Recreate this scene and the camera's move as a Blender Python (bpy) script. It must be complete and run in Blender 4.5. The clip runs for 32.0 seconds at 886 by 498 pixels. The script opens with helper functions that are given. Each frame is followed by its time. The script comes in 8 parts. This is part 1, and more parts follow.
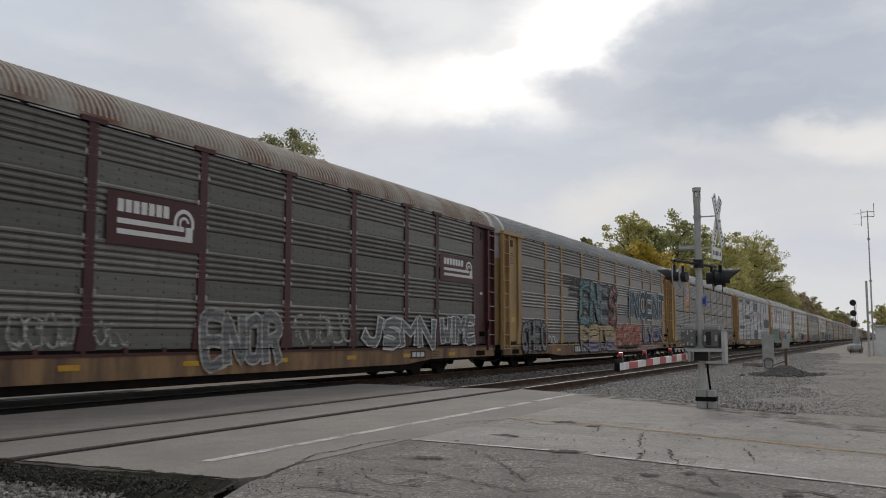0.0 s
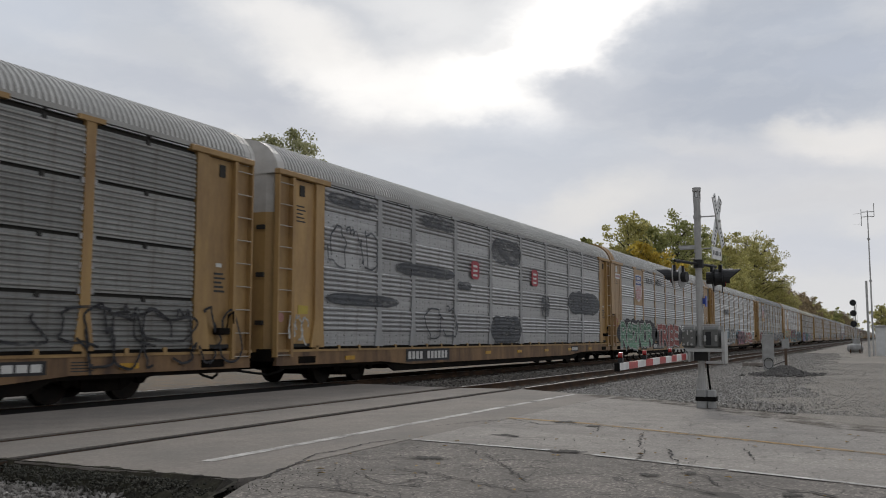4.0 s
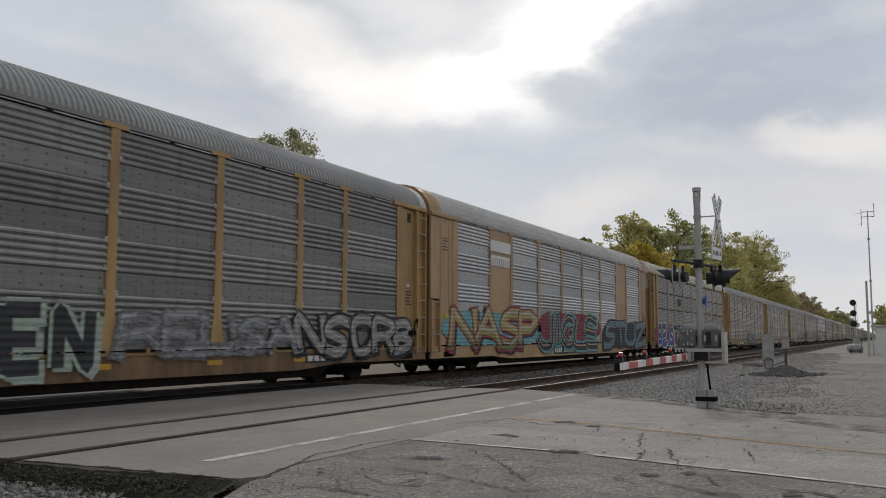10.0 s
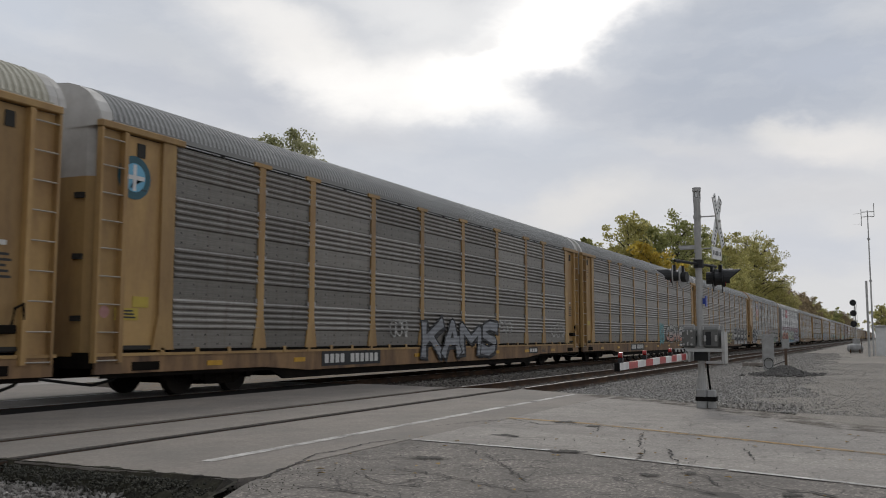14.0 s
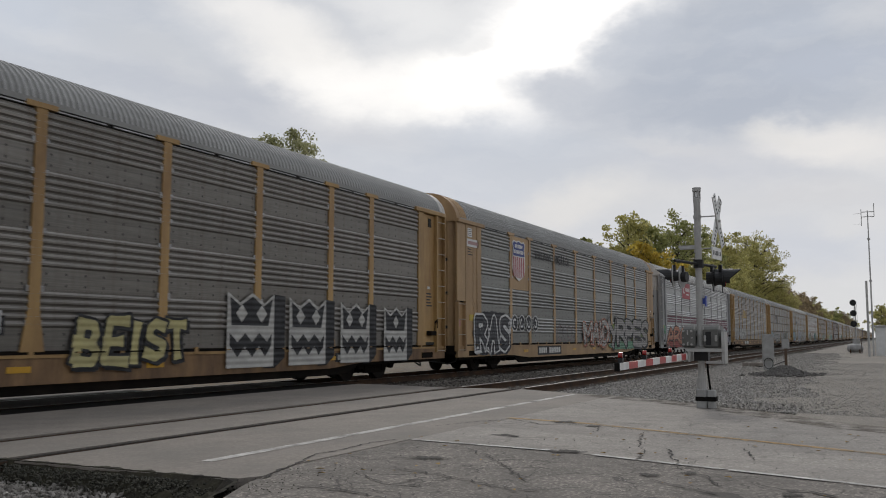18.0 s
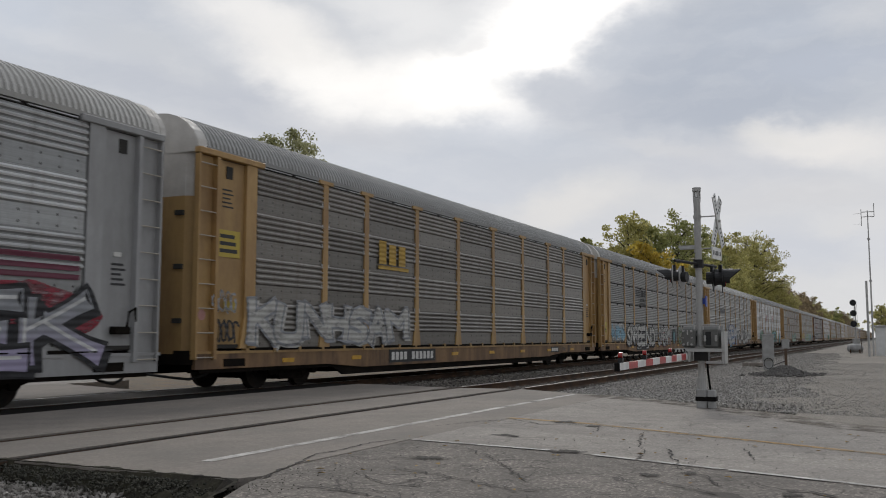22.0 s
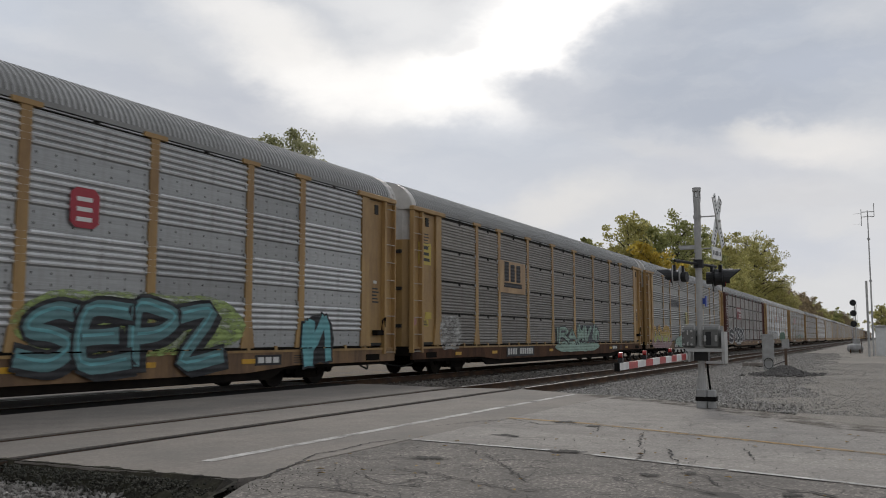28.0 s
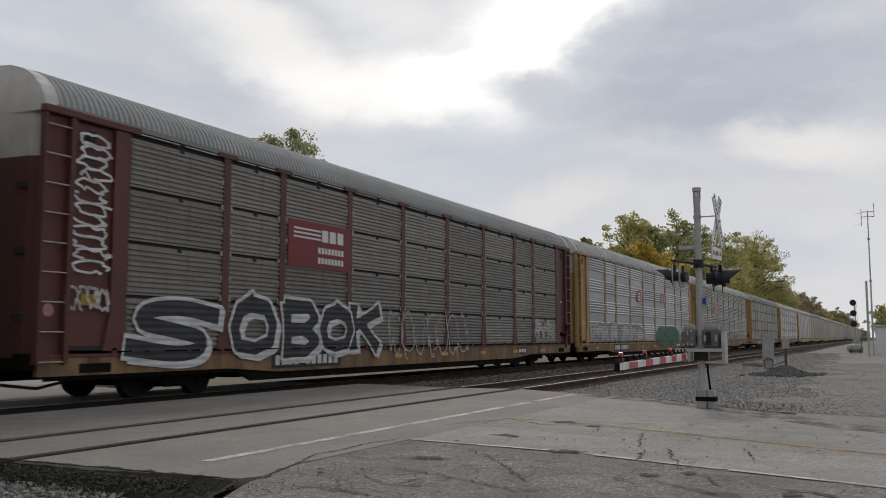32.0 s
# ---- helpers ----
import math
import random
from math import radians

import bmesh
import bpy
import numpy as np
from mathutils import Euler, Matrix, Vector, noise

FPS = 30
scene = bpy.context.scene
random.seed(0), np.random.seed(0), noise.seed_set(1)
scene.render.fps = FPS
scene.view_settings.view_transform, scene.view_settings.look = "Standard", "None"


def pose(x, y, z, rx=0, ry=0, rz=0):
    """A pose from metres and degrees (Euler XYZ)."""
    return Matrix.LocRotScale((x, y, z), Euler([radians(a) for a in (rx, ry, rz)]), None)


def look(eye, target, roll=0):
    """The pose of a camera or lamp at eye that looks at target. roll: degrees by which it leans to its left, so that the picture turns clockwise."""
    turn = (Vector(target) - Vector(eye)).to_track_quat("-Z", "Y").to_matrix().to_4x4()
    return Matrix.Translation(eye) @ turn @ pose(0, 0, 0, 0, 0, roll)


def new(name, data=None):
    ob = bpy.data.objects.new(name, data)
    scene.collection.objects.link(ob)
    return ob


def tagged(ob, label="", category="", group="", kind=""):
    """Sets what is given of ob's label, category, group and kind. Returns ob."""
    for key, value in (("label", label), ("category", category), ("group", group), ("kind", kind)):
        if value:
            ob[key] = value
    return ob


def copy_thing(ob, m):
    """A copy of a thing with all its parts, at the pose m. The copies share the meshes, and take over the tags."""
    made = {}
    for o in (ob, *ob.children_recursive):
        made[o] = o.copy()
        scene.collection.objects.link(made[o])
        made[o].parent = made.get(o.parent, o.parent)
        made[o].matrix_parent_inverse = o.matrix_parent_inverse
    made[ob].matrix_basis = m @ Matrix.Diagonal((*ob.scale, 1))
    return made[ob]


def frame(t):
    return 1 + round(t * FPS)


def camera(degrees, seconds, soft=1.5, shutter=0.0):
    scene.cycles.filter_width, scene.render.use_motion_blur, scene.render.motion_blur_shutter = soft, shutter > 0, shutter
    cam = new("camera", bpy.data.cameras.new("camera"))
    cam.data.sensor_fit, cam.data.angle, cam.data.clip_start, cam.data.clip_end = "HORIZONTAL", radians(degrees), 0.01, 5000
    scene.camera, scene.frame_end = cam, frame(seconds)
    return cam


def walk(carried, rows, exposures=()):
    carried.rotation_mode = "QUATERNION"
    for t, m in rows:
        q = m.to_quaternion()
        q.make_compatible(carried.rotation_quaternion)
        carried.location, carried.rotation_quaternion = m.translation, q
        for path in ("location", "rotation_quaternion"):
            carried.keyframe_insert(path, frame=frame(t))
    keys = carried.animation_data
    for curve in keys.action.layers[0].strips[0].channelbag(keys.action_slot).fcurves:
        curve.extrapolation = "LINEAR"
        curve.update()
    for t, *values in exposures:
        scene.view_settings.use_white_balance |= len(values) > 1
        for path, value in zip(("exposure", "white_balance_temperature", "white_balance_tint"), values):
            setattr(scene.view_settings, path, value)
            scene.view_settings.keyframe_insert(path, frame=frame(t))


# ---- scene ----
cam = camera(52.2, 32.0, soft=1.0, shutter=0.1)
EYE = (0.0, 0.0, 1.17)
HEAD = radians(26.02)
TILT = radians(5.57)
AIM = (EYE[0] + math.cos(HEAD) * math.cos(TILT), EYE[1] + math.sin(HEAD) * math.cos(TILT), EYE[2] + math.sin(TILT))
VIEW = look(EYE, AIM)
walk(cam, [(0.0, VIEW), (32.0, VIEW)], exposures=[(0.0, 0.0), (32.0, 0.0)])

# ---- the train's timing ----
SPEED = 17.55          # metres a second, towards -x
PITCH = 28.5           # coupled length of a car
START = 1.5            # leading corner of the first car at 0 s
# small differences in coupled length along the train
SLACK = [0.25, 0.2, -0.18, -0.12, -0.6, -0.36, -0.55, -1.05, -0.85, -0.85, -1.1, -1.33, -1.25, -0.55, -0.4, -0.33, -0.27, -0.05, 0.15, 0.27, 0.35, 0.5, 0.55]


def car_x(i):
    return START + PITCH * i + 13.95 + SLACK[min(i, len(SLACK) - 1)]


NEAR_Y, FAR_Y = 8.37, 13.9     # centre lines of the two tracks


# ---- materials ----
def colour(c):
    return (c[0], c[1], c[2], 1.0)


class Nodes:
    """A small wrapper for building node trees."""

    def __init__(self, tree):
        self.tree = tree
        self.links = tree.links

    def add(self, kind, **values):
        node = self.tree.nodes.new(kind)
        for key, value in values.items():
            node.inputs[key.replace("_", " ")].default_value = value
        return node

    def link(self, a, b):
        self.links.new(a, b)

    def math(self, op, a, b=None, clamp=False):
        node = self.tree.nodes.new("ShaderNodeMath")
        node.operation, node.use_clamp = op, clamp
        for i, v in enumerate((a, b)):
            if v is None:
                continue
            if isinstance(v, (int, float)):
                node.inputs[i].default_value = v
            else:
                self.link(v, node.inputs[i])
        return node.outputs[0]

    def mix(self, fac, a, b, blend="MIX"):
        node = self.tree.nodes.new("ShaderNodeMix")
        node.data_type, node.blend_type = "RGBA", blend
        for sock, v in ((node.inputs[0], fac), (node.inputs[6], a), (node.inputs[7], b)):
            if isinstance(v, (int, float)):
                sock.default_value = v
            elif isinstance(v, tuple):
                sock.default_value = colour(v)
            else:
                self.link(v, sock)
        return node.outputs[2]

    def ramp(self, fac, stops):
        node = self.tree.nodes.new("ShaderNodeValToRGB")
        while len(node.color_ramp.elements) < len(stops):
            node.color_ramp.elements.new(0.5)
        for e, (p, c) in zip(node.color_ramp.elements, stops):
            e.position, e.color = p, colour(c if isinstance(c, tuple) else (c, c, c))
        self.link(fac, node.inputs[0])
        return node.outputs[0]

    def noise(self, vector, scale, detail=4.0, rough=0.55, stretch=None):
        if stretch:
            m = self.tree.nodes.new("ShaderNodeMapping")
            m.inputs["Scale"].default_value = stretch
            self.link(vector, m.inputs["Vector"])
            vector = m.outputs[0]
        n = self.add("ShaderNodeTexNoise", Scale=scale, Detail=detail, Roughness=rough)
        self.link(vector, n.inputs["Vector"])
        return n.outputs["Fac"]


def material(name, base, rough=0.7, metal=0.0, grain=0.25, scale=6.0, dirt=None, dirt_amount=0.5, dirt_scale=0.8, streak=None,
             bump=0.15, bump_scale=60.0, vary=0.0, spec=0.4, ribs=None, wear=0.0, slit=None, coord="Object", mottle=0.2, speck=0.0, lines=0.0, crazed=0.0):
    """A surface with grain, large stains, optional streaks, fine relief, and a shade that differs from piece to piece."""
    mat = bpy.data.materials.new(name)
    mat.use_nodes = True
    n = Nodes(mat.node_tree)
    shader = mat.node_tree.nodes["Principled BSDF"]
    place = n.tree.nodes.new("ShaderNodeTexCoord").outputs[coord]
    fine = n.noise(place, scale * 6, 5)
    c = n.mix(n.math("MULTIPLY", fine, grain), base, tuple(v * 0.45 for v in base))
    mid = n.ramp(n.noise(place, scale * 0.7, 8, 0.7), [(0.42, 0.0), (0.62, 1.0)])
    c = n.mix(n.math("MULTIPLY", mid, mottle), c, tuple(v * 0.5 for v in base))
    if speck:
        cell = n.add("ShaderNodeTexVoronoi", Scale=scale * 12.0)
        n.link(place, cell.inputs["Vector"])
        hue = n.tree.nodes.new("ShaderNodeSeparateColor")
        n.link(cell.outputs["Color"], hue.inputs[0])
        c = n.mix(n.math("MULTIPLY", n.math("GREATER_THAN", hue.outputs[0], 0.80), speck), c, tuple(min(0.8, v * 1.7) for v in base))
        c = n.mix(n.math("MULTIPLY", n.math("LESS_THAN", hue.outputs[1], 0.22), speck), c, tuple(v * 0.35 for v in base))
    if dirt:
        big = n.noise(place, dirt_scale, 6, 0.62, streak)
        f = n.ramp(big, [(0.40, 0.0), (0.68, 1.0)])
        c = n.mix(n.math("MULTIPLY", f, dirt_amount), c, dirt)
    if crazed:
        # a net of fine cracks, here and there
        bend = n.add("ShaderNodeTexNoise", Scale=2.5, Detail=4.0)
        n.link(place, bend.inputs["Vector"])
        mixed = n.tree.nodes.new("ShaderNodeVectorMath")
        mixed.operation = "MULTIPLY_ADD"
        n.link(bend.outputs["Color"], mixed.inputs[0])
        mixed.inputs[1].default_value = (0.5, 0.5, 0.0)
        n.link(place, mixed.inputs[2])
        for size, fine_w in ((1.3, 0.012), (4.2, 0.022)):
            net = n.add("ShaderNodeTexVoronoi", Scale=size)
            net.feature = "DISTANCE_TO_EDGE"
            n.link(mixed.outputs[0], net.inputs["Vector"])
            where = n.ramp(n.noise(place, 0.55 * size, 4, 0.6), [(0.45, 0.0), (0.58, 1.0)])
            seam = n.math("MULTIPLY", n.math("LESS_THAN", net.outputs["Distance"], fine_w), where)
            c = n.mix(n.math("MULTIPLY", seam, crazed), c, tuple(v * 0.22 for v in base))
    if lines:
        # long thin grime lines along the ribs, and runs down the sheet
        thin = n.ramp(n.noise(place, 1.0, 5, 0.7, (0.5, 1.0, 34.0)), [(0.40, 0.0), (0.62, 1.0)])
        c = n.mix(n.math("MULTIPLY", thin, lines), c, tuple(v * 0.42 for v in base))
        runs = n.ramp(n.noise(place, 1.0, 6, 0.7, (7.0, 1.0, 0.45)), [(0.50, 0.0), (0.72, 1.0)])
        c = n.mix(n.math("MULTIPLY", runs, lines * 0.8), c, (0.10, 0.075, 0.055))
    if vary:
        info = n.tree.nodes.new("ShaderNodeObjectInfo")
        k = n.math("ADD", n.math("MULTIPLY", info.outputs["Random"], vary), 1.0 - vary / 2)
        comb = n.tree.nodes.new("ShaderNodeCombineColor")
        for i in range(3):
            n.link(k, comb.inputs[i])
        c = n.mix(1.0, c, comb.outputs[0], "MULTIPLY")
    n.link(c, shader.inputs["Base Color"])
    r = n.math("ADD", n.math("MULTIPLY", fine, 0.25), rough - 0.12, True)
    n.link(r, shader.inputs["Roughness"])
    shader.inputs["Metallic"].default_value = metal
    shader.inputs["Specular IOR Level"].default_value = spec
    height = n.math("MULTIPLY", n.noise(place, bump_scale, 3), 0.004)
    if ribs:
        sep = n.tree.nodes.new("ShaderNodeSeparateXYZ")
        n.link(place, sep.inputs[0])
        w = n.math("SINE", n.math("MULTIPLY", sep.outputs[2], 2 * math.pi / ribs))
        height = n.math("ADD", height, n.math("MULTIPLY", w, 0.0055))
    b = n.add("ShaderNodeBump", Strength=min(1.0, bump * 4 if not ribs else 0.9), Distance=1.0)
    n.link(height, b.inputs["Height"])
    n.link(b.outputs[0], shader.inputs["Normal"])
    if wear or slit:
        clear = n.tree.nodes.new("ShaderNodeBsdfTransparent")
        mixer = n.tree.nodes.new("ShaderNodeMixShader")
        gone = None
        if wear:
            f = n.ramp(n.noise(place, 2.2, 8, 0.7, (1.0, 1.0, 3.0)), [(0.62 - wear * 0.4, 0.0), (0.75 - wear * 0.2, 1.0)])
            gone = n.math("MULTIPLY", f, min(1.0, 0.35 + wear))
        if slit:
            # paint bridges the open joint between sheet and sill only here and there
            level = n.tree.nodes.new("ShaderNodeSeparateXYZ")
            n.link(place, level.inputs[0])
            inside = n.math("COMPARE", level.outputs[2], slit[0])
            inside.node.inputs[2].default_value = slit[1]
            broken = n.math("GREATER_THAN", n.noise(place, 1.0, 2, 0.5, (2.2, 0.0, 0.0)), 0.47)
            cut = n.math("MULTIPLY", inside, broken)
            gone = n.math("MAXIMUM", gone, cut) if gone else cut
        n.link(gone, mixer.inputs[0])
        n.link(shader.outputs[0], mixer.inputs[1])
        n.link(clear.outputs[0], mixer.inputs[2])
        out = mat.node_tree.nodes["Material Output"]
        n.link(mixer.outputs[0], out.inputs["Surface"])
    return mat


def sky_group():
    """The clouded sky as a colour of the direction: grey-blue layers, a bright break round the hidden sun."""
    g = bpy.data.node_groups.new("overcast_sky", "ShaderNodeTree")
    g.interface.new_socket("Vector", in_out="INPUT", socket_type="NodeSocketVector")
    g.interface.new_socket("Color", in_out="OUTPUT", socket_type="NodeSocketColor")
    n = Nodes(g)
    gi, go = g.nodes.new("NodeGroupInput"), g.nodes.new("NodeGroupOutput")

    def vec(op, a, b=None):
        node = g.nodes.new("ShaderNodeVectorMath")
        node.operation = op
        for sock, v in zip(node.inputs, (a, b)):
            if isinstance(v, tuple):
                sock.default_value = v
            elif v is not None:
                n.link(v, sock)
        return node

    d = vec("NORMALIZE", gi.outputs[0]).outputs[0]
    sep = g.nodes.new("ShaderNodeSeparateXYZ")
    n.link(d, sep.inputs[0])
    az = n.math("MULTIPLY", n.math("ARCTAN2", sep.outputs[1], sep.outputs[0]), -57.3)
    el = n.math("MULTIPLY", n.math("ARCSINE", sep.outputs[2]), 57.3)
    flat_dir = g.nodes.new("ShaderNodeCombineXYZ")
    n.link(az, flat_dir.inputs[0])
    n.link(el, flat_dir.inputs[1])
    spot = flat_dir.outputs[0]
    # cloud edges are torn at three sizes
    for scale, reach in ((0.09, 5.0), (0.28, 1.7), (0.9, 0.6)):
        tear = n.add("ShaderNodeTexNoise", Scale=scale, Detail=5.0, Roughness=0.6)
        n.link(vec("MULTIPLY", flat_dir.outputs[0], (1.0, 1.7, 1.0)).outputs[0], tear.inputs["Vector"])
        shift = vec("MULTIPLY", vec("SUBTRACT", tear.outputs["Color"], (0.5, 0.5, 0.5)).outputs[0], (reach * 1.3, reach * 0.7, 0.0))
        spot = vec("ADD", spot, shift.outputs[0]).outputs[0]
    up = n.math("MAXIMUM", sep.outputs[2], 0.0)
    c = n.ramp(up, [(0.0, (0.72, 0.72, 0.72)), (0.10, (0.66, 0.665, 0.69)), (0.22, (0.57, 0.595, 0.64)), (0.45, (0.52, 0.55, 0.61)), (1.0, (0.50, 0.54, 0.60))])
    soft = n.noise(spot, 0.10, 5, 0.55, (0.6, 1.5, 1.0))
    c = n.mix(n.math("MULTIPLY", n.ramp(soft, [(0.36, 0.0), (0.66, 1.0)]), 0.7), c, (0.73, 0.73, 0.74))
    for a, e, ra, re, tilt, tone, amount, core in CLOUDS:
        m = g.nodes.new("ShaderNodeMapping")
        m.vector_type = "TEXTURE"
        m.inputs["Location"].default_value, m.inputs["Rotation"].default_value, m.inputs["Scale"].default_value = (-a, e, 0), (0, 0, radians(tilt)), (ra * 1.15, re * 1.15, 1)
        n.link(spot, m.inputs["Vector"])
        r = g.nodes.new("ShaderNodeMapRange")
        r.interpolation_type = "SMOOTHSTEP"
        for k, v in enumerate((1.15, core * 0.7, 0.0, amount)):
            r.inputs[k + 1].default_value = v
        n.link(vec("LENGTH", m.outputs[0]).outputs["Value"], r.inputs[0])
        c = n.mix(r.outputs[0], c, tone)
    # thin lighter and darker wisps over all
    wisps = n.noise(spot, 0.34, 7, 0.62, (0.6, 1.6, 1.0))
    c = n.mix(n.ramp(wisps, [(0.46, 0.0), (0.78, 0.20)]), c, (0.82, 0.82, 0.82))
    rags = n.noise(spot, 0.22, 7, 0.6, (0.55, 1.5, 2.0))
    c = n.mix(n.ramp(rags, [(0.48, 0.0), (0.76, 0.14)]), c, (0.54, 0.575, 0.63))
    n.link(c, go.inputs[0])
    return g


SUN_WAY = Vector((0.80, 0.33, 0.50)).normalized()
# clouds: bearing and height in degrees, half length and half height, tilt, tone, amount, core
CLOUDS = [
    (43.9, 18.0, 15.0, 5.8, 0, (0.533, 0.567, 0.632), 0.9, 0.2),
    (37.7, 14.7, 10.5, 2.4, -14, (0.533, 0.556, 0.616), 0.8, 0.2),
    (51.5, 18.6, 6.6, 2.8, 0, (0.598, 0.643, 0.722), 0.6, 0.2),
    (47.7, 17.3, 5.2, 1.0, -8, (0.662, 0.676, 0.709), 0.5, 0.1),
    (42.2, 17.2, 5.2, 1.4, -18, (0.64, 0.654, 0.676), 0.5, 0.1),
    (24.4, 9.5, 11.5, 3.8, -12, (0.609, 0.638, 0.7), 0.75, 0.1),
    (20.7, 12.7, 11.5, 2.6, -8, (0.565, 0.6, 0.667), 0.8, 0.2),
    (30.2, 13.2, 6.3, 1.4, -10, (0.662, 0.665, 0.693), 0.6, 0.1),
    (33.1, 17.3, 9.4, 2.6, -20, (0.927, 0.905, 0.88), 0.9, 0.15),
    (30.2, 15.8, 5.8, 1.6, -8, (1.026, 1.003, 0.977), 0.8, 0.15),
    (25.1, 16.4, 8.6, 2.6, 8, (1.048, 1.025, 0.998), 0.95, 0.15),
    (22.5, 15.0, 6.6, 1.4, -4, (0.971, 0.954, 0.934), 0.75, 0.15),
    (17.6, 18.6, 7.4, 4.8, 28, (1.286, 1.248, 1.206), 1.0, 0.15),
    (14.5, 20.5, 5.8, 2.5, 18, (1.262, 1.224, 1.184), 0.95, 0.15),
    (21.4, 17.2, 5.8, 2.5, 20, (1.227, 1.202, 1.161), 0.8, 0.15),
    (28.0, 20.7, 6.6, 1.3, -4, (0.8, 0.8, 0.81), 0.55, 0.2),
    (26.7, 19.3, 2.4, 0.7, 20, (0.8, 0.8, 0.81), 0.55, 0.2),
    (22.7, 18.7, 1.8, 0.5, 18, (0.882, 0.872, 0.87), 0.7, 0.2),
    (36.0, 19.6, 4.7, 1.0, -10, (0.949, 0.926, 0.902), 0.6, 0.15),
    (4.4, 16.4, 10.5, 5.8, 4, (0.459, 0.498, 0.572), 0.95, 0.55),
    (11.7, 18.2, 3.1, 2.1, 35, (0.533, 0.567, 0.632), 0.8, 0.3),
    (16.0, 15.3, 5.2, 1.4, -6, (0.565, 0.59, 0.645), 0.95, 0.5),
    (14.4, 13.7, 5.9, 1.5, -12, (0.565, 0.59, 0.645), 0.8, 0.3),
    (7.7, 13.9, 8.0, 1.6, -3, (0.46, 0.495, 0.565), 0.6, 0.2),
    (10.4, 16.4, 3.8, 1.2, 30, (0.48, 0.514, 0.584), 0.5, 0.2),
    (0.3, 15.5, 5.6, 1.4, 6, (0.501, 0.54, 0.622), 0.6, 0.2),
    (2.7, 18.3, 4.2, 1.4, 12, (0.533, 0.572, 0.644), 0.5, 0.2),
    (-1.3, 18.5, 3.8, 1.3, 0, (0.64, 0.654, 0.687), 0.6, 0.2),
    (7.2, 10.4, 8.4, 1.7, -4, (0.609, 0.621, 0.667), 0.7, 0.2),
    (1.1, 11.3, 5.9, 1.3, -6, (0.849, 0.823, 0.8), 0.85, 0.3),
    (3.9, 12.0, 2.8, 0.6, -12, (0.772, 0.758, 0.741), 0.6, 0.2),
    (10.1, 11.6, 4.2, 0.7, -12, (0.684, 0.681, 0.693), 0.5, 0.2),
    (16.8, 8.0, 5.2, 1.5, 18, (0.783, 0.763, 0.741), 0.75, 0.2),
    (21.5, 7.3, 4.2, 1.0, 0, (0.662, 0.665, 0.687), 0.5, 0.2),
    (1.8, 8.3, 5.9, 1.4, 0, (0.662, 0.659, 0.676), 0.6, 0.2),
    (2.6, 5.2, 5.9, 1.6, 0, (0.587, 0.616, 0.683), 0.65, 0.2),
    (-0.5, 6.4, 3.1, 0.8, 0, (0.706, 0.703, 0.709), 0.6, 0.2),
    (0.8, 2.8, 5.2, 1.2, 0, (0.695, 0.698, 0.709), 0.6, 0.2),
    (10.9, 8.6, 4.2, 1.0, 10, (0.695, 0.692, 0.698), 0.5, 0.2),
    (25.8, 20.1, 5.6, 2.4, 0, (0.84, 0.84, 0.845), 0.75, 0.1),
]
SKY = sky_group()

world = bpy.data.worlds.new("world")
scene.world = world
world.use_nodes = True
w = Nodes(world.node_tree)
air = w.tree.nodes.new("ShaderNodeTexSky")
air.sky_type, air.sun_disc = "NISHITA", False
air.sun_elevation = math.asin(SUN_WAY.z)
air.sun_rotation = math.atan2(SUN_WAY.x, SUN_WAY.y)
clouds = w.tree.nodes.new("ShaderNodeGroup")
clouds.node_tree = SKY
w.link(w.tree.nodes.new("ShaderNodeTexCoord").outputs["Generated"], clouds.inputs[0])
dim = w.mix(1.0, air.outputs[0], (0.08, 0.08, 0.08), "MULTIPLY")
w.link(w.mix(0.88, dim, clouds.outputs[0]), w.tree.nodes["Background"].inputs["Color"])
w.tree.nodes["Background"].inputs["Strength"].default_value = 1.0

sun = new("sun", bpy.data.lights.new("sun", "SUN"))
sun.data.energy, sun.data.angle, sun.data.color = 1.35, radians(14), (1.0, 0.95, 0.88)
sun.matrix_world = look((0, 0, 60), Vector((0, 0, 60)) - SUN_WAY)


# ---- mesh helpers ----
def mesh_of(name, verts, faces, mats=(), slots=None, smooth=False):
    me = bpy.data.meshes.new(name)
    me.from_pydata([tuple(v) for v in verts], [], [tuple(f) for f in faces])
    for m in mats:
        me.materials.append(m)
    if slots is not None:
        me.polygons.foreach_set("material_index", slots)
    if smooth:
        me.polygons.foreach_set("use_smooth", [True] * len(me.polygons))
    me.update()
    return me


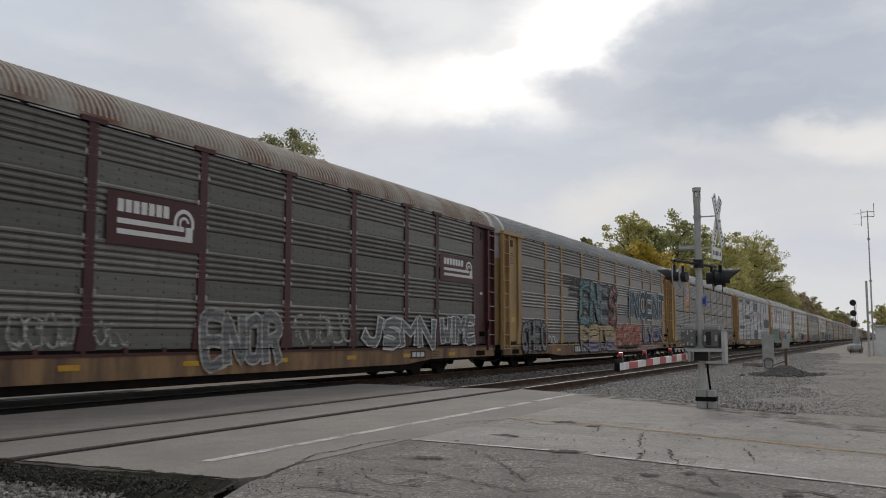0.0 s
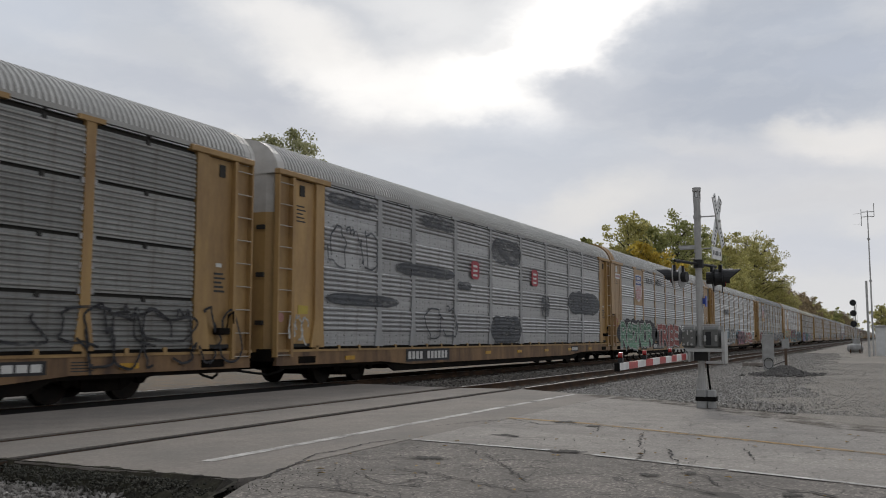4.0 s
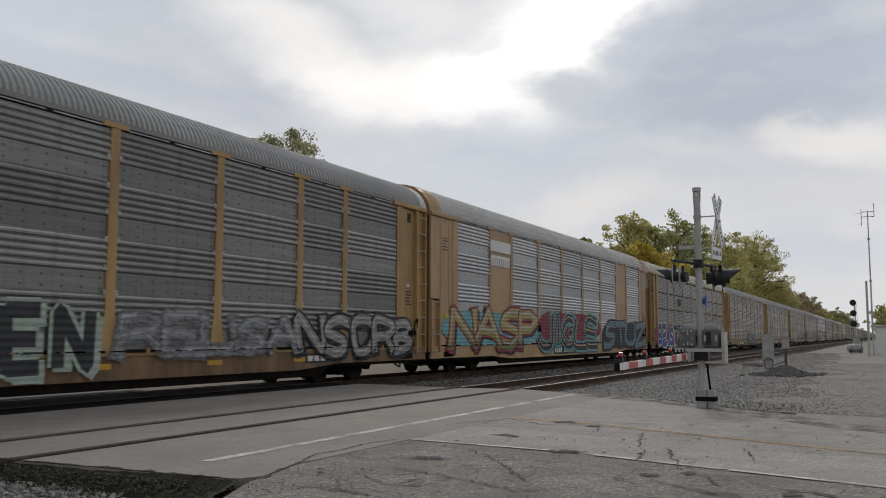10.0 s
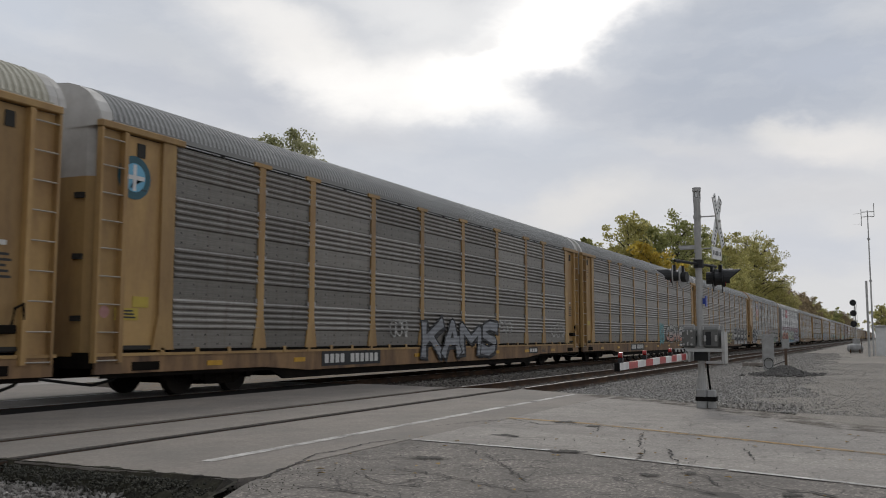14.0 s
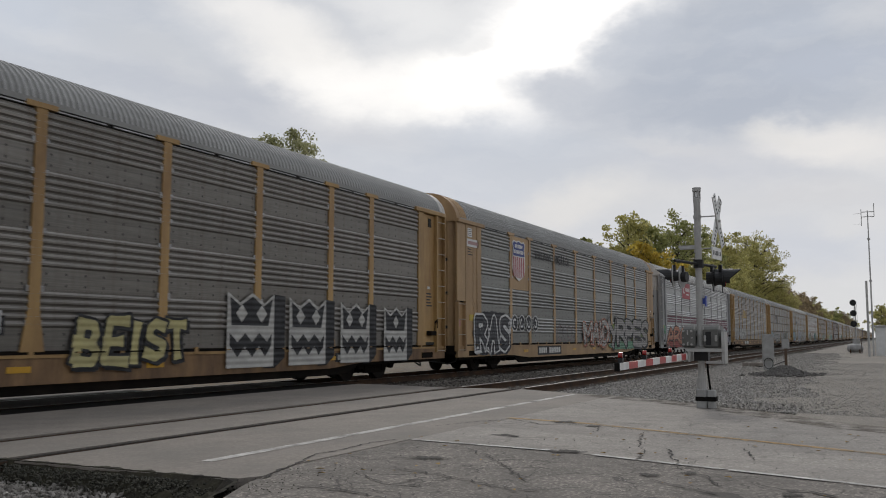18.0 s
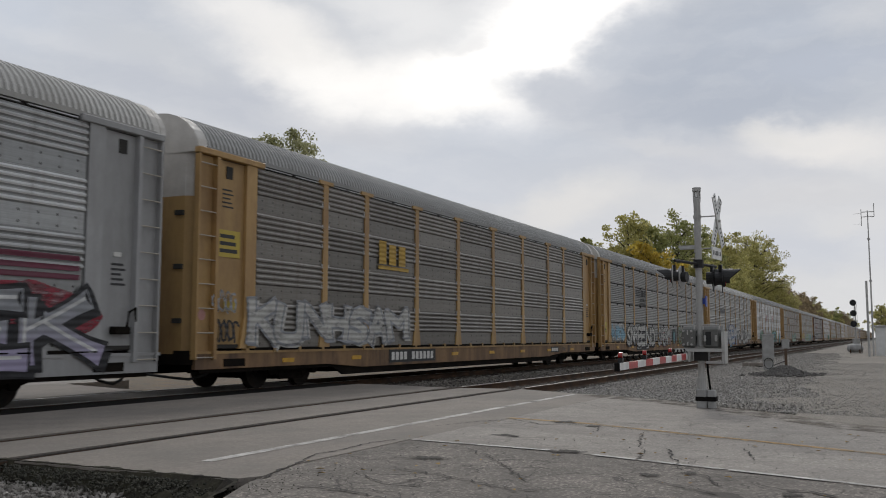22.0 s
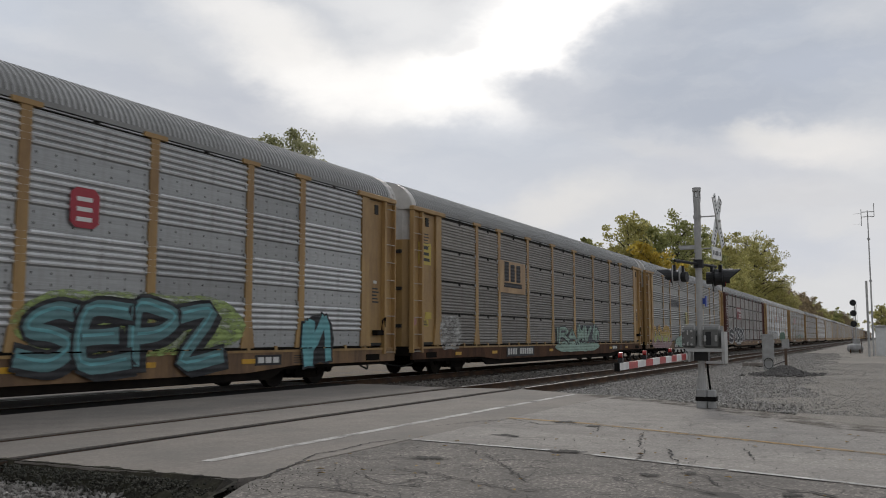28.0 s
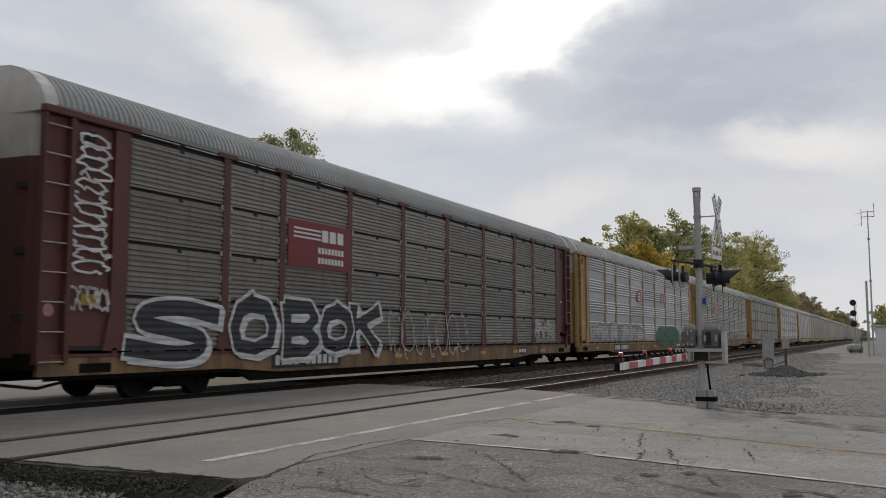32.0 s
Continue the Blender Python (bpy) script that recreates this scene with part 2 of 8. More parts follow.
class Build:
    """Gathers boxes, tubes and prisms into one mesh."""

    def __init__(self):
        self.v, self.f, self.s = [], [], []

    def put(self, verts, faces, slot=0):
        k = len(self.v)
        self.v += [tuple(p) for p in verts]
        self.f += [tuple(i + k for i in face) for face in faces]
        self.s += [slot] * len(faces)
        return self

    def box(self, x0, x1, y0, y1, z0, z1, slot=0, bevel=0.0):
        b = min(bevel, (x1 - x0) / 3, (y1 - y0) / 3, (z1 - z0) / 3)
        if b <= 0:
            v = [(x, y, z) for z in (z0, z1) for y in (y0, y1) for x in (x0, x1)]
            return self.put(v, [(0, 2, 3, 1), (4, 5, 7, 6), (0, 1, 5, 4), (2, 6, 7, 3), (0, 4, 6, 2), (1, 3, 7, 5)], slot)
        bm = bmesh.new()
        bmesh.ops.create_cube(bm, size=1.0, matrix=Matrix.LocRotScale(((x0 + x1) / 2, (y0 + y1) / 2, (z0 + z1) / 2), None, (x1 - x0, y1 - y0, z1 - z0)))
        bmesh.ops.bevel(bm, geom=bm.edges[:], offset=b, segments=1, affect="EDGES", profile=0.5)
        bm.verts.index_update()
        self.put([p.co[:] for p in bm.verts], [[q.index for q in f.verts] for f in bm.faces], slot)
        bm.free()
        return self

    def prism(self, outline, axis, a, b, slot=0):
        """A closed outline of (u, v) pulled along an axis from a to b."""
        def at(u, v, d):
            return {"x": (d, u, v), "y": (u, d, v), "z": (u, v, d)}[axis]
        n = len(outline)
        v = [at(u, q, a) for u, q in outline] + [at(u, q, b) for u, q in outline]
        f = [(i, (i + 1) % n, n + (i + 1) % n, n + i) for i in range(n)] + [tuple(range(n))[::-1], tuple(range(n, 2 * n))]
        return self.put(v, f, slot)

    def tube(self, points, r, sides=8, slot=0, ends=None):
        """A round bar along points; ends: the radius at the far end."""
        pts = [Vector(p) for p in points]
        rings, n = [], len(pts)
        for i, p in enumerate(pts):
            t = (pts[min(i + 1, n - 1)] - pts[max(i - 1, 0)]).normalized()
            side = t.cross(Vector((0, 0, 1)) if abs(t.z) < 0.9 else Vector((1, 0, 0))).normalized()
            top = side.cross(t)
            rr = r if ends is None else r + (ends - r) * i / (n - 1)
            rings.append([p + (side * math.cos(a) + top * math.sin(a)) * rr for a in (2 * math.pi * k / sides for k in range(sides))])
        v = [q for ring in rings for q in ring]
        f = [(i * sides + k, i * sides + (k + 1) % sides, (i + 1) * sides + (k + 1) % sides, (i + 1) * sides + k) for i in range(n - 1) for k in range(sides)]
        f += [tuple(range(sides))[::-1], tuple(range((n - 1) * sides, n * sides))]
        return self.put(v, f, slot)

    def disc(self, centre, axis, r, thick, sides=16, slot=0):
        c, ax = Vector(centre), Vector(axis).normalized()
        return self.tube([c - ax * thick / 2, c + ax * thick / 2], r, sides, slot)

    def mesh(self, name, *mats, smooth=False):
        return mesh_of(name, self.v, self.f, mats, self.s, smooth)


def part(name, data, parent, label="", at=None):
    ob = new(name, data)
    ob.parent = parent
    if at is not None:
        ob.matrix_basis = at
    if label:
        ob["label"] = label
    return ob


def thing(name, label, category, at=None, data=None, group="", kind=""):
    ob = new(name, data)
    if at is not None:
        ob.matrix_world = at
    return tagged(ob, label, category, group, kind)


# ---- surfaces of the place ----
CONCRETE = material("crossing_concrete", (0.27, 0.238, 0.207), 0.85, grain=0.5, scale=3.0, dirt=(0.15, 0.138, 0.125), dirt_amount=0.65, dirt_scale=0.5, bump=0.2, bump_scale=35, mottle=0.35, speck=0.12)
ASPHALT = material("worn_asphalt", (0.255, 0.228, 0.20), 0.9, grain=0.8, scale=4, dirt=(0.10, 0.09, 0.08), dirt_amount=0.75, dirt_scale=1.3, bump=0.9, bump_scale=26, mottle=0.8, speck=0.55, crazed=0.85)
ROAD = material("road_asphalt", (0.385, 0.352, 0.315), 0.88, grain=0.7, scale=4, dirt=(0.19, 0.175, 0.16), dirt_amount=0.6, dirt_scale=0.7, streak=(1.6, 0.4, 1.0), bump=0.5, bump_scale=35, mottle=0.5, speck=0.22, crazed=0.45)
DARK_DIRT = material("damp_dirt", (0.03, 0.027, 0.023), 0.95, spec=0.1, grain=0.6, scale=6, dirt=(0.085, 0.08, 0.05), dirt_scale=4.0, bump=0.9, bump_scale=25, mottle=0.5, speck=0.4)
GROUND = material("gravel_ground", (0.335, 0.30, 0.258), 0.95, grain=0.9, scale=6, dirt=(0.17, 0.155, 0.135), dirt_amount=0.8, dirt_scale=0.2, bump=0.9, bump_scale=14, mottle=0.65, speck=0.5)
BALLAST = material("ballast_bed", (0.13, 0.115, 0.098), 0.95, grain=0.9, scale=5, dirt=(0.12, 0.11, 0.10), dirt_amount=0.8, dirt_scale=0.3, bump=1.0, bump_scale=9)
WHITE_LINE = material("white_road_paint", (0.70, 0.68, 0.64), 0.8, grain=0.5, dirt=(0.30, 0.28, 0.26), dirt_amount=0.9, dirt_scale=4.0, wear=0.42)
YELLOW_LINE = material("yellow_road_paint", (0.50, 0.31, 0.11), 0.85, grain=0.5, dirt=(0.30, 0.24, 0.16), dirt_amount=0.9, dirt_scale=2.0, wear=0.52)
RAIL_SIDE = material("rusty_rail", (0.06, 0.042, 0.032), 0.9, spec=0.15, grain=0.5, dirt=(0.14, 0.075, 0.04), dirt_scale=2.0)
RAIL_DULL = material("dull_rail_head", (0.022, 0.020, 0.018), 0.9, spec=0.08, grain=0.3, dirt=(0.04, 0.032, 0.026), dirt_scale=2.0)
RAIL_DUSTY = material("dusty_rail_head", (0.10, 0.088, 0.075), 0.9, spec=0.1, grain=0.4, dirt=(0.06, 0.05, 0.042), dirt_scale=2.0)
FILLED = material("silted_joint", (0.085, 0.076, 0.066), 0.95, spec=0.05, grain=0.5, dirt=(0.16, 0.14, 0.12), dirt_amount=0.8, dirt_scale=1.5)
RAIL_WORN = material("worn_rail_head", (0.20, 0.18, 0.165), 0.5, metal=0.5, grain=0.3)
RAIL_TOP = material("polished_rail_head", (0.36, 0.35, 0.34), 0.38, metal=0.8, grain=0.15, spec=0.5)
RUBBER_AND_SHADOW = material("black_rubber_and_shadow", (0.013, 0.012, 0.011), 0.95, grain=0.3, spec=0.05)
TIE_WOOD = material("creosoted_tie", (0.06, 0.048, 0.038), 0.9, grain=0.6, scale=4, vary=0.5)
CRACK = material("crack_filler", (0.055, 0.05, 0.046), 0.95, grain=0.3)
GALV = material("galvanised_post", (0.46, 0.455, 0.44), 0.55, metal=0.15, grain=0.25, dirt=(0.20, 0.195, 0.185), dirt_amount=0.5, dirt_scale=2.5)
GREY_PAINT = material("grey_painted_steel", (0.36, 0.36, 0.35), 0.55, grain=0.2, dirt=(0.17, 0.16, 0.15), dirt_amount=0.5, dirt_scale=3.0)
GEAR = material("dark_gear_casting", (0.15, 0.15, 0.142), 0.6, grain=0.3, scale=8, dirt=(0.08, 0.078, 0.07), dirt_amount=0.6, dirt_scale=5.0)
BLACK_PAINT = material("matt_black_steel", (0.012, 0.012, 0.013), 0.5, grain=0.2)
WHITE_SHEET = material("white_reflective_sheet", (0.70, 0.70, 0.69), 0.45, grain=0.2, dirt=(0.42, 0.41, 0.39), dirt_amount=0.5, dirt_scale=4.0)
RED_SHEET = material("red_reflective_sheet", (0.42, 0.022, 0.022), 0.45, grain=0.2, dirt=(0.20, 0.03, 0.03), dirt_amount=0.4, dirt_scale=5.0)
BLUE_SHEET = material("blue_sign_sheet", (0.03, 0.06, 0.30), 0.45, grain=0.15)
RED_GLASS = material("red_lens", (0.30, 0.012, 0.010), 0.15, grain=0.1, spec=0.7)
WHITE_WALL = material("white_painted_hut", (0.66, 0.66, 0.65), 0.6, grain=0.15, dirt=(0.45, 0.44, 0.42), dirt_amount=0.4, dirt_scale=1.5)
RUST_PIPE = material("rust_brown_steel", (0.12, 0.075, 0.05), 0.8, grain=0.5, dirt=(0.05, 0.04, 0.035), dirt_scale=3.0)

# ---- ground: one sheet, a little below the crossing ----
ground = thing("ground", "grey-brown gravel and dirt ground beside the tracks", "ground", kind="structure",
               data=mesh_of("ground", [(-1500, -2500, -0.28), (4500, -2500, -0.28), (4500, 2500, -0.28), (-1500, 2500, -0.28)], [(0, 1, 2, 3)], [GROUND]))


def slab(name, outline, z0, z1, mat, label, category):
    b = Build().prism(outline, "z", z0, z1)
    return thing(name, label, category, kind="structure", data=b.mesh(name, mat))


def ribbon(rows, z_of, mat, name, label, category, parent=None):
    """A strip given by rows of points across it."""
    n = len(rows[0])
    v = [(x, y, z_of(x, y)) for row in rows for x, y in row]
    f = [(i * n + j, i * n + j + 1, (i + 1) * n + j + 1, (i + 1) * n + j) for i in range(len(rows) - 1) for j in range(n - 1)]
    return thing(name, label, category, kind="structure", data=mesh_of(name, v, f, [mat]))


# verge: a broad gravel bank that rises to the road and the track on the signal's side
def bank(x, y):
    rise = min(1.0, max(0.0, (7.0 - abs(y - 4.0)) / 4.0)) if y < 8 else 1.0
    near = 1.0 / (1.0 + math.exp((x - 60) / 12))
    return -0.285 + 0.25 * max(near, 0.55) * (0.75 + 0.25 * rise) + 0.025 * noise.noise((x * 0.4, y * 0.4, 0.0)) - (0.02 if y > 6.4 else 0.0)


rows = []
for i in range(90):
    x = 10.0 + (i / 89) ** 1.6 * 175
    rows.append([(x, min(-26 + 32.2 * j / 40, 4.6 + max(0.0, x - 18.2) * 3)) for j in range(41)])
verge = ribbon(rows, bank, GROUND, "gravel_verge", "grey gravel verge between the road and the near track", "gravel")


# ballast beds under both tracks, left open where the crossing lies
def bed(x0, x1, name, dy0=5.6):
    prof = [(dy0, -0.26), (6.6, -0.19), (10.2, -0.19), (11.2, -0.24), (12.1, -0.19), (15.7, -0.19), (17.2, -0.27)]
    v = [(x, y, z) for x in (x0, x1) for y, z in prof]
    n = len(prof)
    return thing(name, "grey crushed stone ballast under the two tracks", "ballast", kind="structure",
                 data=mesh_of(name, v, [(j, n + j, n + j + 1, j + 1) for j in range(n - 1)], [BALLAST]))


bed(19.0, 1500.0, "ballast_bed_east")
bed(-400.0, 6.2, "ballast_bed_west")

LITTER = material("leafy_gravel", (0.155, 0.135, 0.105), 0.95, grain=0.8, scale=5, dirt=(0.20, 0.125, 0.06), dirt_amount=0.7, dirt_scale=1.6, bump=0.8, bump_scale=14, mottle=0.6, speck=0.6)
rows = [[(16.9 + (i / 40) ** 2 * 260, y) for y in (16.7, 17.6, 19.5, 24.0, 60.0)] for i in range(41)]
ribbon(rows, lambda x, y: -0.255 + 0.03 * noise.noise((x * 0.5, y * 0.5, 4.0)), LITTER, "gravel_strip", "brown leaf-strewn gravel behind the far track", "gravel")

# crossing slab and road
slab("crossing_slab_near", [(6.07, 4.95), (6.35, 4.80), (7.05, 4.98), (18.1, 5.0), (18.35, 5.88), (19.2, 7.2), (19.4, 7.49), (6.07, 7.49)], -0.3, 0.0, CONCRETE,
     "grey concrete crossing slab beside the near rail", "crossing")
slab("crossing_slab_gauge", [(6.07, 7.77), (19.45, 7.77), (19.3, 8.96), (6.07, 8.96)], -0.3, -0.004, CONCRETE, "grey concrete panels between the near rails", "crossing")
# flat black strip: the shadow along the train's edge put in as colour
slab("crossing_panel_black", [(6.07, 12.06), (19.75, 12.02), (19.8, 12.95), (6.07, 12.95)], -0.3, -0.006, RUBBER_AND_SHADOW, "black strip painted as train shadow beside the far rail", "crossing")
slab("crossing_slab_middle", [(6.07, 9.23), (19.2, 9.23), (19.75, 11.4), (19.75, 12.01), (6.07, 12.05)], -0.3, 0.0, CONCRETE, "grey concrete slab between the two tracks", "crossing")
slab("crossing_slab_inner", [(6.07, 13.26), (19.8, 13.26), (19.8, 14.56), (6.07, 14.56)], -0.3, -0.004, CONCRETE, "grey concrete panels between the far rails", "crossing")
slab("crossing_slab_far", [(6.07, 14.78), (15.2, 14.78), (16.6, 19.0), (6.07, 19.0)], -0.3, 0.0, CONCRETE, "grey concrete slab behind the far track", "crossing")
slab("road_far", [(8.0, 19.0), (19.0, 19.0), (40.0, 90.0), (28.0, 90.0)], -0.29, -0.02, ROAD, "grey asphalt road leading away behind the tracks", "road")
slab("road", [(9.4, 5.0), (18.1, 5.0), (17.1, 3.72), (16.35, 2.9), (14.4, 1.25), (13.44, 0.5), (13.0, 0.0), (11.2, -3.5), (9.0, -9.0), (6.8, -16.0), (-1.0, -40.0), (-9.0, -40.0), (1.6, -16.0), (4.6, -9.0), (6.9, -3.5), (8.05, 0.05), (8.9, 2.62), (9.1, 3.15), (9.33, 4.95)],
     -0.3, -0.001, ROAD, "worn grey asphalt road with faded lines", "road")
slab("shoulder", [(9.33, 4.98), (9.1, 3.15), (8.9, 2.62), (8.05, 0.05), (6.9, -3.5), (4.6, -9.0), (-2.0, -9.0), (-4.0, -3.0), (-3.0, 1.5), (2.0, 3.6), (5.2, 4.35), (6.05, 4.72), (6.35, 4.78), (7.05, 4.96)],
     -0.3, -0.006, ASPHALT, "cracked dark asphalt shoulder strewn with grit", "road")
dirt = Build()
EDGE = [(6.09, 12.9, 0.14), (6.09, 9.2, 0.14), (6.09, 7.5, 0.16), (6.1, 6.4, 0.22), (6.09, 5.4, 0.5), (6.10, 4.98, 0.62), (5.98, 4.80, 0.66), (5.2, 4.44, 0.8), (3.0, 3.95, 1.0)]
path = []
for (x0, y0, w0), (x1, y1, w1) in zip(EDGE, EDGE[1:]):
    n = max(2, int(math.hypot(x1 - x0, y1 - y0) / 0.05))
    path += [(x0 + (x1 - x0) * k / n, y0 + (y1 - y0) * k / n, w0 + (w1 - w0) * k / n) for k in range(n)]
ACROSS = 9
for k, (x, y, wide) in enumerate(path):
    lip = 0.05 + 0.09 * noise.noise((x * 5, y * 5, 0)) + 0.05 * noise.noise((x * 17, y * 17, 2))
    for j in range(ACROSS):
        u = j / (ACROSS - 1)
        px = x + max(0.0, lip) if j == 0 else x - 0.012 if j == 1 else x - wide * u
        slump = 0.004 + 0.004 * j if j < 2 else -0.21 * u ** 0.8
        rough = 0.035 * noise.noise((px * 9, y * 9, 5)) + 0.02 * noise.noise((px * 26, y * 26, 8))
        dirt.v.append((px, y, slump + (rough * min(1.0, 3 * u) if 1 < j < ACROSS - 1 else -0.02 if j > 1 else 0.0)))
    if k:
        q = (k - 1) * ACROSS
        dirt.f += [(q + j, q + ACROSS + j, q + ACROSS + j + 1, q + j + 1) for j in range(ACROSS - 1)]
        dirt.s += [0] * (ACROSS - 1)
thing("dirt_edge", "dark damp dirt packed against the crossing slab", "dirt", kind="structure", data=dirt.mesh("dirt_edge", DARK_DIRT))


FRINGE = material("brown_road_dirt", (0.235, 0.208, 0.176), 0.95, spec=0.05, grain=0.7, scale=5, dirt=(0.12, 0.103, 0.085), dirt_amount=0.6, dirt_scale=1.4, bump=0.6, bump_scale=22, mottle=0.6, speck=0.5, wear=0.75)
fringe = [[(x + dx, y + dy) for dx, dy in ((-0.55, 0.28), (-0.25, 0.12), (0.0, 0.0), (0.12, -0.06))] for x, y in ((18.1, 5.35), (17.7, 4.6), (17.1, 3.72), (16.35, 2.9), (15.4, 2.05), (14.4, 1.25), (13.44, 0.5), (12.6, -0.8), (11.2, -3.5))]
ribbon(fringe, lambda x, y: 0.0035, FRINGE, "road_dirt", "brown dirt washed over the edge of the road", "dirt")


# painted lines, 4 mm proud
def line(name, pts, width, mat, label, z=0.004):
    b = Build()
    for (x0, y0), (x1, y1) in zip(pts, pts[1:]):
        dx, dy = x1 - x0, y1 - y0
        k = math.hypot(dx, dy)
        ox, oy = -dy / k * width / 2, dx / k * width / 2
        b.put([(x0 - ox, y0 - oy, z), (x1 - ox, y1 - oy, z), (x1 + ox, y1 + oy, z), (x0 + ox, y0 + oy, z)], [(0, 1, 2, 3)])
    return thing(name, label, "road marking", kind="structure", data=b.mesh(name, mat))


line("stop_line", [(6.84, 5.83), (18.1, 5.84)], 0.13, WHITE_LINE, "white painted stop line along the track", 0.004)
for seg in ([(9.33, 4.95), (9.07, 3.2)], [(8.92, 2.68), (8.46, 1.36)], [(8.44, 1.30), (8.01, 0.05), (7.0, -2.9)]):
    line("edge_line", seg, 0.075, WHITE_LINE, "worn white road edge line", 0.004)
line("centre_line", [(12.4, 4.99), (12.07, 3.7), (11.36, 2.34), (10.21, 0.05), (8.8, -3.0)], 0.13, YELLOW_LINE, "faded yellow road centre line", 0.004)


# ---- rails and ties ----
def rail(y, x0, x1, name, top):
    h = 0.17
    prof = [(-0.075, -h), (0.075, -h), (0.075, -h + 0.012), (0.012, -h + 0.035), (0.012, -0.045), (0.036, -0.035), (0.036, -0.006), (0.028, 0.0), (-0.028, 0.0), (-0.036, -0.006), (-0.036, -0.035), (-0.012, -0.045), (-0.012, -h + 0.035), (-0.075, -h + 0.012)]
    b = Build().prism([(u, q) for u, q in prof], "x", x0, x1)
    b.s = [1 if i in (6, 7, 8) else 0 for i in range(len(prof))] + [0, 0]
    ob = thing(name, "steel rail with a polished head on wooden ties", "rail", pose(0, y, 0), b.mesh(name, RAIL_SIDE, top), kind="structure")
    return ob


for cy in (NEAR_Y, FAR_Y):
    for s in (-0.7525, 0.7525):
        if cy == FAR_Y:
            rail(cy + s, -400.0, 1500.0, "rail", RAIL_TOP)
        else:
            rail(cy + s, -400.0, 19.6, "rail", RAIL_DULL if s < 0 else RAIL_DUSTY)
            rail(cy + s, 19.61, 1500.0, "rail", RAIL_WORN)
    for s in (-0.7525, 0.7525):
        gap_b = Build().box(6.07, 19.3, -0.14, -0.041, -0.06, -0.016).box(6.07, 19.3, 0.041, 0.14, -0.06, -0.024)
        thing("rail_seal", "black rubber filler strip along the rail in the crossing", "rail seal", pose(0, cy + s, 0), gap_b.mesh("rail_seal", FILLED if cy == NEAR_Y and s > 0 else RUBBER_AND_SHADOW), kind="structure")

tie = Build().box(-0.115, 0.115, -1.3, 1.3, -0.30, -0.165, bevel=0.012).mesh("tie", TIE_WOOD)
for cy, name in ((NEAR_Y, "near_track_ties"), (FAR_Y, "far_track_ties")):
    row = thing(name, "dark creosoted wooden railway ties in the ballast", "tie", pose(0, cy, 0), kind="structure")
    for i in range(70):
        part("tie", tie, row, at=pose(19.9 + i * 0.56, 0, 0.006 * random.random(), 0, 0, random.uniform(-1, 1)))
    far = Build()
    for i in range(500):
        x = 19.9 + (70 + i) * 0.56
        far.box(x - 0.115, x + 0.115, -1.3, 1.3, -0.3, -0.165)
    for i in range(40):
        x = 5.5 - i * 0.56
        far.box(x - 0.115, x + 0.115, -1.3, 1.3, -0.3, -0.165)
    tagged(part("tie_row", far.mesh("tie_row", TIE_WOOD), row), kind="stuff")


# ---- loose stone ----
def stones(name, spots, sizes, mat, label, parent_kind="stuff"):
    """Many small broken stones, each an uneven lump of its own."""
    base = np.array([(1, 0, 0), (-1, 0, 0), (0, 1, 0), (0, -1, 0), (0, 0, 1), (0, 0, -1), (.62, .62, .5), (-.62, .62, .45), (.62, -.62, .45), (-.6, -.6, .5)], float)
    tris = np.array([(0, 6, 4), (6, 2, 4), (2, 7, 4), (7, 1, 4), (1, 9, 4), (9, 3, 4), (3, 8, 4), (8, 0, 4), (0, 2, 6), (2, 1, 7), (1, 3, 9), (3, 0, 8), (2, 0, 5), (1, 2, 5), (3, 1, 5), (0, 3, 5)])
    rng = np.random.default_rng(len(spots))
    n = len(spots)
    v = base[None] * rng.uniform(0.7, 1.25, (n, 10, 1))
    v = v * (np.array(sizes)[:, None, None] * rng.uniform(0.65, 1.2, (n, 1, 3)))
    a = rng.uniform(0, 2 * np.pi, n)
    c, s = np.cos(a)[:, None], np.sin(a)[:, None]
    x, y, z = v[..., 0], v[..., 1], v[..., 2]
    tilt = rng.uniform(-0.6, 0.6, n)[:, None]
    z, x = z * np.cos(tilt) + x * np.sin(tilt), x * np.cos(tilt) - z * np.sin(tilt)
    v = np.stack([x * c - y * s, x * s + y * c, z], -1) + np.array(spots)[:, None, :]
    me = bpy.data.meshes.new(name)
    faces = (tris[None] + (np.arange(n) * 10)[:, None, None]).reshape(-1, 3)
    me.from_pydata(v.reshape(-1, 3).tolist(), [], faces.tolist())
    me.materials.append(mat)
    me.update()
    return thing(name, label, "gravel", data=me, kind=parent_kind)


def stone_material(name, low, high):
    mat = bpy.data.materials.new(name)
    mat.use_nodes = True
    n = Nodes(mat.node_tree)
    g = n.tree.nodes.new("ShaderNodeNewGeometry")
    place = n.tree.nodes.new("ShaderNodeTexCoord").outputs["Object"]
    tone = n.mix(g.outputs["Random Per Island"], low, high)
    tone = n.mix(n.math("MULTIPLY", n.noise(place, 30, 5), 0.5), tone, tuple(v * 0.5 for v in low))
    n.link(tone, n.tree.nodes["Principled BSDF"].inputs["Base Color"])
    n.tree.nodes["Principled BSDF"].inputs["Roughness"].default_value = 0.9
    return mat


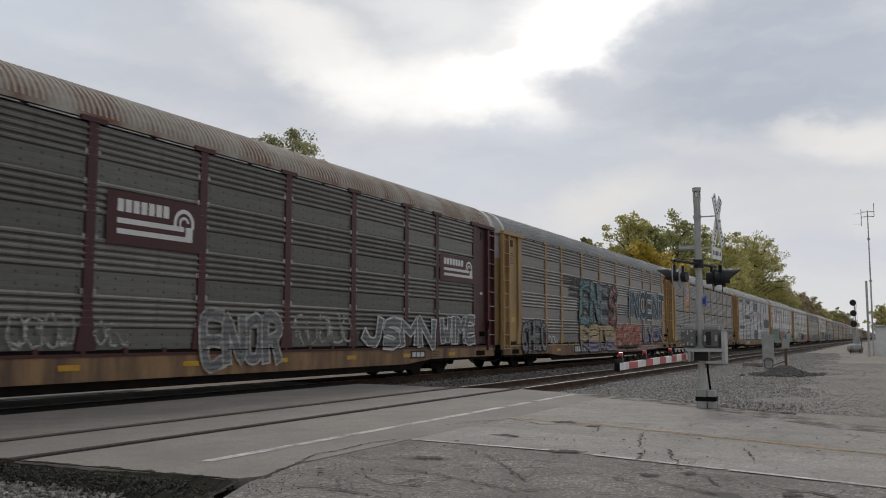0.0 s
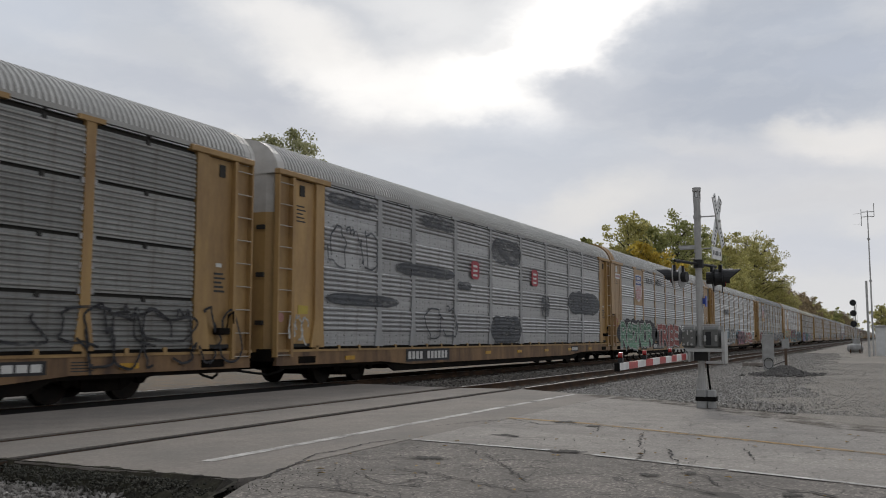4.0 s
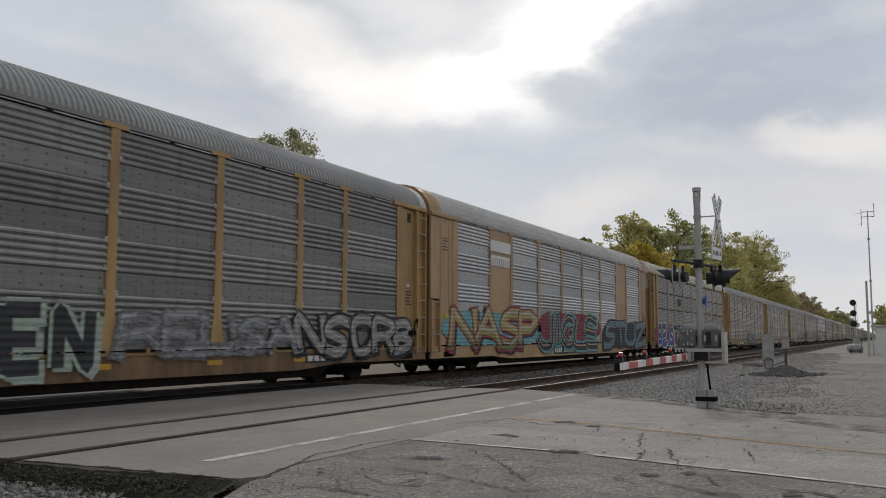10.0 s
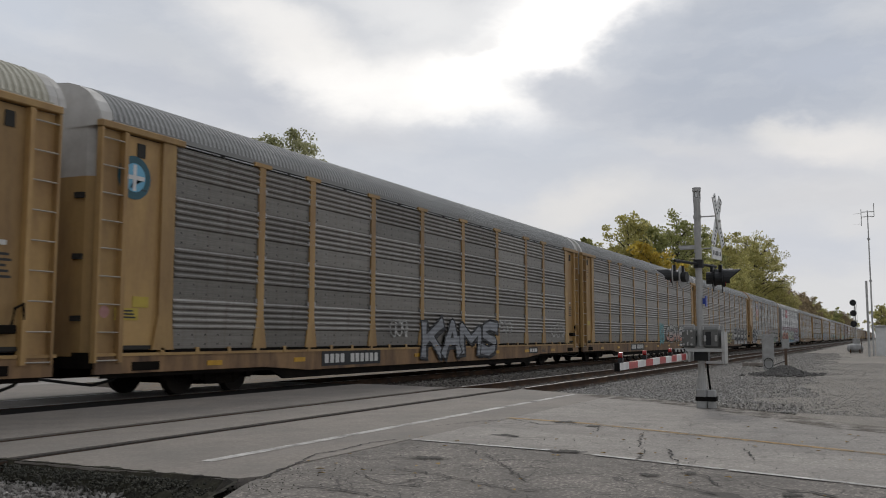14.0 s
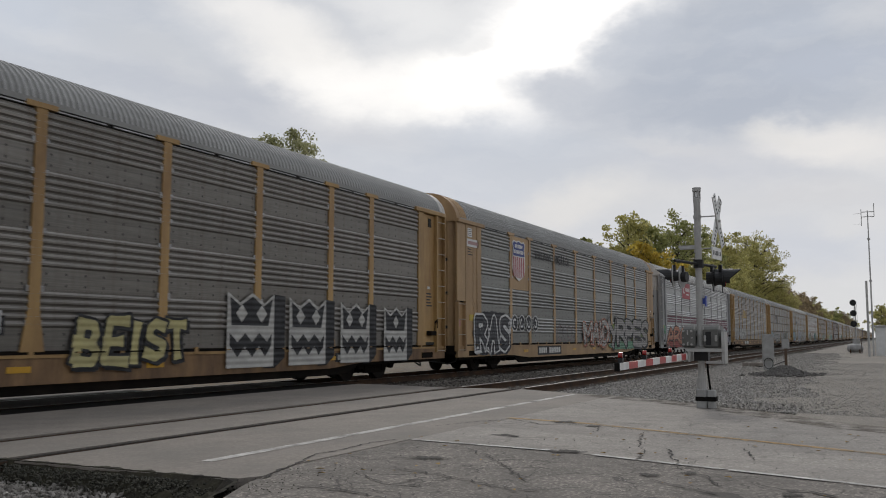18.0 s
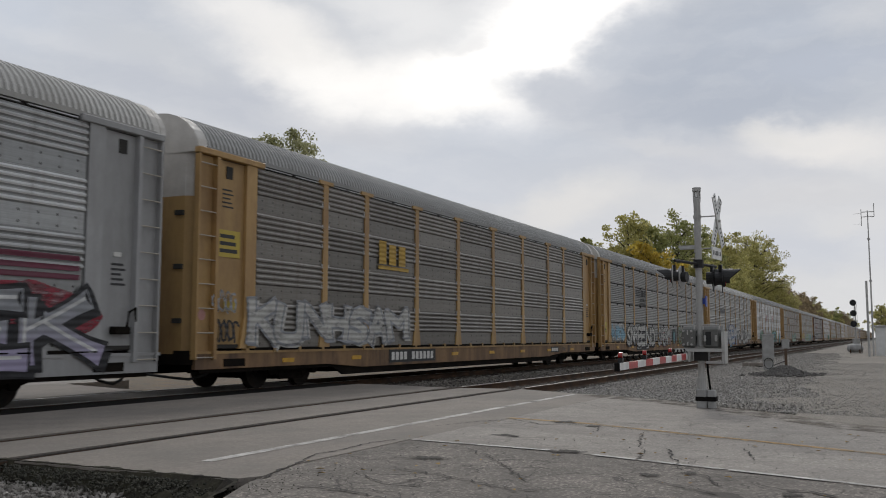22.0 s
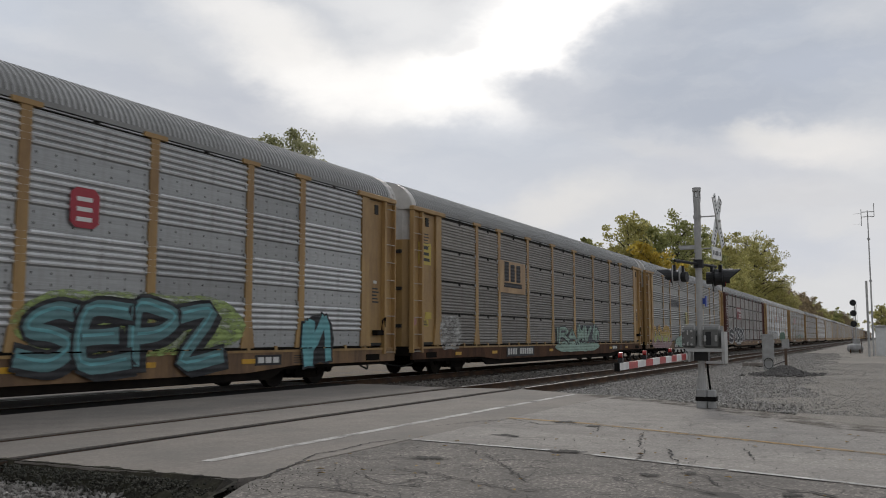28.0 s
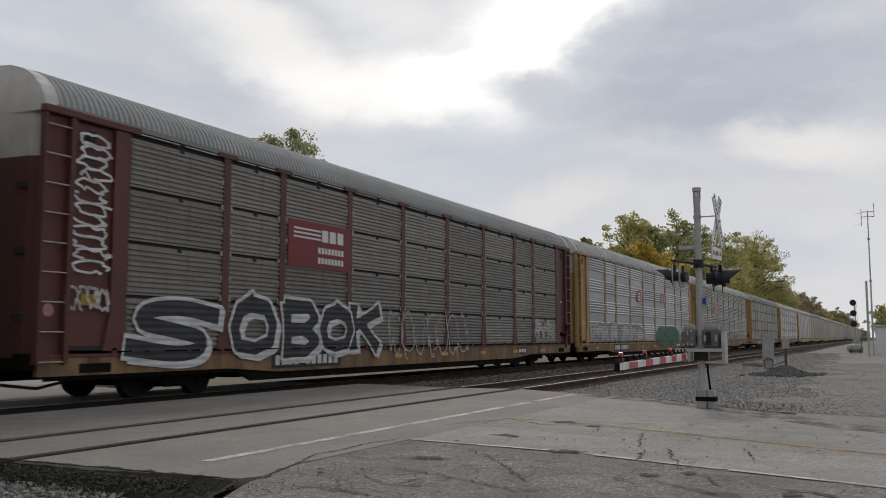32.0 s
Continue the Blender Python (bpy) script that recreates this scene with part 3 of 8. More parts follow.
BROKEN = stone_material("broken_stone", (0.11, 0.102, 0.092), (0.62, 0.59, 0.55))
rng = np.random.default_rng(5)
spots, sizes = [], []
for _ in range(7000):
    x, y = rng.uniform(3.4, 6.0), rng.uniform(4.6, 9.5)
    if y < 5.75 and x > 5.35:
        continue
    spots.append((x, y, -0.185 + rng.uniform(-0.01, 0.03)))
    sizes.append(rng.uniform(0.013, 0.034))
stones("loose_ballast", spots, sizes, stone_material("ballast_stone", (0.095, 0.085, 0.075), (0.43, 0.405, 0.37)), "loose grey ballast stones beside the crossing slab")
spots, sizes = [], []
for _ in range(4200):
    y = 4.0 + 7.0 * rng.random() ** 1.5
    x = 6.02 - abs(rng.normal(0, 0.14)) - (0.35 * rng.random() if y < 5.3 else 0.0)
    spots.append((x, y, -0.015 - 0.22 * min(0.85, (6.05 - x) / 0.5)))
    sizes.append(rng.uniform(0.005, 0.017))
for _ in range(120):
    t = rng.random() ** 1.6
    spots.append((5.75 + 1.3 * t + rng.normal(0, 0.12), 4.5 - 0.2 * t + rng.normal(0, 0.22), -0.005))
    sizes.append(rng.uniform(0.002, 0.008))
stones("edge_crumbs", spots, sizes, stone_material("damp_crumb", (0.02, 0.02, 0.014), (0.085, 0.08, 0.06)), "dark dirt crumbs and moss along the slab edge")
spots, sizes = [], []
for _ in range(60000):
    x = 17.6 + 62 * rng.random() ** 2.0
    y = rng.uniform(0.5, 6.6)
    # thick by the track, a ragged fringe towards the yard
    lean = y - 1.7 - 0.02 * (x - 18) + 1.1 * noise.noise((x * 0.35, y * 0.5, 3.0))
    if lean < 0 or (lean < 0.8 and rng.random() > 0.5) or y > 4.9 + (x - 17.6) * 1.2:
        continue
    spots.append((x, y, bank(x, min(y, 6.2)) + 0.006))
    sizes.append(rng.uniform(0.007, 0.024))
for _ in range(1500):
    t = rng.random()
    x, y = 14.6 + 3.6 * t + rng.random() ** 2 * 2.0, 1.3 + 3.9 * t
    spots.append((x + 0.5, y, bank(x, y) + 0.012))
    sizes.append(rng.uniform(0.008, 0.026))
for _ in range(30000):
    x = 15.5 + 34 * rng.random() ** 1.6
    y = rng.uniform(-2.5, 3.6)
    if x < 14.4 + (y - 0.9) * 1.05 + 0.5 or y > 1.0 + (x - 13.6) * 0.85:
        continue
    spots.append((x, y, bank(x, y) + 0.003))
    sizes.append(rng.uniform(0.004, 0.013))
stones("bank_stones", spots, sizes, BROKEN, "crushed grey stone spread over the bank by the signal")
spots, sizes = [], []
for _ in range(30000):
    x = 19.3 + 90 * rng.random() ** 2.2
    y = rng.uniform(5.8, 16.5)
    spots.append((x, y, -0.185 + rng.uniform(-0.02, 0.012)))
    sizes.append(rng.uniform(0.02, 0.05))
stones("track_stones", spots, sizes, stone_material("track_stone", (0.06, 0.053, 0.046), (0.27, 0.245, 0.215)), "crushed grey ballast stones between the rails")


# ---- autorack cars ----
def panel_steel(name, base, dirt, amount, lines=0.6):
    return material(name, base, 0.42, metal=0.5, grain=0.3, scale=3.0, dirt=dirt, dirt_amount=amount, dirt_scale=0.7, streak=(0.6, 1.0, 1.6), bump=0.08, vary=0.34, spec=0.4, lines=lines, mottle=0.25)


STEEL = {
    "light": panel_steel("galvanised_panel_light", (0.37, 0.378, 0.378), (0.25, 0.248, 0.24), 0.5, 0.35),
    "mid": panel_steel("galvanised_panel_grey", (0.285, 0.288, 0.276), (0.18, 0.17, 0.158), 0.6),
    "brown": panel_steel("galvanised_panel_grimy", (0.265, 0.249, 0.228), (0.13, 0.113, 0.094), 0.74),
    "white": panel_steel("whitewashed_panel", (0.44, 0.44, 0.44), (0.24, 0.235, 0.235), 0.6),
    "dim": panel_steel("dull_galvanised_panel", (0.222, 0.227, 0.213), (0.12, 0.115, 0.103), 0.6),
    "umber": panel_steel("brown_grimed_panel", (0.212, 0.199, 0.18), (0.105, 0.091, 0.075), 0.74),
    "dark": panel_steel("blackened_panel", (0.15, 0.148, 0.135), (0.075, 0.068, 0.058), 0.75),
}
# brighter copy of each panel steel, for the sky light painted on the ribs
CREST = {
    "light": panel_steel("skylit_rib_light", (0.80, 0.81, 0.81), (0.46, 0.455, 0.445), 0.5, 0.35),
    "mid": panel_steel("skylit_rib_grey", (0.55, 0.55, 0.535), (0.31, 0.30, 0.285), 0.55),
    "brown": panel_steel("skylit_rib_grimy", (0.53, 0.507, 0.478), (0.25, 0.228, 0.20), 0.62),
    "dim": panel_steel("skylit_rib_dull", (0.47, 0.475, 0.46), (0.27, 0.26, 0.245), 0.55),
    "umber": panel_steel("skylit_rib_brown", (0.45, 0.43, 0.40), (0.21, 0.19, 0.165), 0.62),
    "dark": panel_steel("skylit_rib_dark", (0.34, 0.325, 0.30), (0.15, 0.135, 0.115), 0.65),
    "white": panel_steel("skylit_rib_white", (0.60, 0.60, 0.60), (0.40, 0.39, 0.39), 0.5),
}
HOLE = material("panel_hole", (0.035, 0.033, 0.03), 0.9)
PAINT = {
    "ochre": material("ochre_car_paint", (0.42, 0.265, 0.102), 0.55, grain=0.25, scale=2, dirt=(0.16, 0.085, 0.04), dirt_amount=0.7, dirt_scale=0.8, streak=(1.6, 1.6, 0.5), bump=0.05, vary=0.25),
    "tan": material("tan_car_paint", (0.43, 0.28, 0.138), 0.55, grain=0.25, scale=2, dirt=(0.19, 0.11, 0.06), dirt_amount=0.65, dirt_scale=0.8, streak=(1.6, 1.6, 0.5), bump=0.05, vary=0.25),
    "maroon": material("maroon_car_paint", (0.062, 0.012, 0.014), 0.55, grain=0.3, scale=2, dirt=(0.05, 0.016, 0.015), dirt_amount=0.6, dirt_scale=0.8, streak=(1.6, 1.6, 0.5), bump=0.05, vary=0.2),
    "oxide": material("oxide_brown_car_paint", (0.11, 0.036, 0.028), 0.6, grain=0.3, scale=2, dirt=(0.07, 0.025, 0.02), dirt_amount=0.6, dirt_scale=0.8, streak=(1.6, 1.6, 0.5), bump=0.05, vary=0.2),
    "sill": material("rust_stained_sill", (0.27, 0.16, 0.076), 0.7, grain=0.4, scale=2, dirt=(0.07, 0.042, 0.03), dirt_amount=0.95, dirt_scale=0.9, streak=(2.2, 1.6, 0.4), bump=0.1, vary=0.25),
    "sill_dark": material("rusty_brown_sill", (0.135, 0.068, 0.038), 0.8, grain=0.45, scale=2, spec=0.15, dirt=(0.035, 0.022, 0.017), dirt_amount=0.95, dirt_scale=0.9, streak=(2.2, 1.6, 0.4), bump=0.1, vary=0.25),
    "silver": material("grey_car_paint", (0.34, 0.34, 0.34), 0.5, grain=0.2, scale=2, dirt=(0.17, 0.165, 0.16), dirt_amount=0.6, dirt_scale=0.8, streak=(1.6, 1.6, 0.5), bump=0.05, vary=0.2),
}
ROOF = {
    "grey": material("ribbed_roof_steel", (0.285, 0.285, 0.277), 0.85, spec=0.15, metal=0.0, grain=0.3, scale=2, dirt=(0.19, 0.185, 0.178), dirt_amount=0.5, dirt_scale=0.5, vary=0.2),
    "white": material("ribbed_roof_pale", (0.40, 0.393, 0.375), 0.82, spec=0.2, metal=0.0, grain=0.3, scale=2, dirt=(0.28, 0.265, 0.24), dirt_amount=0.5, dirt_scale=0.5, vary=0.15),
    "rust": material("ribbed_roof_rusty", (0.42, 0.39, 0.34), 0.7, metal=0.1, grain=0.4, scale=2, dirt=(0.15, 0.06, 0.028), dirt_amount=0.95, dirt_scale=0.9, streak=(1.2, 0.7, 0.7)),
    "cream": material("ribbed_roof_cream", (0.44, 0.415, 0.335), 0.7, metal=0.06, grain=0.3, scale=2, dirt=(0.32, 0.30, 0.24), dirt_amount=0.4, dirt_scale=0.5),
}
# crests paler than the roof steel: the ribs' light-and-dark contrast is painted in
ROOF_CREST = {k: material("lit_roof_rib_" + k, c, 0.8, spec=0.2, metal=0.0, grain=0.25, scale=2, dirt=tuple(0.55 * q for q in c), dirt_amount=0.6, dirt_scale=0.6) for k, c in (("grey", (0.44, 0.44, 0.43)), ("white", (0.66, 0.65, 0.62)), ("rust", (0.45, 0.41, 0.35)), ("cream", (0.66, 0.63, 0.53)))}
END_WHITE = material("white_end_paint", (0.60, 0.58, 0.55), 0.6, grain=0.2, dirt=(0.33, 0.31, 0.28), dirt_amount=0.6, dirt_scale=1.0)
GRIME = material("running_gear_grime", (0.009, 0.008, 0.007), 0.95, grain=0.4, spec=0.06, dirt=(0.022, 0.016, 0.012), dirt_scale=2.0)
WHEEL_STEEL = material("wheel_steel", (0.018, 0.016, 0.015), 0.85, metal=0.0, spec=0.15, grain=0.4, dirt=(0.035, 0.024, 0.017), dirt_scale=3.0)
RUNG = material("bare_rung_steel", (0.42, 0.38, 0.32), 0.5, metal=0.4, grain=0.3)
BOARD = material("black_number_board", (0.02, 0.02, 0.022), 0.6, grain=0.2)
LETTER = material("white_stencil_paint", (0.62, 0.61, 0.58), 0.6, grain=0.3)
INK = material("black_stencil_paint", (0.03, 0.03, 0.032), 0.6, grain=0.2)
AMBER = material("yellow_reflector", (0.55, 0.30, 0.015), 0.4, grain=0.2, dirt=(0.25, 0.13, 0.02), dirt_scale=4.0)
DECAL = material("faded_warning_decal", (0.46, 0.25, 0.23), 0.55, grain=0.3, dirt=(0.30, 0.12, 0.11), dirt_scale=6.0)
LEMON = material("yellow_notice", (0.46, 0.345, 0.05), 0.5, grain=0.2)
BRIGHT = material("bare_metal_flange", (0.50, 0.50, 0.49), 0.5, metal=0.5, grain=0.4, dirt=(0.12, 0.11, 0.10), dirt_amount=0.9, dirt_scale=1.2)
HOSE = material("air_hose_rubber", (0.02, 0.02, 0.02), 0.6)

HALF = 13.9
SILL0, SILL1, TOP = 0.40, 0.93, 4.94
SIDE = -1.5
POSTS = [-9.23, -7.25, -4.35, -1.46, 1.46, 4.35, 7.25, 9.23]
ENDS = 11.97
BAYS = list(zip([-ENDS] + POSTS, POSTS + [ENDS]))
PANEL_CACHE = {}


def panel_mesh(kind, width, steel, height):
    """One ribbed side sheet, outer face towards -y, lower edge at z 0, centred on x."""
    key = (kind, round(width, 2), steel, round(height, 2))
    if key in PANEL_CACHE:
        return PANEL_CACHE[key]
    prof = [(0.0, 0.0)]
    h = height
    if kind == "rows":
        n = 9
        for i in range(n):
            a, p = 0.03 + (h - 0.06) * i / n, (h - 0.06) / n
            prof += [(a + 0.06 * p, 0.0), (a + 0.30 * p, -0.018), (a + 0.60 * p, -0.026), (a + 0.90 * p, 0.0)]
    else:
        prof += [(0.36 * h, 0.0)]
        n = 5
        for i in range(n):
            a, p = 0.37 * h + 0.62 * h * i / n, 0.62 * h / n
            prof += [(a + 0.03 * p, 0.0), (a + 0.28 * p, -0.026), (a + 0.52 * p, -0.036), (a + 0.84 * p, 0.0)]
    prof += [(h, 0.0)]
    b = Build()
    x0, x1 = -width / 2, width / 2
    v = [(x, y, z) for z, y in prof for x in (x0, x1)]
    b.put(v, [(2 * i, 2 * i + 1, 2 * i + 3, 2 * i + 2) for i in range(len(prof) - 1)])
    # painted sky sheen: rib crests brighter, on banded sheets their upper slopes too
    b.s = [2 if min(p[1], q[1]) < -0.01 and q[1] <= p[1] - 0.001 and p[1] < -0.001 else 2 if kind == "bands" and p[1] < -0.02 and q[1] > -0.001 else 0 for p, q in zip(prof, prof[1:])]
    b.put([(x0, 0.03, 0), (x1, 0.03, 0), (x0, 0.03, h), (x1, 0.03, h), (x0, 0, 0), (x1, 0, 0), (x0, 0, h), (x1, 0, h)],
          [(1, 0, 2, 3), (0, 1, 5, 4), (6, 7, 3, 2), (0, 4, 6, 2), (5, 1, 3, 7)])
    if kind == "bands":
        k = int(width / 0.36)
        for i in range(k):
            for z in (0.08 * h, 0.27 * h):
                cx = x0 + (i + 0.5) * width / k
                ring = [(cx + 0.020 * math.cos(a), -0.004, z + 0.026 * math.sin(a)) for a in (2 * math.pi * q / 6 for q in range(6))]
                b.put(ring, [(0, 1, 2, 3, 4, 5)], 1)
    else:
        for cx in (0.0,):
            b.box(cx - 0.04, cx + 0.04, -0.034, 0.0, h - 0.07, h + 0.03, 1)
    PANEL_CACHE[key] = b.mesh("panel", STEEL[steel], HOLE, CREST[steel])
    return PANEL_CACHE[key]


def roof_profile(y):
    """Height of the arched roof above the eaves, across the car."""
    t = abs(y) / 1.5
    return 5.06 + 0.80 * (1 - t ** 3.0) ** 0.62


def roof_mesh(mat, end_mat, crest, lift=0.0):
    ys = [1.5 * math.sin(math.pi / 2 * i / 7) for i in range(-7, 8)]
    xs, depth = [], []
    n = 200
    for i in range(n):
        a, p = -HALF + 0.35 + (2 * HALF - 0.7) * i / n, (2 * HALF - 0.7) / n
        xs += [a, a + 0.4 * p, a + 0.55 * p, a + 0.85 * p]
        depth += [0.0, 0.0, 0.026, 0.026]
    xs = [-HALF + 0.02, -HALF + 0.34] + xs + [HALF - 0.35, HALF - 0.02]
    depth = [0.02, 0.02] + depth + [0.02, 0.02]
    v = []
    for x, d in zip(xs, depth):
        for y in ys:
            t = abs(y) / 1.5
            v.append((x, y * (1 - d / 1.5 * t), roof_profile(y) + lift * (1 - t ** 4) - d * (1 - t * t)))
    m = len(ys)
    f, s = [], []
    for i in range(len(xs) - 1):
        for j in range(m - 1):
            f.append((i * m + j, (i + 1) * m + j, (i + 1) * m + j + 1, i * m + j + 1))
            s.append(1 if i == 0 or i == len(xs) - 2 or (lift and abs(xs[i]) > HALF - 0.8) else 2 if depth[i] == 0.0 and depth[i + 1] == 0.0 else 0)
    me = mesh_of("roof", v, f, [mat, end_mat, crest], s)
    return me


CACHE = {}


def cached(key, make):
    if key not in CACHE:
        CACHE[key] = make()
    return CACHE[key]


def flange_mesh():
    """A strip of bare metal over the sheets, two metres long, broken in two."""
    b = Build()
    for x0, x1 in ((-1.0, -0.06), (0.08, 1.0)):
        b.prism([(SIDE - 0.028, 4.935), (SIDE - 0.004, 4.968), (SIDE + 0.02, 4.968), (SIDE + 0.02, 4.935)], "x", x0, x1)
    return b.mesh("top_flange", BRIGHT)


def sill_mesh(side, mat, lower):
    b = Build()
    y = SIDE * side
    lo, hi = min(y, y * 0.94), max(y, y * 0.94)
    deep = [(-HALF + 0.1, 0.52), (-HALF + 4.9, 0.52), (-HALF + 6.6, SILL0), (HALF - 6.6, SILL0), (HALF - 4.9, 0.52), (HALF - 0.1, 0.52)]
    outline = [(x, z) for x, z in deep] + [(HALF - 0.1, SILL1 - 0.05), (-HALF + 0.1, SILL1 - 0.05)]
    b.prism(outline, "y", lo, hi)
    b.box(-HALF + 0.05, HALF - 0.05, lo - 0.02, hi + 0.02, SILL1 - 0.10, SILL1 - 0.045, 1)
    b.box(-ENDS, ENDS, lo - 0.026, hi, SILL1 - 0.045, SILL1 + 0.012, 2)
    for k in range(26):
        x = -12.2 + k * 0.975
        b.box(x - 0.05, x + 0.05, lo - 0.03, hi, SILL1 - 0.09, SILL1 + 0.045, 1)
    for x, z in ((-12.6, 0.56), (12.6, 0.56)):
        b.box(x - 0.35, x + 0.35, lo - 0.012, hi, z, z + 0.16, 2)
    return b.mesh("side_sill", lower, mat, GRIME)


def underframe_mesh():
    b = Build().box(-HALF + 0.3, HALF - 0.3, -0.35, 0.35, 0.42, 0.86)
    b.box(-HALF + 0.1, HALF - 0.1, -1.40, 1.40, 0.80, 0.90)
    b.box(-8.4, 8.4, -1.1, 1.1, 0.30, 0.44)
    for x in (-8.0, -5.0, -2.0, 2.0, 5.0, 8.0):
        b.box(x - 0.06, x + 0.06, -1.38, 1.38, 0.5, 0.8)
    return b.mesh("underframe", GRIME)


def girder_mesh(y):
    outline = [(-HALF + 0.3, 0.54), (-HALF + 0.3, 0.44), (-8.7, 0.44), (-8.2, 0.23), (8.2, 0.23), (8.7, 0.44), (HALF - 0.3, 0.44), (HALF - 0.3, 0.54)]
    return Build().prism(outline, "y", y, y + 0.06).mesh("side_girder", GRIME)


def post_mesh(mat, flare):
    w = 0.11
    b = Build()
    b.prism([(-w, TOP), (-w, 1.65), (-0.23 if flare else -w, SILL1), (0.23 if flare else w, SILL1), (w, 1.65), (w, TOP)], "y", SIDE - 0.035, SIDE + 0.05)
    b.box(-0.30, 0.30, SIDE - 0.055, SIDE + 0.05, TOP - 0.005, TOP + 0.085)
    for z in (1.4, 1.96, 2.4, 2.91, 3.4, 3.88, 4.4):
        for x in (-w - 0.035, w + 0.035):
            b.box(x - 0.03, x + 0.03, SIDE - 0.03, SIDE + 0.01, z - 0.05, z + 0.05, 1)
    return b.mesh("post", mat, STEEL["white"])


def ladder_mesh(mat, z0, z1):
    return Build().box(-0.28, 0.28, SIDE + 0.05, SIDE + 0.09, z0, z1).mesh("ladder", mat)


def stile_mesh(mat, z0, z1, inner):
    b = Build().box(0.235, 0.33, SIDE - 0.07, SIDE + 0.06, z0, z1) if inner else Build().box(-0.30, -0.25, SIDE - 0.06, SIDE + 0.055, z0, z1)
    return b.mesh("stile", mat)


def rung_mesh():
    return Build().tube([(-0.27, SIDE - 0.045, 0), (0.27, SIDE - 0.045, 0)], 0.014, 6).mesh("rung", RUNG)


def end_plate_mesh(mat, solid):
    """The sheet between the last post and the ladder, for the +x end."""
    b = Build()
    if solid:
        b.box(ENDS + 0.05, 13.22, SIDE - 0.015, SIDE + 0.05, SILL1, TOP - 0.02)
        b.box(13.25, HALF - 0.02, SIDE - 0.015, SIDE + 0.05, 2.35, TOP - 0.02)
        b.box(12.58, 12.64, SIDE - 0.022, SIDE, SILL1, TOP - 0.02)
        for z in (1.3, 2.3, 3.3, 4.3):
            b.box(12.45, 12.52, SIDE - 0.028, SIDE, z - 0.03, z + 0.03)
    else:
        b.box(ENDS + 0.36, 13.24, SIDE + 0.04, SIDE + 0.09, SILL1 + 0.08, TOP - 0.05)
        b.box(12.75, 12.95, SIDE + 0.02, SIDE + 0.05, TOP - 0.42, TOP - 0.16, 1)
        b.box(ENDS + 0.4, 13.2, SIDE + 0.02, SIDE + 0.06, SILL1 + 0.02, SILL1 + 0.09, 1)
    return b.mesh("end_plate", mat, HOLE)


def end_post_mesh(mat):
    b = Build()
    b.prism([(ENDS, TOP), (ENDS, 1.6), (ENDS - 0.06, SILL1), (ENDS + 0.5, SILL1), (ENDS + 0.36, 1.6), (ENDS + 0.36, TOP)], "y", SIDE - 0.03, SIDE + 0.06)
    return b.mesh("end_post", mat)


def header_mesh(mat):
    b = Build()
    b.box(ENDS - 0.22, HALF, SIDE - 0.075, SIDE + 0.08, TOP - 0.03, TOP + 0.10, bevel=0.015)
    return b.mesh("header_beam", mat)


def door_mesh(mat, white_from, solid):
    """A curved end door leaf pair with the painted gable above, at the +x end."""
    b = Build()
    for s in (-1, 1):
        pts = [(1.40 * s, HALF - 0.45), (1.36 * s, HALF - 0.20), (1.15 * s, HALF - 0.06), (0.02 * s, HALF)]
        for (y0, x0), (y1, x1) in zip(pts, pts[1:]):
            for z0, z1, slot in ((SILL1 - 0.1, white_from, 0), (white_from, 4.98, 1)):
                q = [(x0, y0, z0), (x1, y1, z0), (x1, y1, z1), (x0, y0, z1)]
                b.put(q if s < 0 else q[::-1], [(0, 1, 2, 3)], slot)
        for z in (1.5, 2.6, 3.7):
            b.box(HALF - 0.12, HALF + 0.015, 1.05 * s - 0.1, 1.05 * s + 0.1, z - 0.05, z + 0.05, 2)
    return b.mesh("end_door", mat, mat if solid else END_WHITE, HOLE)


def gable_mesh(mat, lift=0.0):
    ys = [1.5 * math.sin(math.pi / 2 * i / 7) for i in range(-7, 8)]
    v = [(HALF - 0.03, y, roof_profile(y) + lift * (1 - (abs(y) / 1.5) ** 4) - 0.015) for y in ys] + [(HALF - 0.03, y * 0.96, 4.95) for y in ys]
    n = len(ys)
    b = Build().put(v, [(i, i + n, i + n + 1, i + 1) for i in range(n - 1)])
    b.put([(HALF - 0.5, -1.46, 4.95), (HALF - 0.03, -1.44, 4.95), (HALF - 0.03, -1.44, 5.1), (HALF - 0.5, -1.46, 5.1)], [(0, 1, 2, 3)])
    return b.mesh("gable", mat)


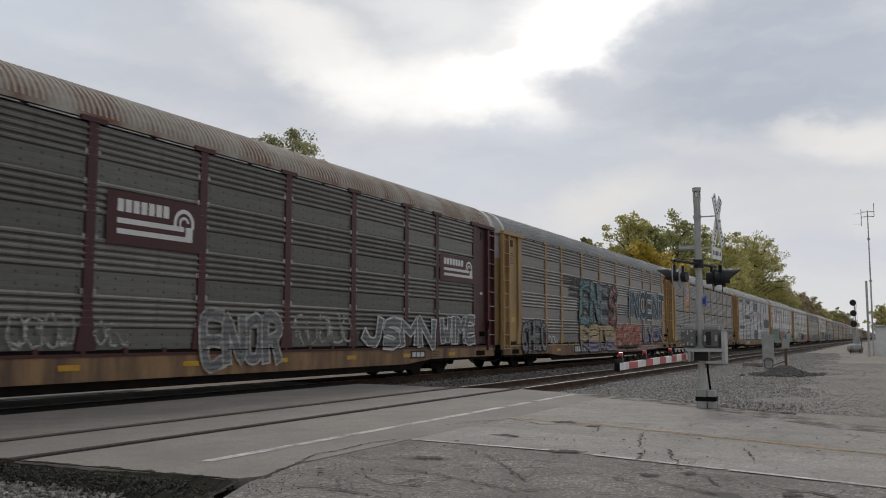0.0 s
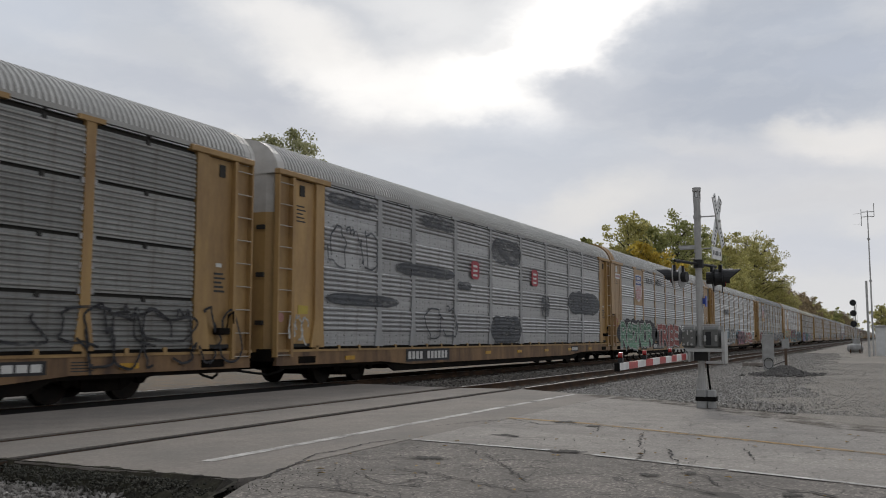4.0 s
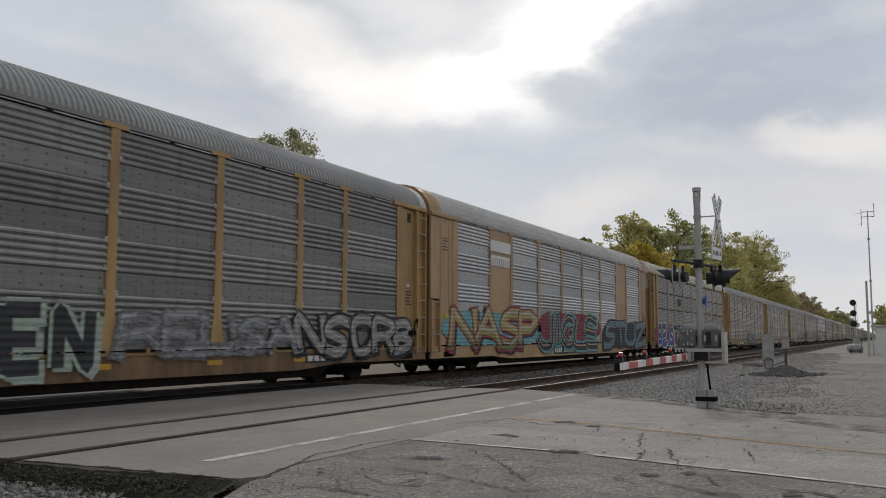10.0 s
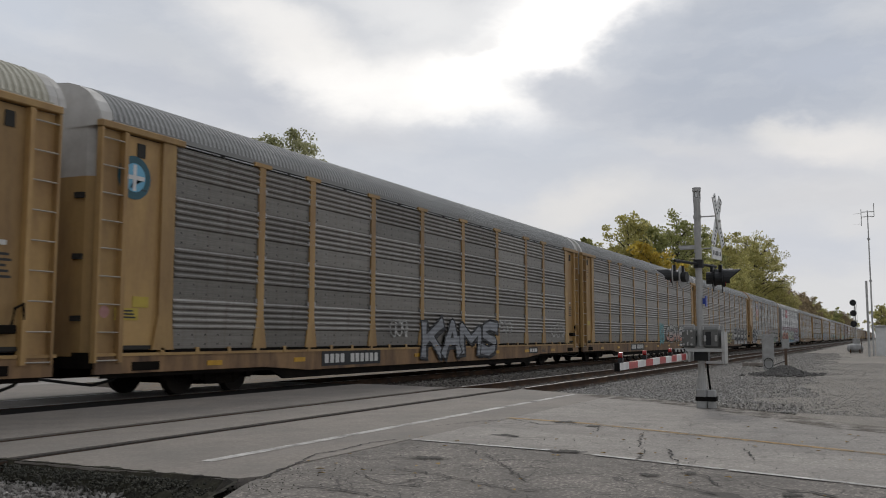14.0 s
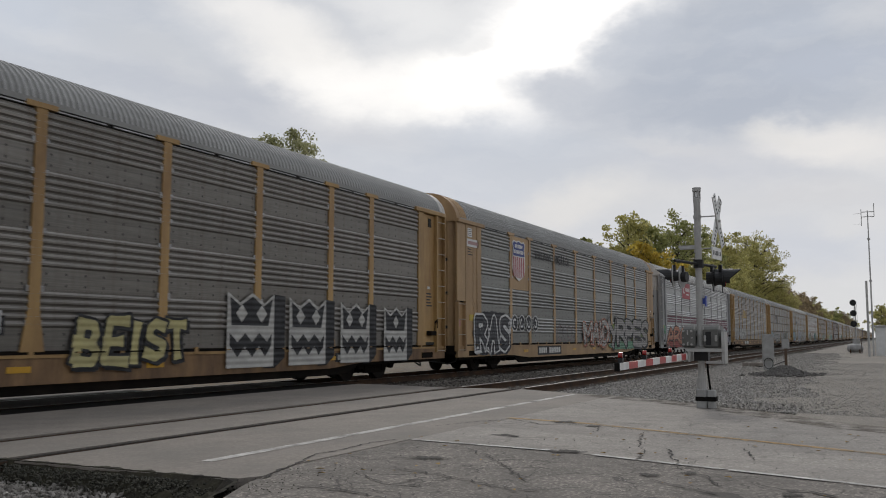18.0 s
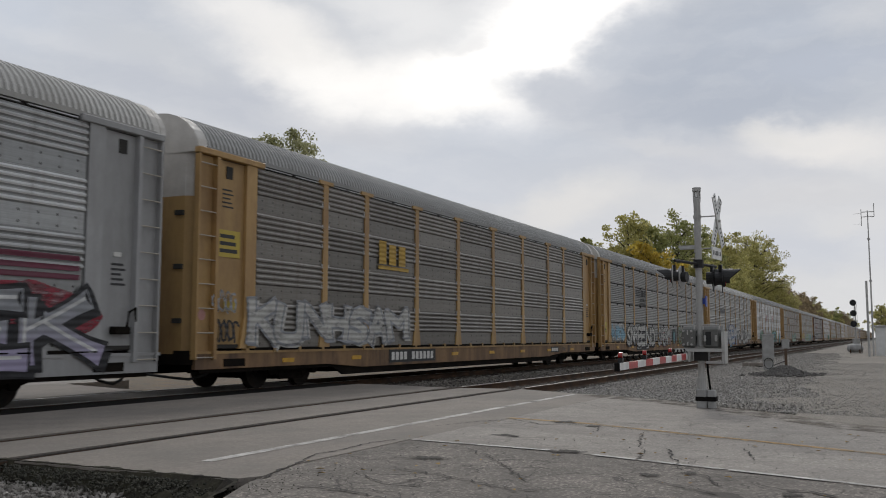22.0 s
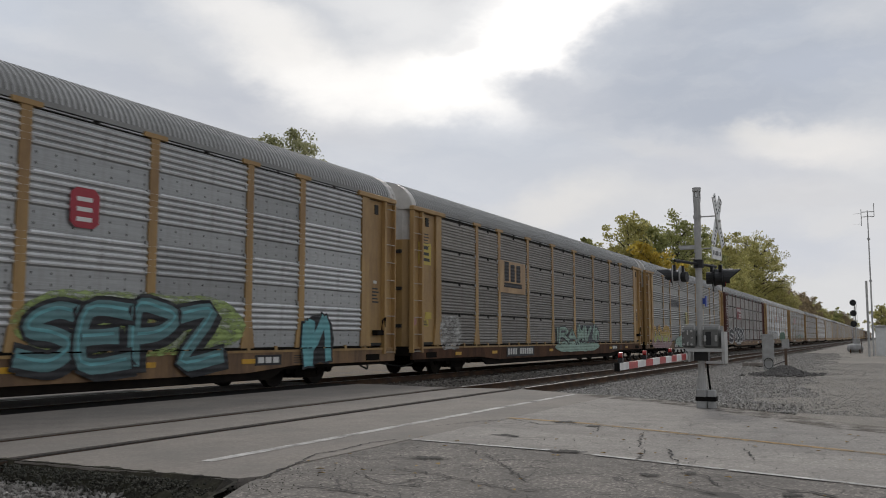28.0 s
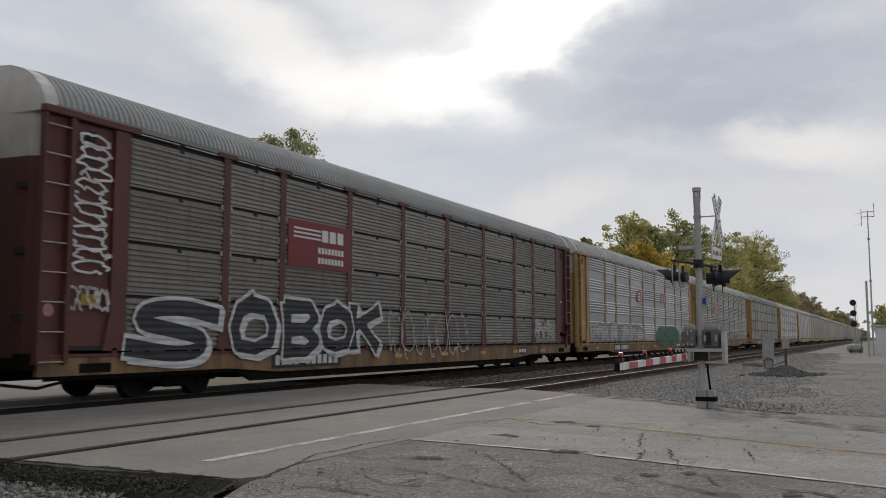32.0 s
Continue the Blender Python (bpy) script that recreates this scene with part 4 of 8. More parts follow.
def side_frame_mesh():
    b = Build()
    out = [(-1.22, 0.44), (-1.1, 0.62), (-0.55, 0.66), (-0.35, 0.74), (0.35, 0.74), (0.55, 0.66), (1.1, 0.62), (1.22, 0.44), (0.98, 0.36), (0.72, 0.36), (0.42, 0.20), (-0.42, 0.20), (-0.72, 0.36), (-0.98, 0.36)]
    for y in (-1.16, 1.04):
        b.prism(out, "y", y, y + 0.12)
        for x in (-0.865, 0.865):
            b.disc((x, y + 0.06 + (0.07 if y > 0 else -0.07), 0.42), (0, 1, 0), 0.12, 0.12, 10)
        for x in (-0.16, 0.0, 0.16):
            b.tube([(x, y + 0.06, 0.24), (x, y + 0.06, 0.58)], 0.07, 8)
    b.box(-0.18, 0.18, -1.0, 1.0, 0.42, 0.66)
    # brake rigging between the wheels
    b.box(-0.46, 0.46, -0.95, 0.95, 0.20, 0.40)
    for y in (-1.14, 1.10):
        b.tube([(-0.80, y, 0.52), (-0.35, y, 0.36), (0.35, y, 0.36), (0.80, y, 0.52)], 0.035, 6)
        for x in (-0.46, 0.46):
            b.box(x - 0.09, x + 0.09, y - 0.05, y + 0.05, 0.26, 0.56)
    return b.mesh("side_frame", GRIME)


def wheelset_mesh():
    b = Build().tube([(0, -0.9, 0), (0, 0.9, 0)], 0.085, 10)
    for s in (-1, 1):
        b.disc((0, 0.7525 * s, 0), (0, 1, 0), 0.42, 0.12, 28)
        b.disc((0, 0.68 * s, 0), (0, 1, 0), 0.445, 0.035, 28)
        b.disc((0, 0.825 * s, 0), (0, 1, 0), 0.17, 0.05, 14)
    return b.mesh("wheelset", WHEEL_STEEL)


def coupler_mesh():
    b = Build().box(HALF - 0.4, HALF + 0.22, -0.09, 0.09, 0.74, 0.92, bevel=0.02)
    b.prism([(HALF + 0.18, -0.16), (HALF + 0.37, -0.14), (HALF + 0.34, 0.05), (HALF + 0.22, 0.18), (HALF + 0.14, 0.12)], "z", 0.70, 0.96)
    b.box(HALF - 0.5, HALF - 0.15, -0.35, 0.35, 0.68, 1.0)
    b.box(HALF - 0.35, HALF - 0.05, -1.44, 1.44, 0.62, 0.90)
    return b.mesh("coupler", GRIME)


def hose_mesh():
    pts = [(HALF - 1.3, -0.95, 0.55), (HALF - 1.0, -0.98, 0.38), (HALF - 0.6, -0.9, 0.30), (HALF - 0.2, -0.7, 0.36), (HALF + 0.1, -0.45, 0.42), (HALF + 0.34, -0.35, 0.50)]
    return Build().tube(pts, 0.028, 7).mesh("air_hose", HOSE, smooth=True)


def hinge_crank_mesh():
    b = Build().box(12.62, 12.98, SIDE - 0.14, SIDE + 0.05, 1.22, 1.36, 0, 0.02)
    b.tube([(12.9, SIDE - 0.1, 1.36), (12.95, SIDE - 0.1, 1.62), (13.12, SIDE - 0.08, 1.7), (13.15, SIDE - 0.06, 1.45)], 0.025, 6)
    return b.mesh("brake_crank", GRIME)


TURN = Matrix.Rotation(math.pi, 4, "Z")


def flat(name, parent, mats, quads, y, label="", at=None):
    """Painted flat shapes on the car's side: quads of x0, x1, z0, z1, slot, with a little thickness."""
    b = Build()
    for x0, x1, z0, z1, slot in quads:
        b.box(x0, x1, y - 0.004, y + 0.004, z0, z1, slot)
    return part(name, b.mesh(name, *mats), parent, label)


def shorter(me, by):
    """Draws in the trailing end of a car."""
    me = me.copy()
    for p in me.vertices:
        if p.co.x > ENDS + 0.3:
            p.co.x = ENDS + 0.3 + (p.co.x - ENDS - 0.3) * (1.0 - by / (HALF - ENDS - 0.3))
    return me


def autorack(index, spec):
    frame_c, kind, steel, roof, solid, label = spec["frame"], spec["kind"], spec["steel"], spec["roof"], spec.get("solid", False), spec["label"]
    fm = PAINT[frame_c]
    lower = PAINT["sill_dark" if spec.get("rusty") else "sill" if spec.get("sill", frame_c) == "ochre" else spec.get("sill", frame_c)]
    draw_in = 0.40 if solid else 0.14
    car = thing("autorack_car", label, "railcar", pose(car_x(index), FAR_Y, 0), group="cars of the freight train")
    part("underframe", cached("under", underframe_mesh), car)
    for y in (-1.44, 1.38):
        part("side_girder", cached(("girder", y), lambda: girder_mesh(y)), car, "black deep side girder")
    part("air_tank", cached("air_tank", lambda: Build().box(1.0, 2.6, -0.95, -0.45, 0.20, 0.32, bevel=0.05).mesh("air_tank", GRIME)), car)
    for side in (1, -1):
        part("side_sill", cached(("sill", side, frame_c, lower.name), lambda: sill_mesh(side, fm, lower)), car)
    part("roof", cached(("roof", roof, solid), lambda: roof_mesh(ROOF[roof], fm if solid else END_WHITE, ROOF_CREST[roof]) if not solid else shorter(roof_mesh(ROOF[roof], fm, ROOF_CREST[roof], 0.10), 0.40)), car)
    for side in (1, -1):
        eave = cached(("eave", side, roof), lambda: Build().box(-HALF + 0.3, HALF - 0.3, min(SIDE * side, SIDE * side * 0.97) - 0.012, max(SIDE * side, SIDE * side * 0.97) + 0.012, 4.99, 5.085).mesh("eave_rail", ROOF[roof]))
        part("eave_rail", eave, car)
    flange = cached("flange", flange_mesh)
    for x0, x1 in BAYS:
        part("top_flange", flange, car, "bright bare metal flange", pose((x0 + x1) / 2, 0, 0) @ Matrix.Diagonal(((x1 - x0 - 0.5) / 2.0, 1, 1, 1)))
    # sheets
    plain = spec.get("plain", {})
    rows = 4
    step = (TOP - SILL1 - 0.02) / rows
    for b, (x0, x1) in enumerate(BAYS):
        w = x1 - x0 - 0.06
        for r in range(rows):
            if r in plain.get(b, ()):
                continue
            h = step - (0.065 if kind == "rows" else 0.004)
            if r == 3:
                h -= 0.03
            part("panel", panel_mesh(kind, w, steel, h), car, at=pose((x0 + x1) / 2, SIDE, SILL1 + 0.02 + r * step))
        for r in plain.get(b, ()):
            tone = PAINT[spec.get("plain_paint", frame_c)]
            sheet = cached(("sheet", round(w, 2), tone.name), lambda: Build().box(-w / 2, w / 2, -0.012, 0.03, 0.0, step).mesh("panel", tone))
            part("panel", sheet, car, "smooth painted sheet", pose((x0 + x1) / 2, SIDE, SILL1 + 0.02 + r * step))
        back = cached(("back", round(w, 2), steel), lambda: far_panel(w, steel))
        part("panel", back, car, at=pose((x0 + x1) / 2, -SIDE, SILL1 + 0.02))
    # near-black sheets added behind the panels so the gaps read as shaded
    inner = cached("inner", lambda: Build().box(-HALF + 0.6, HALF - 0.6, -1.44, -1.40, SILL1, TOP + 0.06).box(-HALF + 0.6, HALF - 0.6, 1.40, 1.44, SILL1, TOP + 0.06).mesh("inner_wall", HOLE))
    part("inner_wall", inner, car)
    for x in POSTS:
        p = cached(("post", frame_c, spec.get("post", frame_c), not solid), lambda: post_mesh(PAINT[spec.get("post", frame_c)], not solid))
        part("post", p, car, at=pose(x, 0, 0))
        part("post", p, car, at=pose(x, 0, 0) @ TURN)
    for turn in (False, True):
        # each end is built for +x and mirrored for -x, so that both keep their outer face
        for near in (True, False):
            flip = Matrix.Diagonal((-1 if turn else 1, 1 if near else -1, 1, 1))
            tagkey = (turn, near)

            def flipped(key, make):
                def go():
                    me = shorter(make(), draw_in) if not turn else make().copy()
                    me.transform(flip)
                    if turn == near:
                        me.flip_normals()
                    return me
                return cached((key, tagkey, frame_c, solid), go)

            part("end_post", flipped("end_post", lambda: end_post_mesh(fm)), car)
            part("end_plate", flipped("end_plate", lambda: end_plate_mesh(fm, solid)), car)
            part("header_beam", flipped("header", lambda: header_mesh(fm)), car)
            if near:
                z0, z1 = (0.72, 2.3) if solid else (0.72, TOP - 0.04)
                x = (HALF - 0.32) * -1 if turn else HALF - 0.32 - draw_in * 0.95
                lad = part("ladder", cached(("lad", frame_c, solid), lambda: ladder_mesh(fm, z0, z1)), car, at=pose(x, 0, 0))
                for inner in (True, False):
                    part("stile", cached(("stile", turn, frame_c, solid, inner), lambda: ladder_side(stile_mesh(fm, z0, z1, inner), turn)), lad)
                k = 4 if solid else 9
                for i in range(k):
                    part("rung", cached("rung", rung_mesh), lad, at=pose(0, 0, 0.76 + i * 0.495))
                if not turn:
                    part("brake_crank", cached("crank", hinge_crank_mesh), car)
        flipx = Matrix.Diagonal((-1 if turn else 1, 1, 1, 1))

        def turned(key, make):
            def go():
                me = shorter(make(), draw_in) if not turn and key[0] in ("door", "gable") else make().copy()
                me.transform(flipx)
                if turn:
                    me.flip_normals()
                return me
            return cached((key, turn), go)
        part("end_door", turned(("door", frame_c, solid), lambda: door_mesh(fm, 3.9 + (index % 3) * 0.15, solid)), car, "curved end doors")
        part("gable", turned(("gable", frame_c, solid), lambda: gable_mesh(fm if solid else END_WHITE, 0.10 if solid else 0.0)), car)
        part("coupler", turned(("coupler",), coupler_mesh), car)
        part("air_hose", turned(("hose",), hose_mesh), car)
    trucks = []
    for x in (-10.05, 10.05):
        truck = part("truck", cached("side_frame", side_frame_mesh), car, "black grimy two-axle truck", pose(x, 0, 0))
        for a in (-0.865, 0.865):
            trucks.append(part("wheelset", cached("wheelset", wheelset_mesh), truck, at=pose(a, 0, 0.42)))
    # reflectors, number board and small stencils on the sill
    refl = [(-10.9 + i * 3.0, -10.9 + i * 3.0 + 0.45, 0.60, 0.70) for i in range(8)]
    for x0, x1, z0, z1 in refl:
        if x1 > spec.get("board", -6.3) - 1.4 and x0 < spec.get("board", -6.3) + 1.55:
            continue
        part("reflector", cached(("refl", round(x0, 2)), lambda: Build().box(x0, x1, SIDE - 0.012, SIDE + 0.002, z0, z1).mesh("reflector", AMBER)), car, "yellow reflector strip")
    nb = spec.get("board", -6.3)
    chars = [(nb - 1.35, nb + 1.5, 0.47, 0.83, 0)]
    x = nb - 1.22
    for c in range(11):
        if c != 4:
            chars.append((x, x + 0.165, 0.54, 0.76, 1))
        x += 0.24
    b = Build()
    for x0, x1, z0, z1, s in chars:
        b.box(x0, x1, SIDE - (0.01 if s == 0 else 0.014), SIDE, z0, z1, s)
    part("number_board", b.mesh("number_board", BOARD, LETTER), car, "black board with white stencilled bars")
    b = Build()
    for i in range(4):
        b.box(9.0, 9.5 - 0.1 * (i % 2), SIDE - 0.006, SIDE, 0.58 + 0.05 * i, 0.60 + 0.05 * i)
    for i in range(5):
        yy = SIDE - 0.02 if solid else SIDE + 0.036
        b.box(12.62, 12.95 - 0.05 * (i % 3), yy - 0.006, yy + 0.01, 2.1 + 0.09 * i, 2.14 + 0.09 * i)
        b.box(-13.05, -12.7 - 0.05 * (i % 3), yy - 0.006, yy + 0.01, 3.9 + 0.09 * i, 3.93 + 0.09 * i)
    yy = SIDE - 0.025 if solid else SIDE + 0.034
    part("notice", cached(("note1", solid), lambda: Build().box(-12.95, -12.55, yy - 0.006, yy + 0.01, 1.72, 1.92).mesh("notice", LEMON)), car, "small yellow notice")
    part("label_plate", cached(("note2", solid), lambda: Build().box(12.66, 12.84, yy - 0.006, yy + 0.01, 2.62, 2.70).mesh("label_plate", LETTER)), car, "small white label")
    part("decal", cached(("note3",), lambda: Build().disc((-HALF + 0.30, SIDE - 0.072 if solid else SIDE + 0.046, 1.62), (0, 1, 0), 0.11, 0.008, 16).mesh("decal", DECAL)), car, "round faded pink warning decal")
    part("owner_plate", cached(("owner",), lambda: owner_plate()), car, "black plate with three pale bars")
    tagged(part("stencilling", cached(("stencil", solid), lambda: b.mesh("stencilling", INK)), car, "small black stencilled notices"), kind="stuff")
    return car, trucks


def owner_plate():
    b = Build().box(7.55, 8.5, SIDE - 0.01, SIDE, 0.55, 0.78)
    for k in range(3):
        b.box(7.65 + 0.27 * k, 7.86 + 0.27 * k, SIDE - 0.014, SIDE, 0.60, 0.73, 1)
    return b.mesh("owner_plate", BOARD, LETTER)


def ladder_side(me, turn):
    if not turn:
        me.transform(Matrix.Diagonal((-1, 1, 1, 1)))
        me.flip_normals()
    return me


def far_panel(w, steel):
    """The four stacked sheets of the far side, in one ribbed sheet."""
    prof = [(0.0, 0.0)]
    for i in range(28):
        a = 0.02 + i * 0.142
        prof += [(a + 0.01, 0.0), (a + 0.04, 0.022), (a + 0.09, 0.022), (a + 0.12, 0.0)]
    prof.append((TOP - SILL1 - 0.03, 0.0))
    v = [(x, y, z) for z, y in prof for x in (-w / 2, w / 2)]
    return mesh_of("panel", v, [(2 * i + 1, 2 * i, 2 * i + 2, 2 * i + 3) for i in range(len(prof) - 1)], [STEEL[steel]])


def plain_car(index, frame_c, steel, roof):
    """A car that stays far off: its sheets in one ribbed part a side, the rest as on the others."""
    fm = PAINT[frame_c]
    car = thing("autorack_car", "weathered yellow and grey autorack car far down the train", "railcar", pose(car_x(index), FAR_Y, 0), group="cars of the freight train")
    part("underframe", cached("under", underframe_mesh), car)
    for y in (-1.44, 1.38):
        part("side_girder", cached(("girder", y), lambda: girder_mesh(y)), car, "black deep side girder")
    part("air_tank", cached("air_tank", lambda: Build().box(1.0, 2.6, -0.95, -0.45, 0.20, 0.32, bevel=0.05).mesh("air_tank", GRIME)), car)
    part("side_sill", cached(("sill", 1, frame_c, fm.name), lambda: sill_mesh(1, fm, fm)), car)
    part("roof", cached(("roof", roof, False), lambda: roof_mesh(ROOF[roof], END_WHITE, ROOF_CREST[roof])), car)

    def sheets():
        b = Build()
        for x0, x1 in BAYS:
            b.box(x0 + 0.03, x1 - 0.03, SIDE, SIDE + 0.05, SILL1, TOP)
            b.box(x0 + 0.03, x1 - 0.03, -SIDE - 0.05, -SIDE, SILL1, TOP)
            for i in range(13):
                z = SILL1 + 0.2 + i * 0.29
                b.box(x0 + 0.03, x1 - 0.03, SIDE - 0.02, SIDE, z, z + 0.12)
        return b.mesh("side_sheets", STEEL[steel])
    part("side_sheets", cached(("sheets", steel), sheets), car)

    def frame_bars():
        b = Build()
        for x in POSTS:
            b.box(x - 0.085, x + 0.085, SIDE - 0.035, SIDE + 0.05, SILL1, TOP + 0.08)
        return b.mesh("side_posts", fm)
    part("side_posts", cached(("bars", frame_c), frame_bars), car)

    def ends():
        b = Build()
        for s in (-1, 1):
            lo, hi = sorted((s * ENDS, s * (HALF - 0.02)))
            b.box(lo, hi, SIDE - 0.02, SIDE + 0.05, SILL1 - 0.1, TOP + 0.1)
            b.box(lo, hi, -SIDE - 0.05, -SIDE + 0.02, SILL1 - 0.1, TOP + 0.1)
        return b.mesh("car_ends", fm)
    part("car_ends", cached(("ends", frame_c), ends), car)
    for turn in (False, True):
        def go():
            me = gable_mesh(END_WHITE).copy()
            me.transform(Matrix.Diagonal((-1 if turn else 1, 1, 1, 1)))
            return me
        part("gable", cached(("fgable", turn), go), car)
    for x in (-10.05, 10.05):
        truck = part("truck", cached("side_frame", side_frame_mesh), car, at=pose(x, 0, 0))
        for a in (-0.865, 0.865):
            part("wheelset", cached("wheelset", wheelset_mesh), truck, at=pose(a, 0, 0.42))
    return car

W_OCHRE = "weathered yellow autorack car with grey ribbed side panels"
SPECS = [
    dict(frame="maroon", sill="ochre", kind="bands", steel="dark", roof="rust", label="grimy maroon-framed autorack car with a rusty ribbed roof", board=-8.6),
    dict(frame="ochre", kind="bands", steel="umber", roof="grey", label="weathered yellow autorack car covered in large teal and black graffiti", board=-4.2),
    dict(frame="ochre", kind="rows", steel="mid", roof="white", label="yellow autorack car with tan shield panel and grey graffiti", plain={1: (2, 3)}, plain_paint="tan", board=-5.2),
    dict(frame="ochre", post="silver", kind="bands", steel="white", roof="white", label="whitewashed autorack car with black painted-over patches"),
    dict(frame="tan", kind="bands", steel="light", roof="white", solid=True, label="clean yellow autorack car with shield panel and green graffiti", plain={1: (2, 3)}, board=-3.6),
    dict(frame="ochre", kind="bands", steel="light", roof="white", label="yellow autorack car with pale blue and pink graffiti", board=-5.6),
    dict(frame="ochre", kind="bands", steel="dim", roof="grey", label="yellow autorack car with shield panel and white block graffiti", plain={1: (2, 3)}, plain_paint="tan", board=-4.4),
    dict(frame="tan", kind="bands", steel="light", roof="white", solid=True, label="yellow autorack car with tan panels and a full row of graffiti", plain={1: (1, 2, 3), 7: (1, 2, 3)}, board=-1.2),
    dict(frame="ochre", kind="rows", steel="mid", roof="cream", label="yellow autorack car with blue, teal and red graffiti along its base", board=-3.0),
    dict(frame="ochre", kind="bands", steel="umber", roof="grey", label="grimy yellow autorack car with a small grey graffiti piece", board=-5.4),
    dict(frame="ochre", kind="bands", steel="umber", roof="grey", label="grimy yellow autorack car with orange graffiti near its end", board=-3.8),
    dict(frame="ochre", kind="bands", steel="umber", roof="grey", label="grimy yellow autorack car with black and white zigzag graffiti", board=-5.4),
    dict(frame="tan", kind="bands", steel="dim", roof="grey", label="yellow autorack car with shield panel and black throw-up graffiti", solid=True, plain={1: (2, 3)}, board=-5.0),
    dict(frame="silver", kind="bands", steel="light", roof="white", label="grey autorack car with maroon stripes and orange graffiti", board=-5.4),
    dict(frame="ochre", kind="bands", steel="umber", roof="grey", label="grimy yellow autorack car with faded white graffiti", board=-4.6),
    dict(frame="ochre", kind="rows", steel="mid", roof="grey", label="yellow autorack car with white and red outlined graffiti", board=-5.4),
    dict(frame="ochre", kind="bands", steel="dim", roof="white", label="yellow autorack car with large pale blue graffiti", board=-5.2),
    dict(frame="ochre", kind="bands", steel="light", roof="grey", label="yellow autorack car with two small red emblems and teal graffiti", board=-6.5),
    dict(frame="ochre", kind="rows", steel="brown", roof="grey", rusty=True, label="rust-stained yellow autorack car with tan emblem panel", board=-5.2),
    dict(frame="ochre", kind="bands", steel="dim", roof="grey", label="yellow autorack car with a pale green and orange graffiti band", board=-4.8),
    dict(frame="oxide", sill="ochre", kind="rows", steel="brown", roof="grey", label="oxide-red autorack car with black and white graffiti", board=-6.2),
    dict(frame="ochre", kind="bands", steel="light", roof="white", label="yellow autorack car with pale graffiti along its base"),
    dict(frame="ochre", kind="bands", steel="dim", roof="white", label=W_OCHRE),
    dict(frame="ochre", kind="rows", steel="mid", roof="grey", label=W_OCHRE),
    dict(frame="ochre", kind="bands", steel="light", roof="white", label=W_OCHRE),
]
CARS, WHEELS = [], []
for index, spec in enumerate(SPECS):
    made, sets = autorack(index, spec)
    CARS.append(made)
    WHEELS.append(sets)
for index in range(len(SPECS), 50):
    CARS.append(plain_car(index, "oxide" if index % 9 == 4 else "ochre", ("mid", "light", "brown")[index % 3], ("grey", "white")[index % 2]))

# ---- paint on the cars ----
TINTS = {
    "ink": (0.022, 0.022, 0.025), "coal": (0.035, 0.036, 0.042), "white": (0.66, 0.66, 0.65), "bone": (0.50, 0.49, 0.46), "chrome": (0.30, 0.31, 0.33),
    "smoke": (0.20, 0.20, 0.20), "slate": (0.085, 0.09, 0.10), "teal": (0.12, 0.245, 0.255), "aqua": (0.16, 0.42, 0.45), "sky": (0.26, 0.45, 0.56),
    "ice": (0.45, 0.62, 0.72), "lavender": (0.30, 0.27, 0.38), "peach": (0.52, 0.36, 0.22), "brick": (0.33, 0.075, 0.065), "rust": (0.26, 0.08, 0.06),
    "mint": (0.17, 0.33, 0.22), "mint2": (0.33, 0.46, 0.38), "green": (0.055, 0.165, 0.09), "lime": (0.34, 0.44, 0.14), "emerald": (0.02, 0.20, 0.16),
    "pink": (0.50, 0.22, 0.27), "pinkdust": (0.36, 0.24, 0.24), "salmon": (0.50, 0.20, 0.13), "khaki": (0.40, 0.33, 0.11), "crimson": (0.28, 0.025, 0.045),
    "slateblue": (0.10, 0.17, 0.22), "navy": (0.022, 0.026, 0.085), "cobalt": (0.045, 0.075, 0.26), "coral": (0.46, 0.09, 0.09), "yellow": (0.52, 0.44, 0.06),
    "straw": (0.48, 0.43, 0.20), "olive": (0.14, 0.14, 0.05), "orange": (0.46, 0.16, 0.06), "bone2": (0.33, 0.315, 0.30), "steel": (0.15, 0.215, 0.25), "pastel": (0.42, 0.50, 0.42), "gold": (0.46, 0.29, 0.05),
    "maroonstripe": (0.15, 0.03, 0.055), "none": (0.2, 0.2, 0.2), "panel": (0.25, 0.237, 0.218),
}
SPRAYS = {}


def spray(tint, wear=0.0):
    key = (tint, round(wear, 1))
    if key not in SPRAYS:
        c = TINTS[tint]
        SPRAYS[key] = material("spray_" + tint, c, 0.62, grain=0.35, scale=3.0, dirt=tuple(0.55 * v + 0.03 for v in c), dirt_amount=0.75, dirt_scale=2.2, streak=(1.0, 1.0, 1.8), mottle=0.45, ribs=0.125, wear=wear, spec=0.3, slit=(0.915, 0.013))
    return SPRAYS[key]


FACE = SIDE - 0.05         # just proud of the posts and ribs
GLYPHS = {}


def glyph(ch, grow, block):
    """Outline of one character of the built-in font as a mesh, its box scaled to 1 by 1."""
    key = (ch, round(grow, 3), block)
    if key not in GLYPHS:
        cu = bpy.data.curves.new("glyph", "FONT")
        cu.body, cu.size, cu.offset, cu.resolution_u = ch, 1.0, grow, 3
        ob = bpy.data.objects.new("glyph", cu)
        me = bpy.data.meshes.new_from_object(ob)
        v = np.array([p.co[:2] for p in me.vertices]) if len(me.vertices) else np.zeros((0, 2))
        f = [tuple(p.vertices) for p in me.polygons]
        bpy.data.objects.remove(ob)
        bpy.data.curves.remove(cu)
        bpy.data.meshes.remove(me)
        GLYPHS[key] = (v, f)
    return GLYPHS[key]


def glyph_box(ch, block):
    v, _ = glyph(ch, 0.0, block)
    return v.min(0), v.max(0)


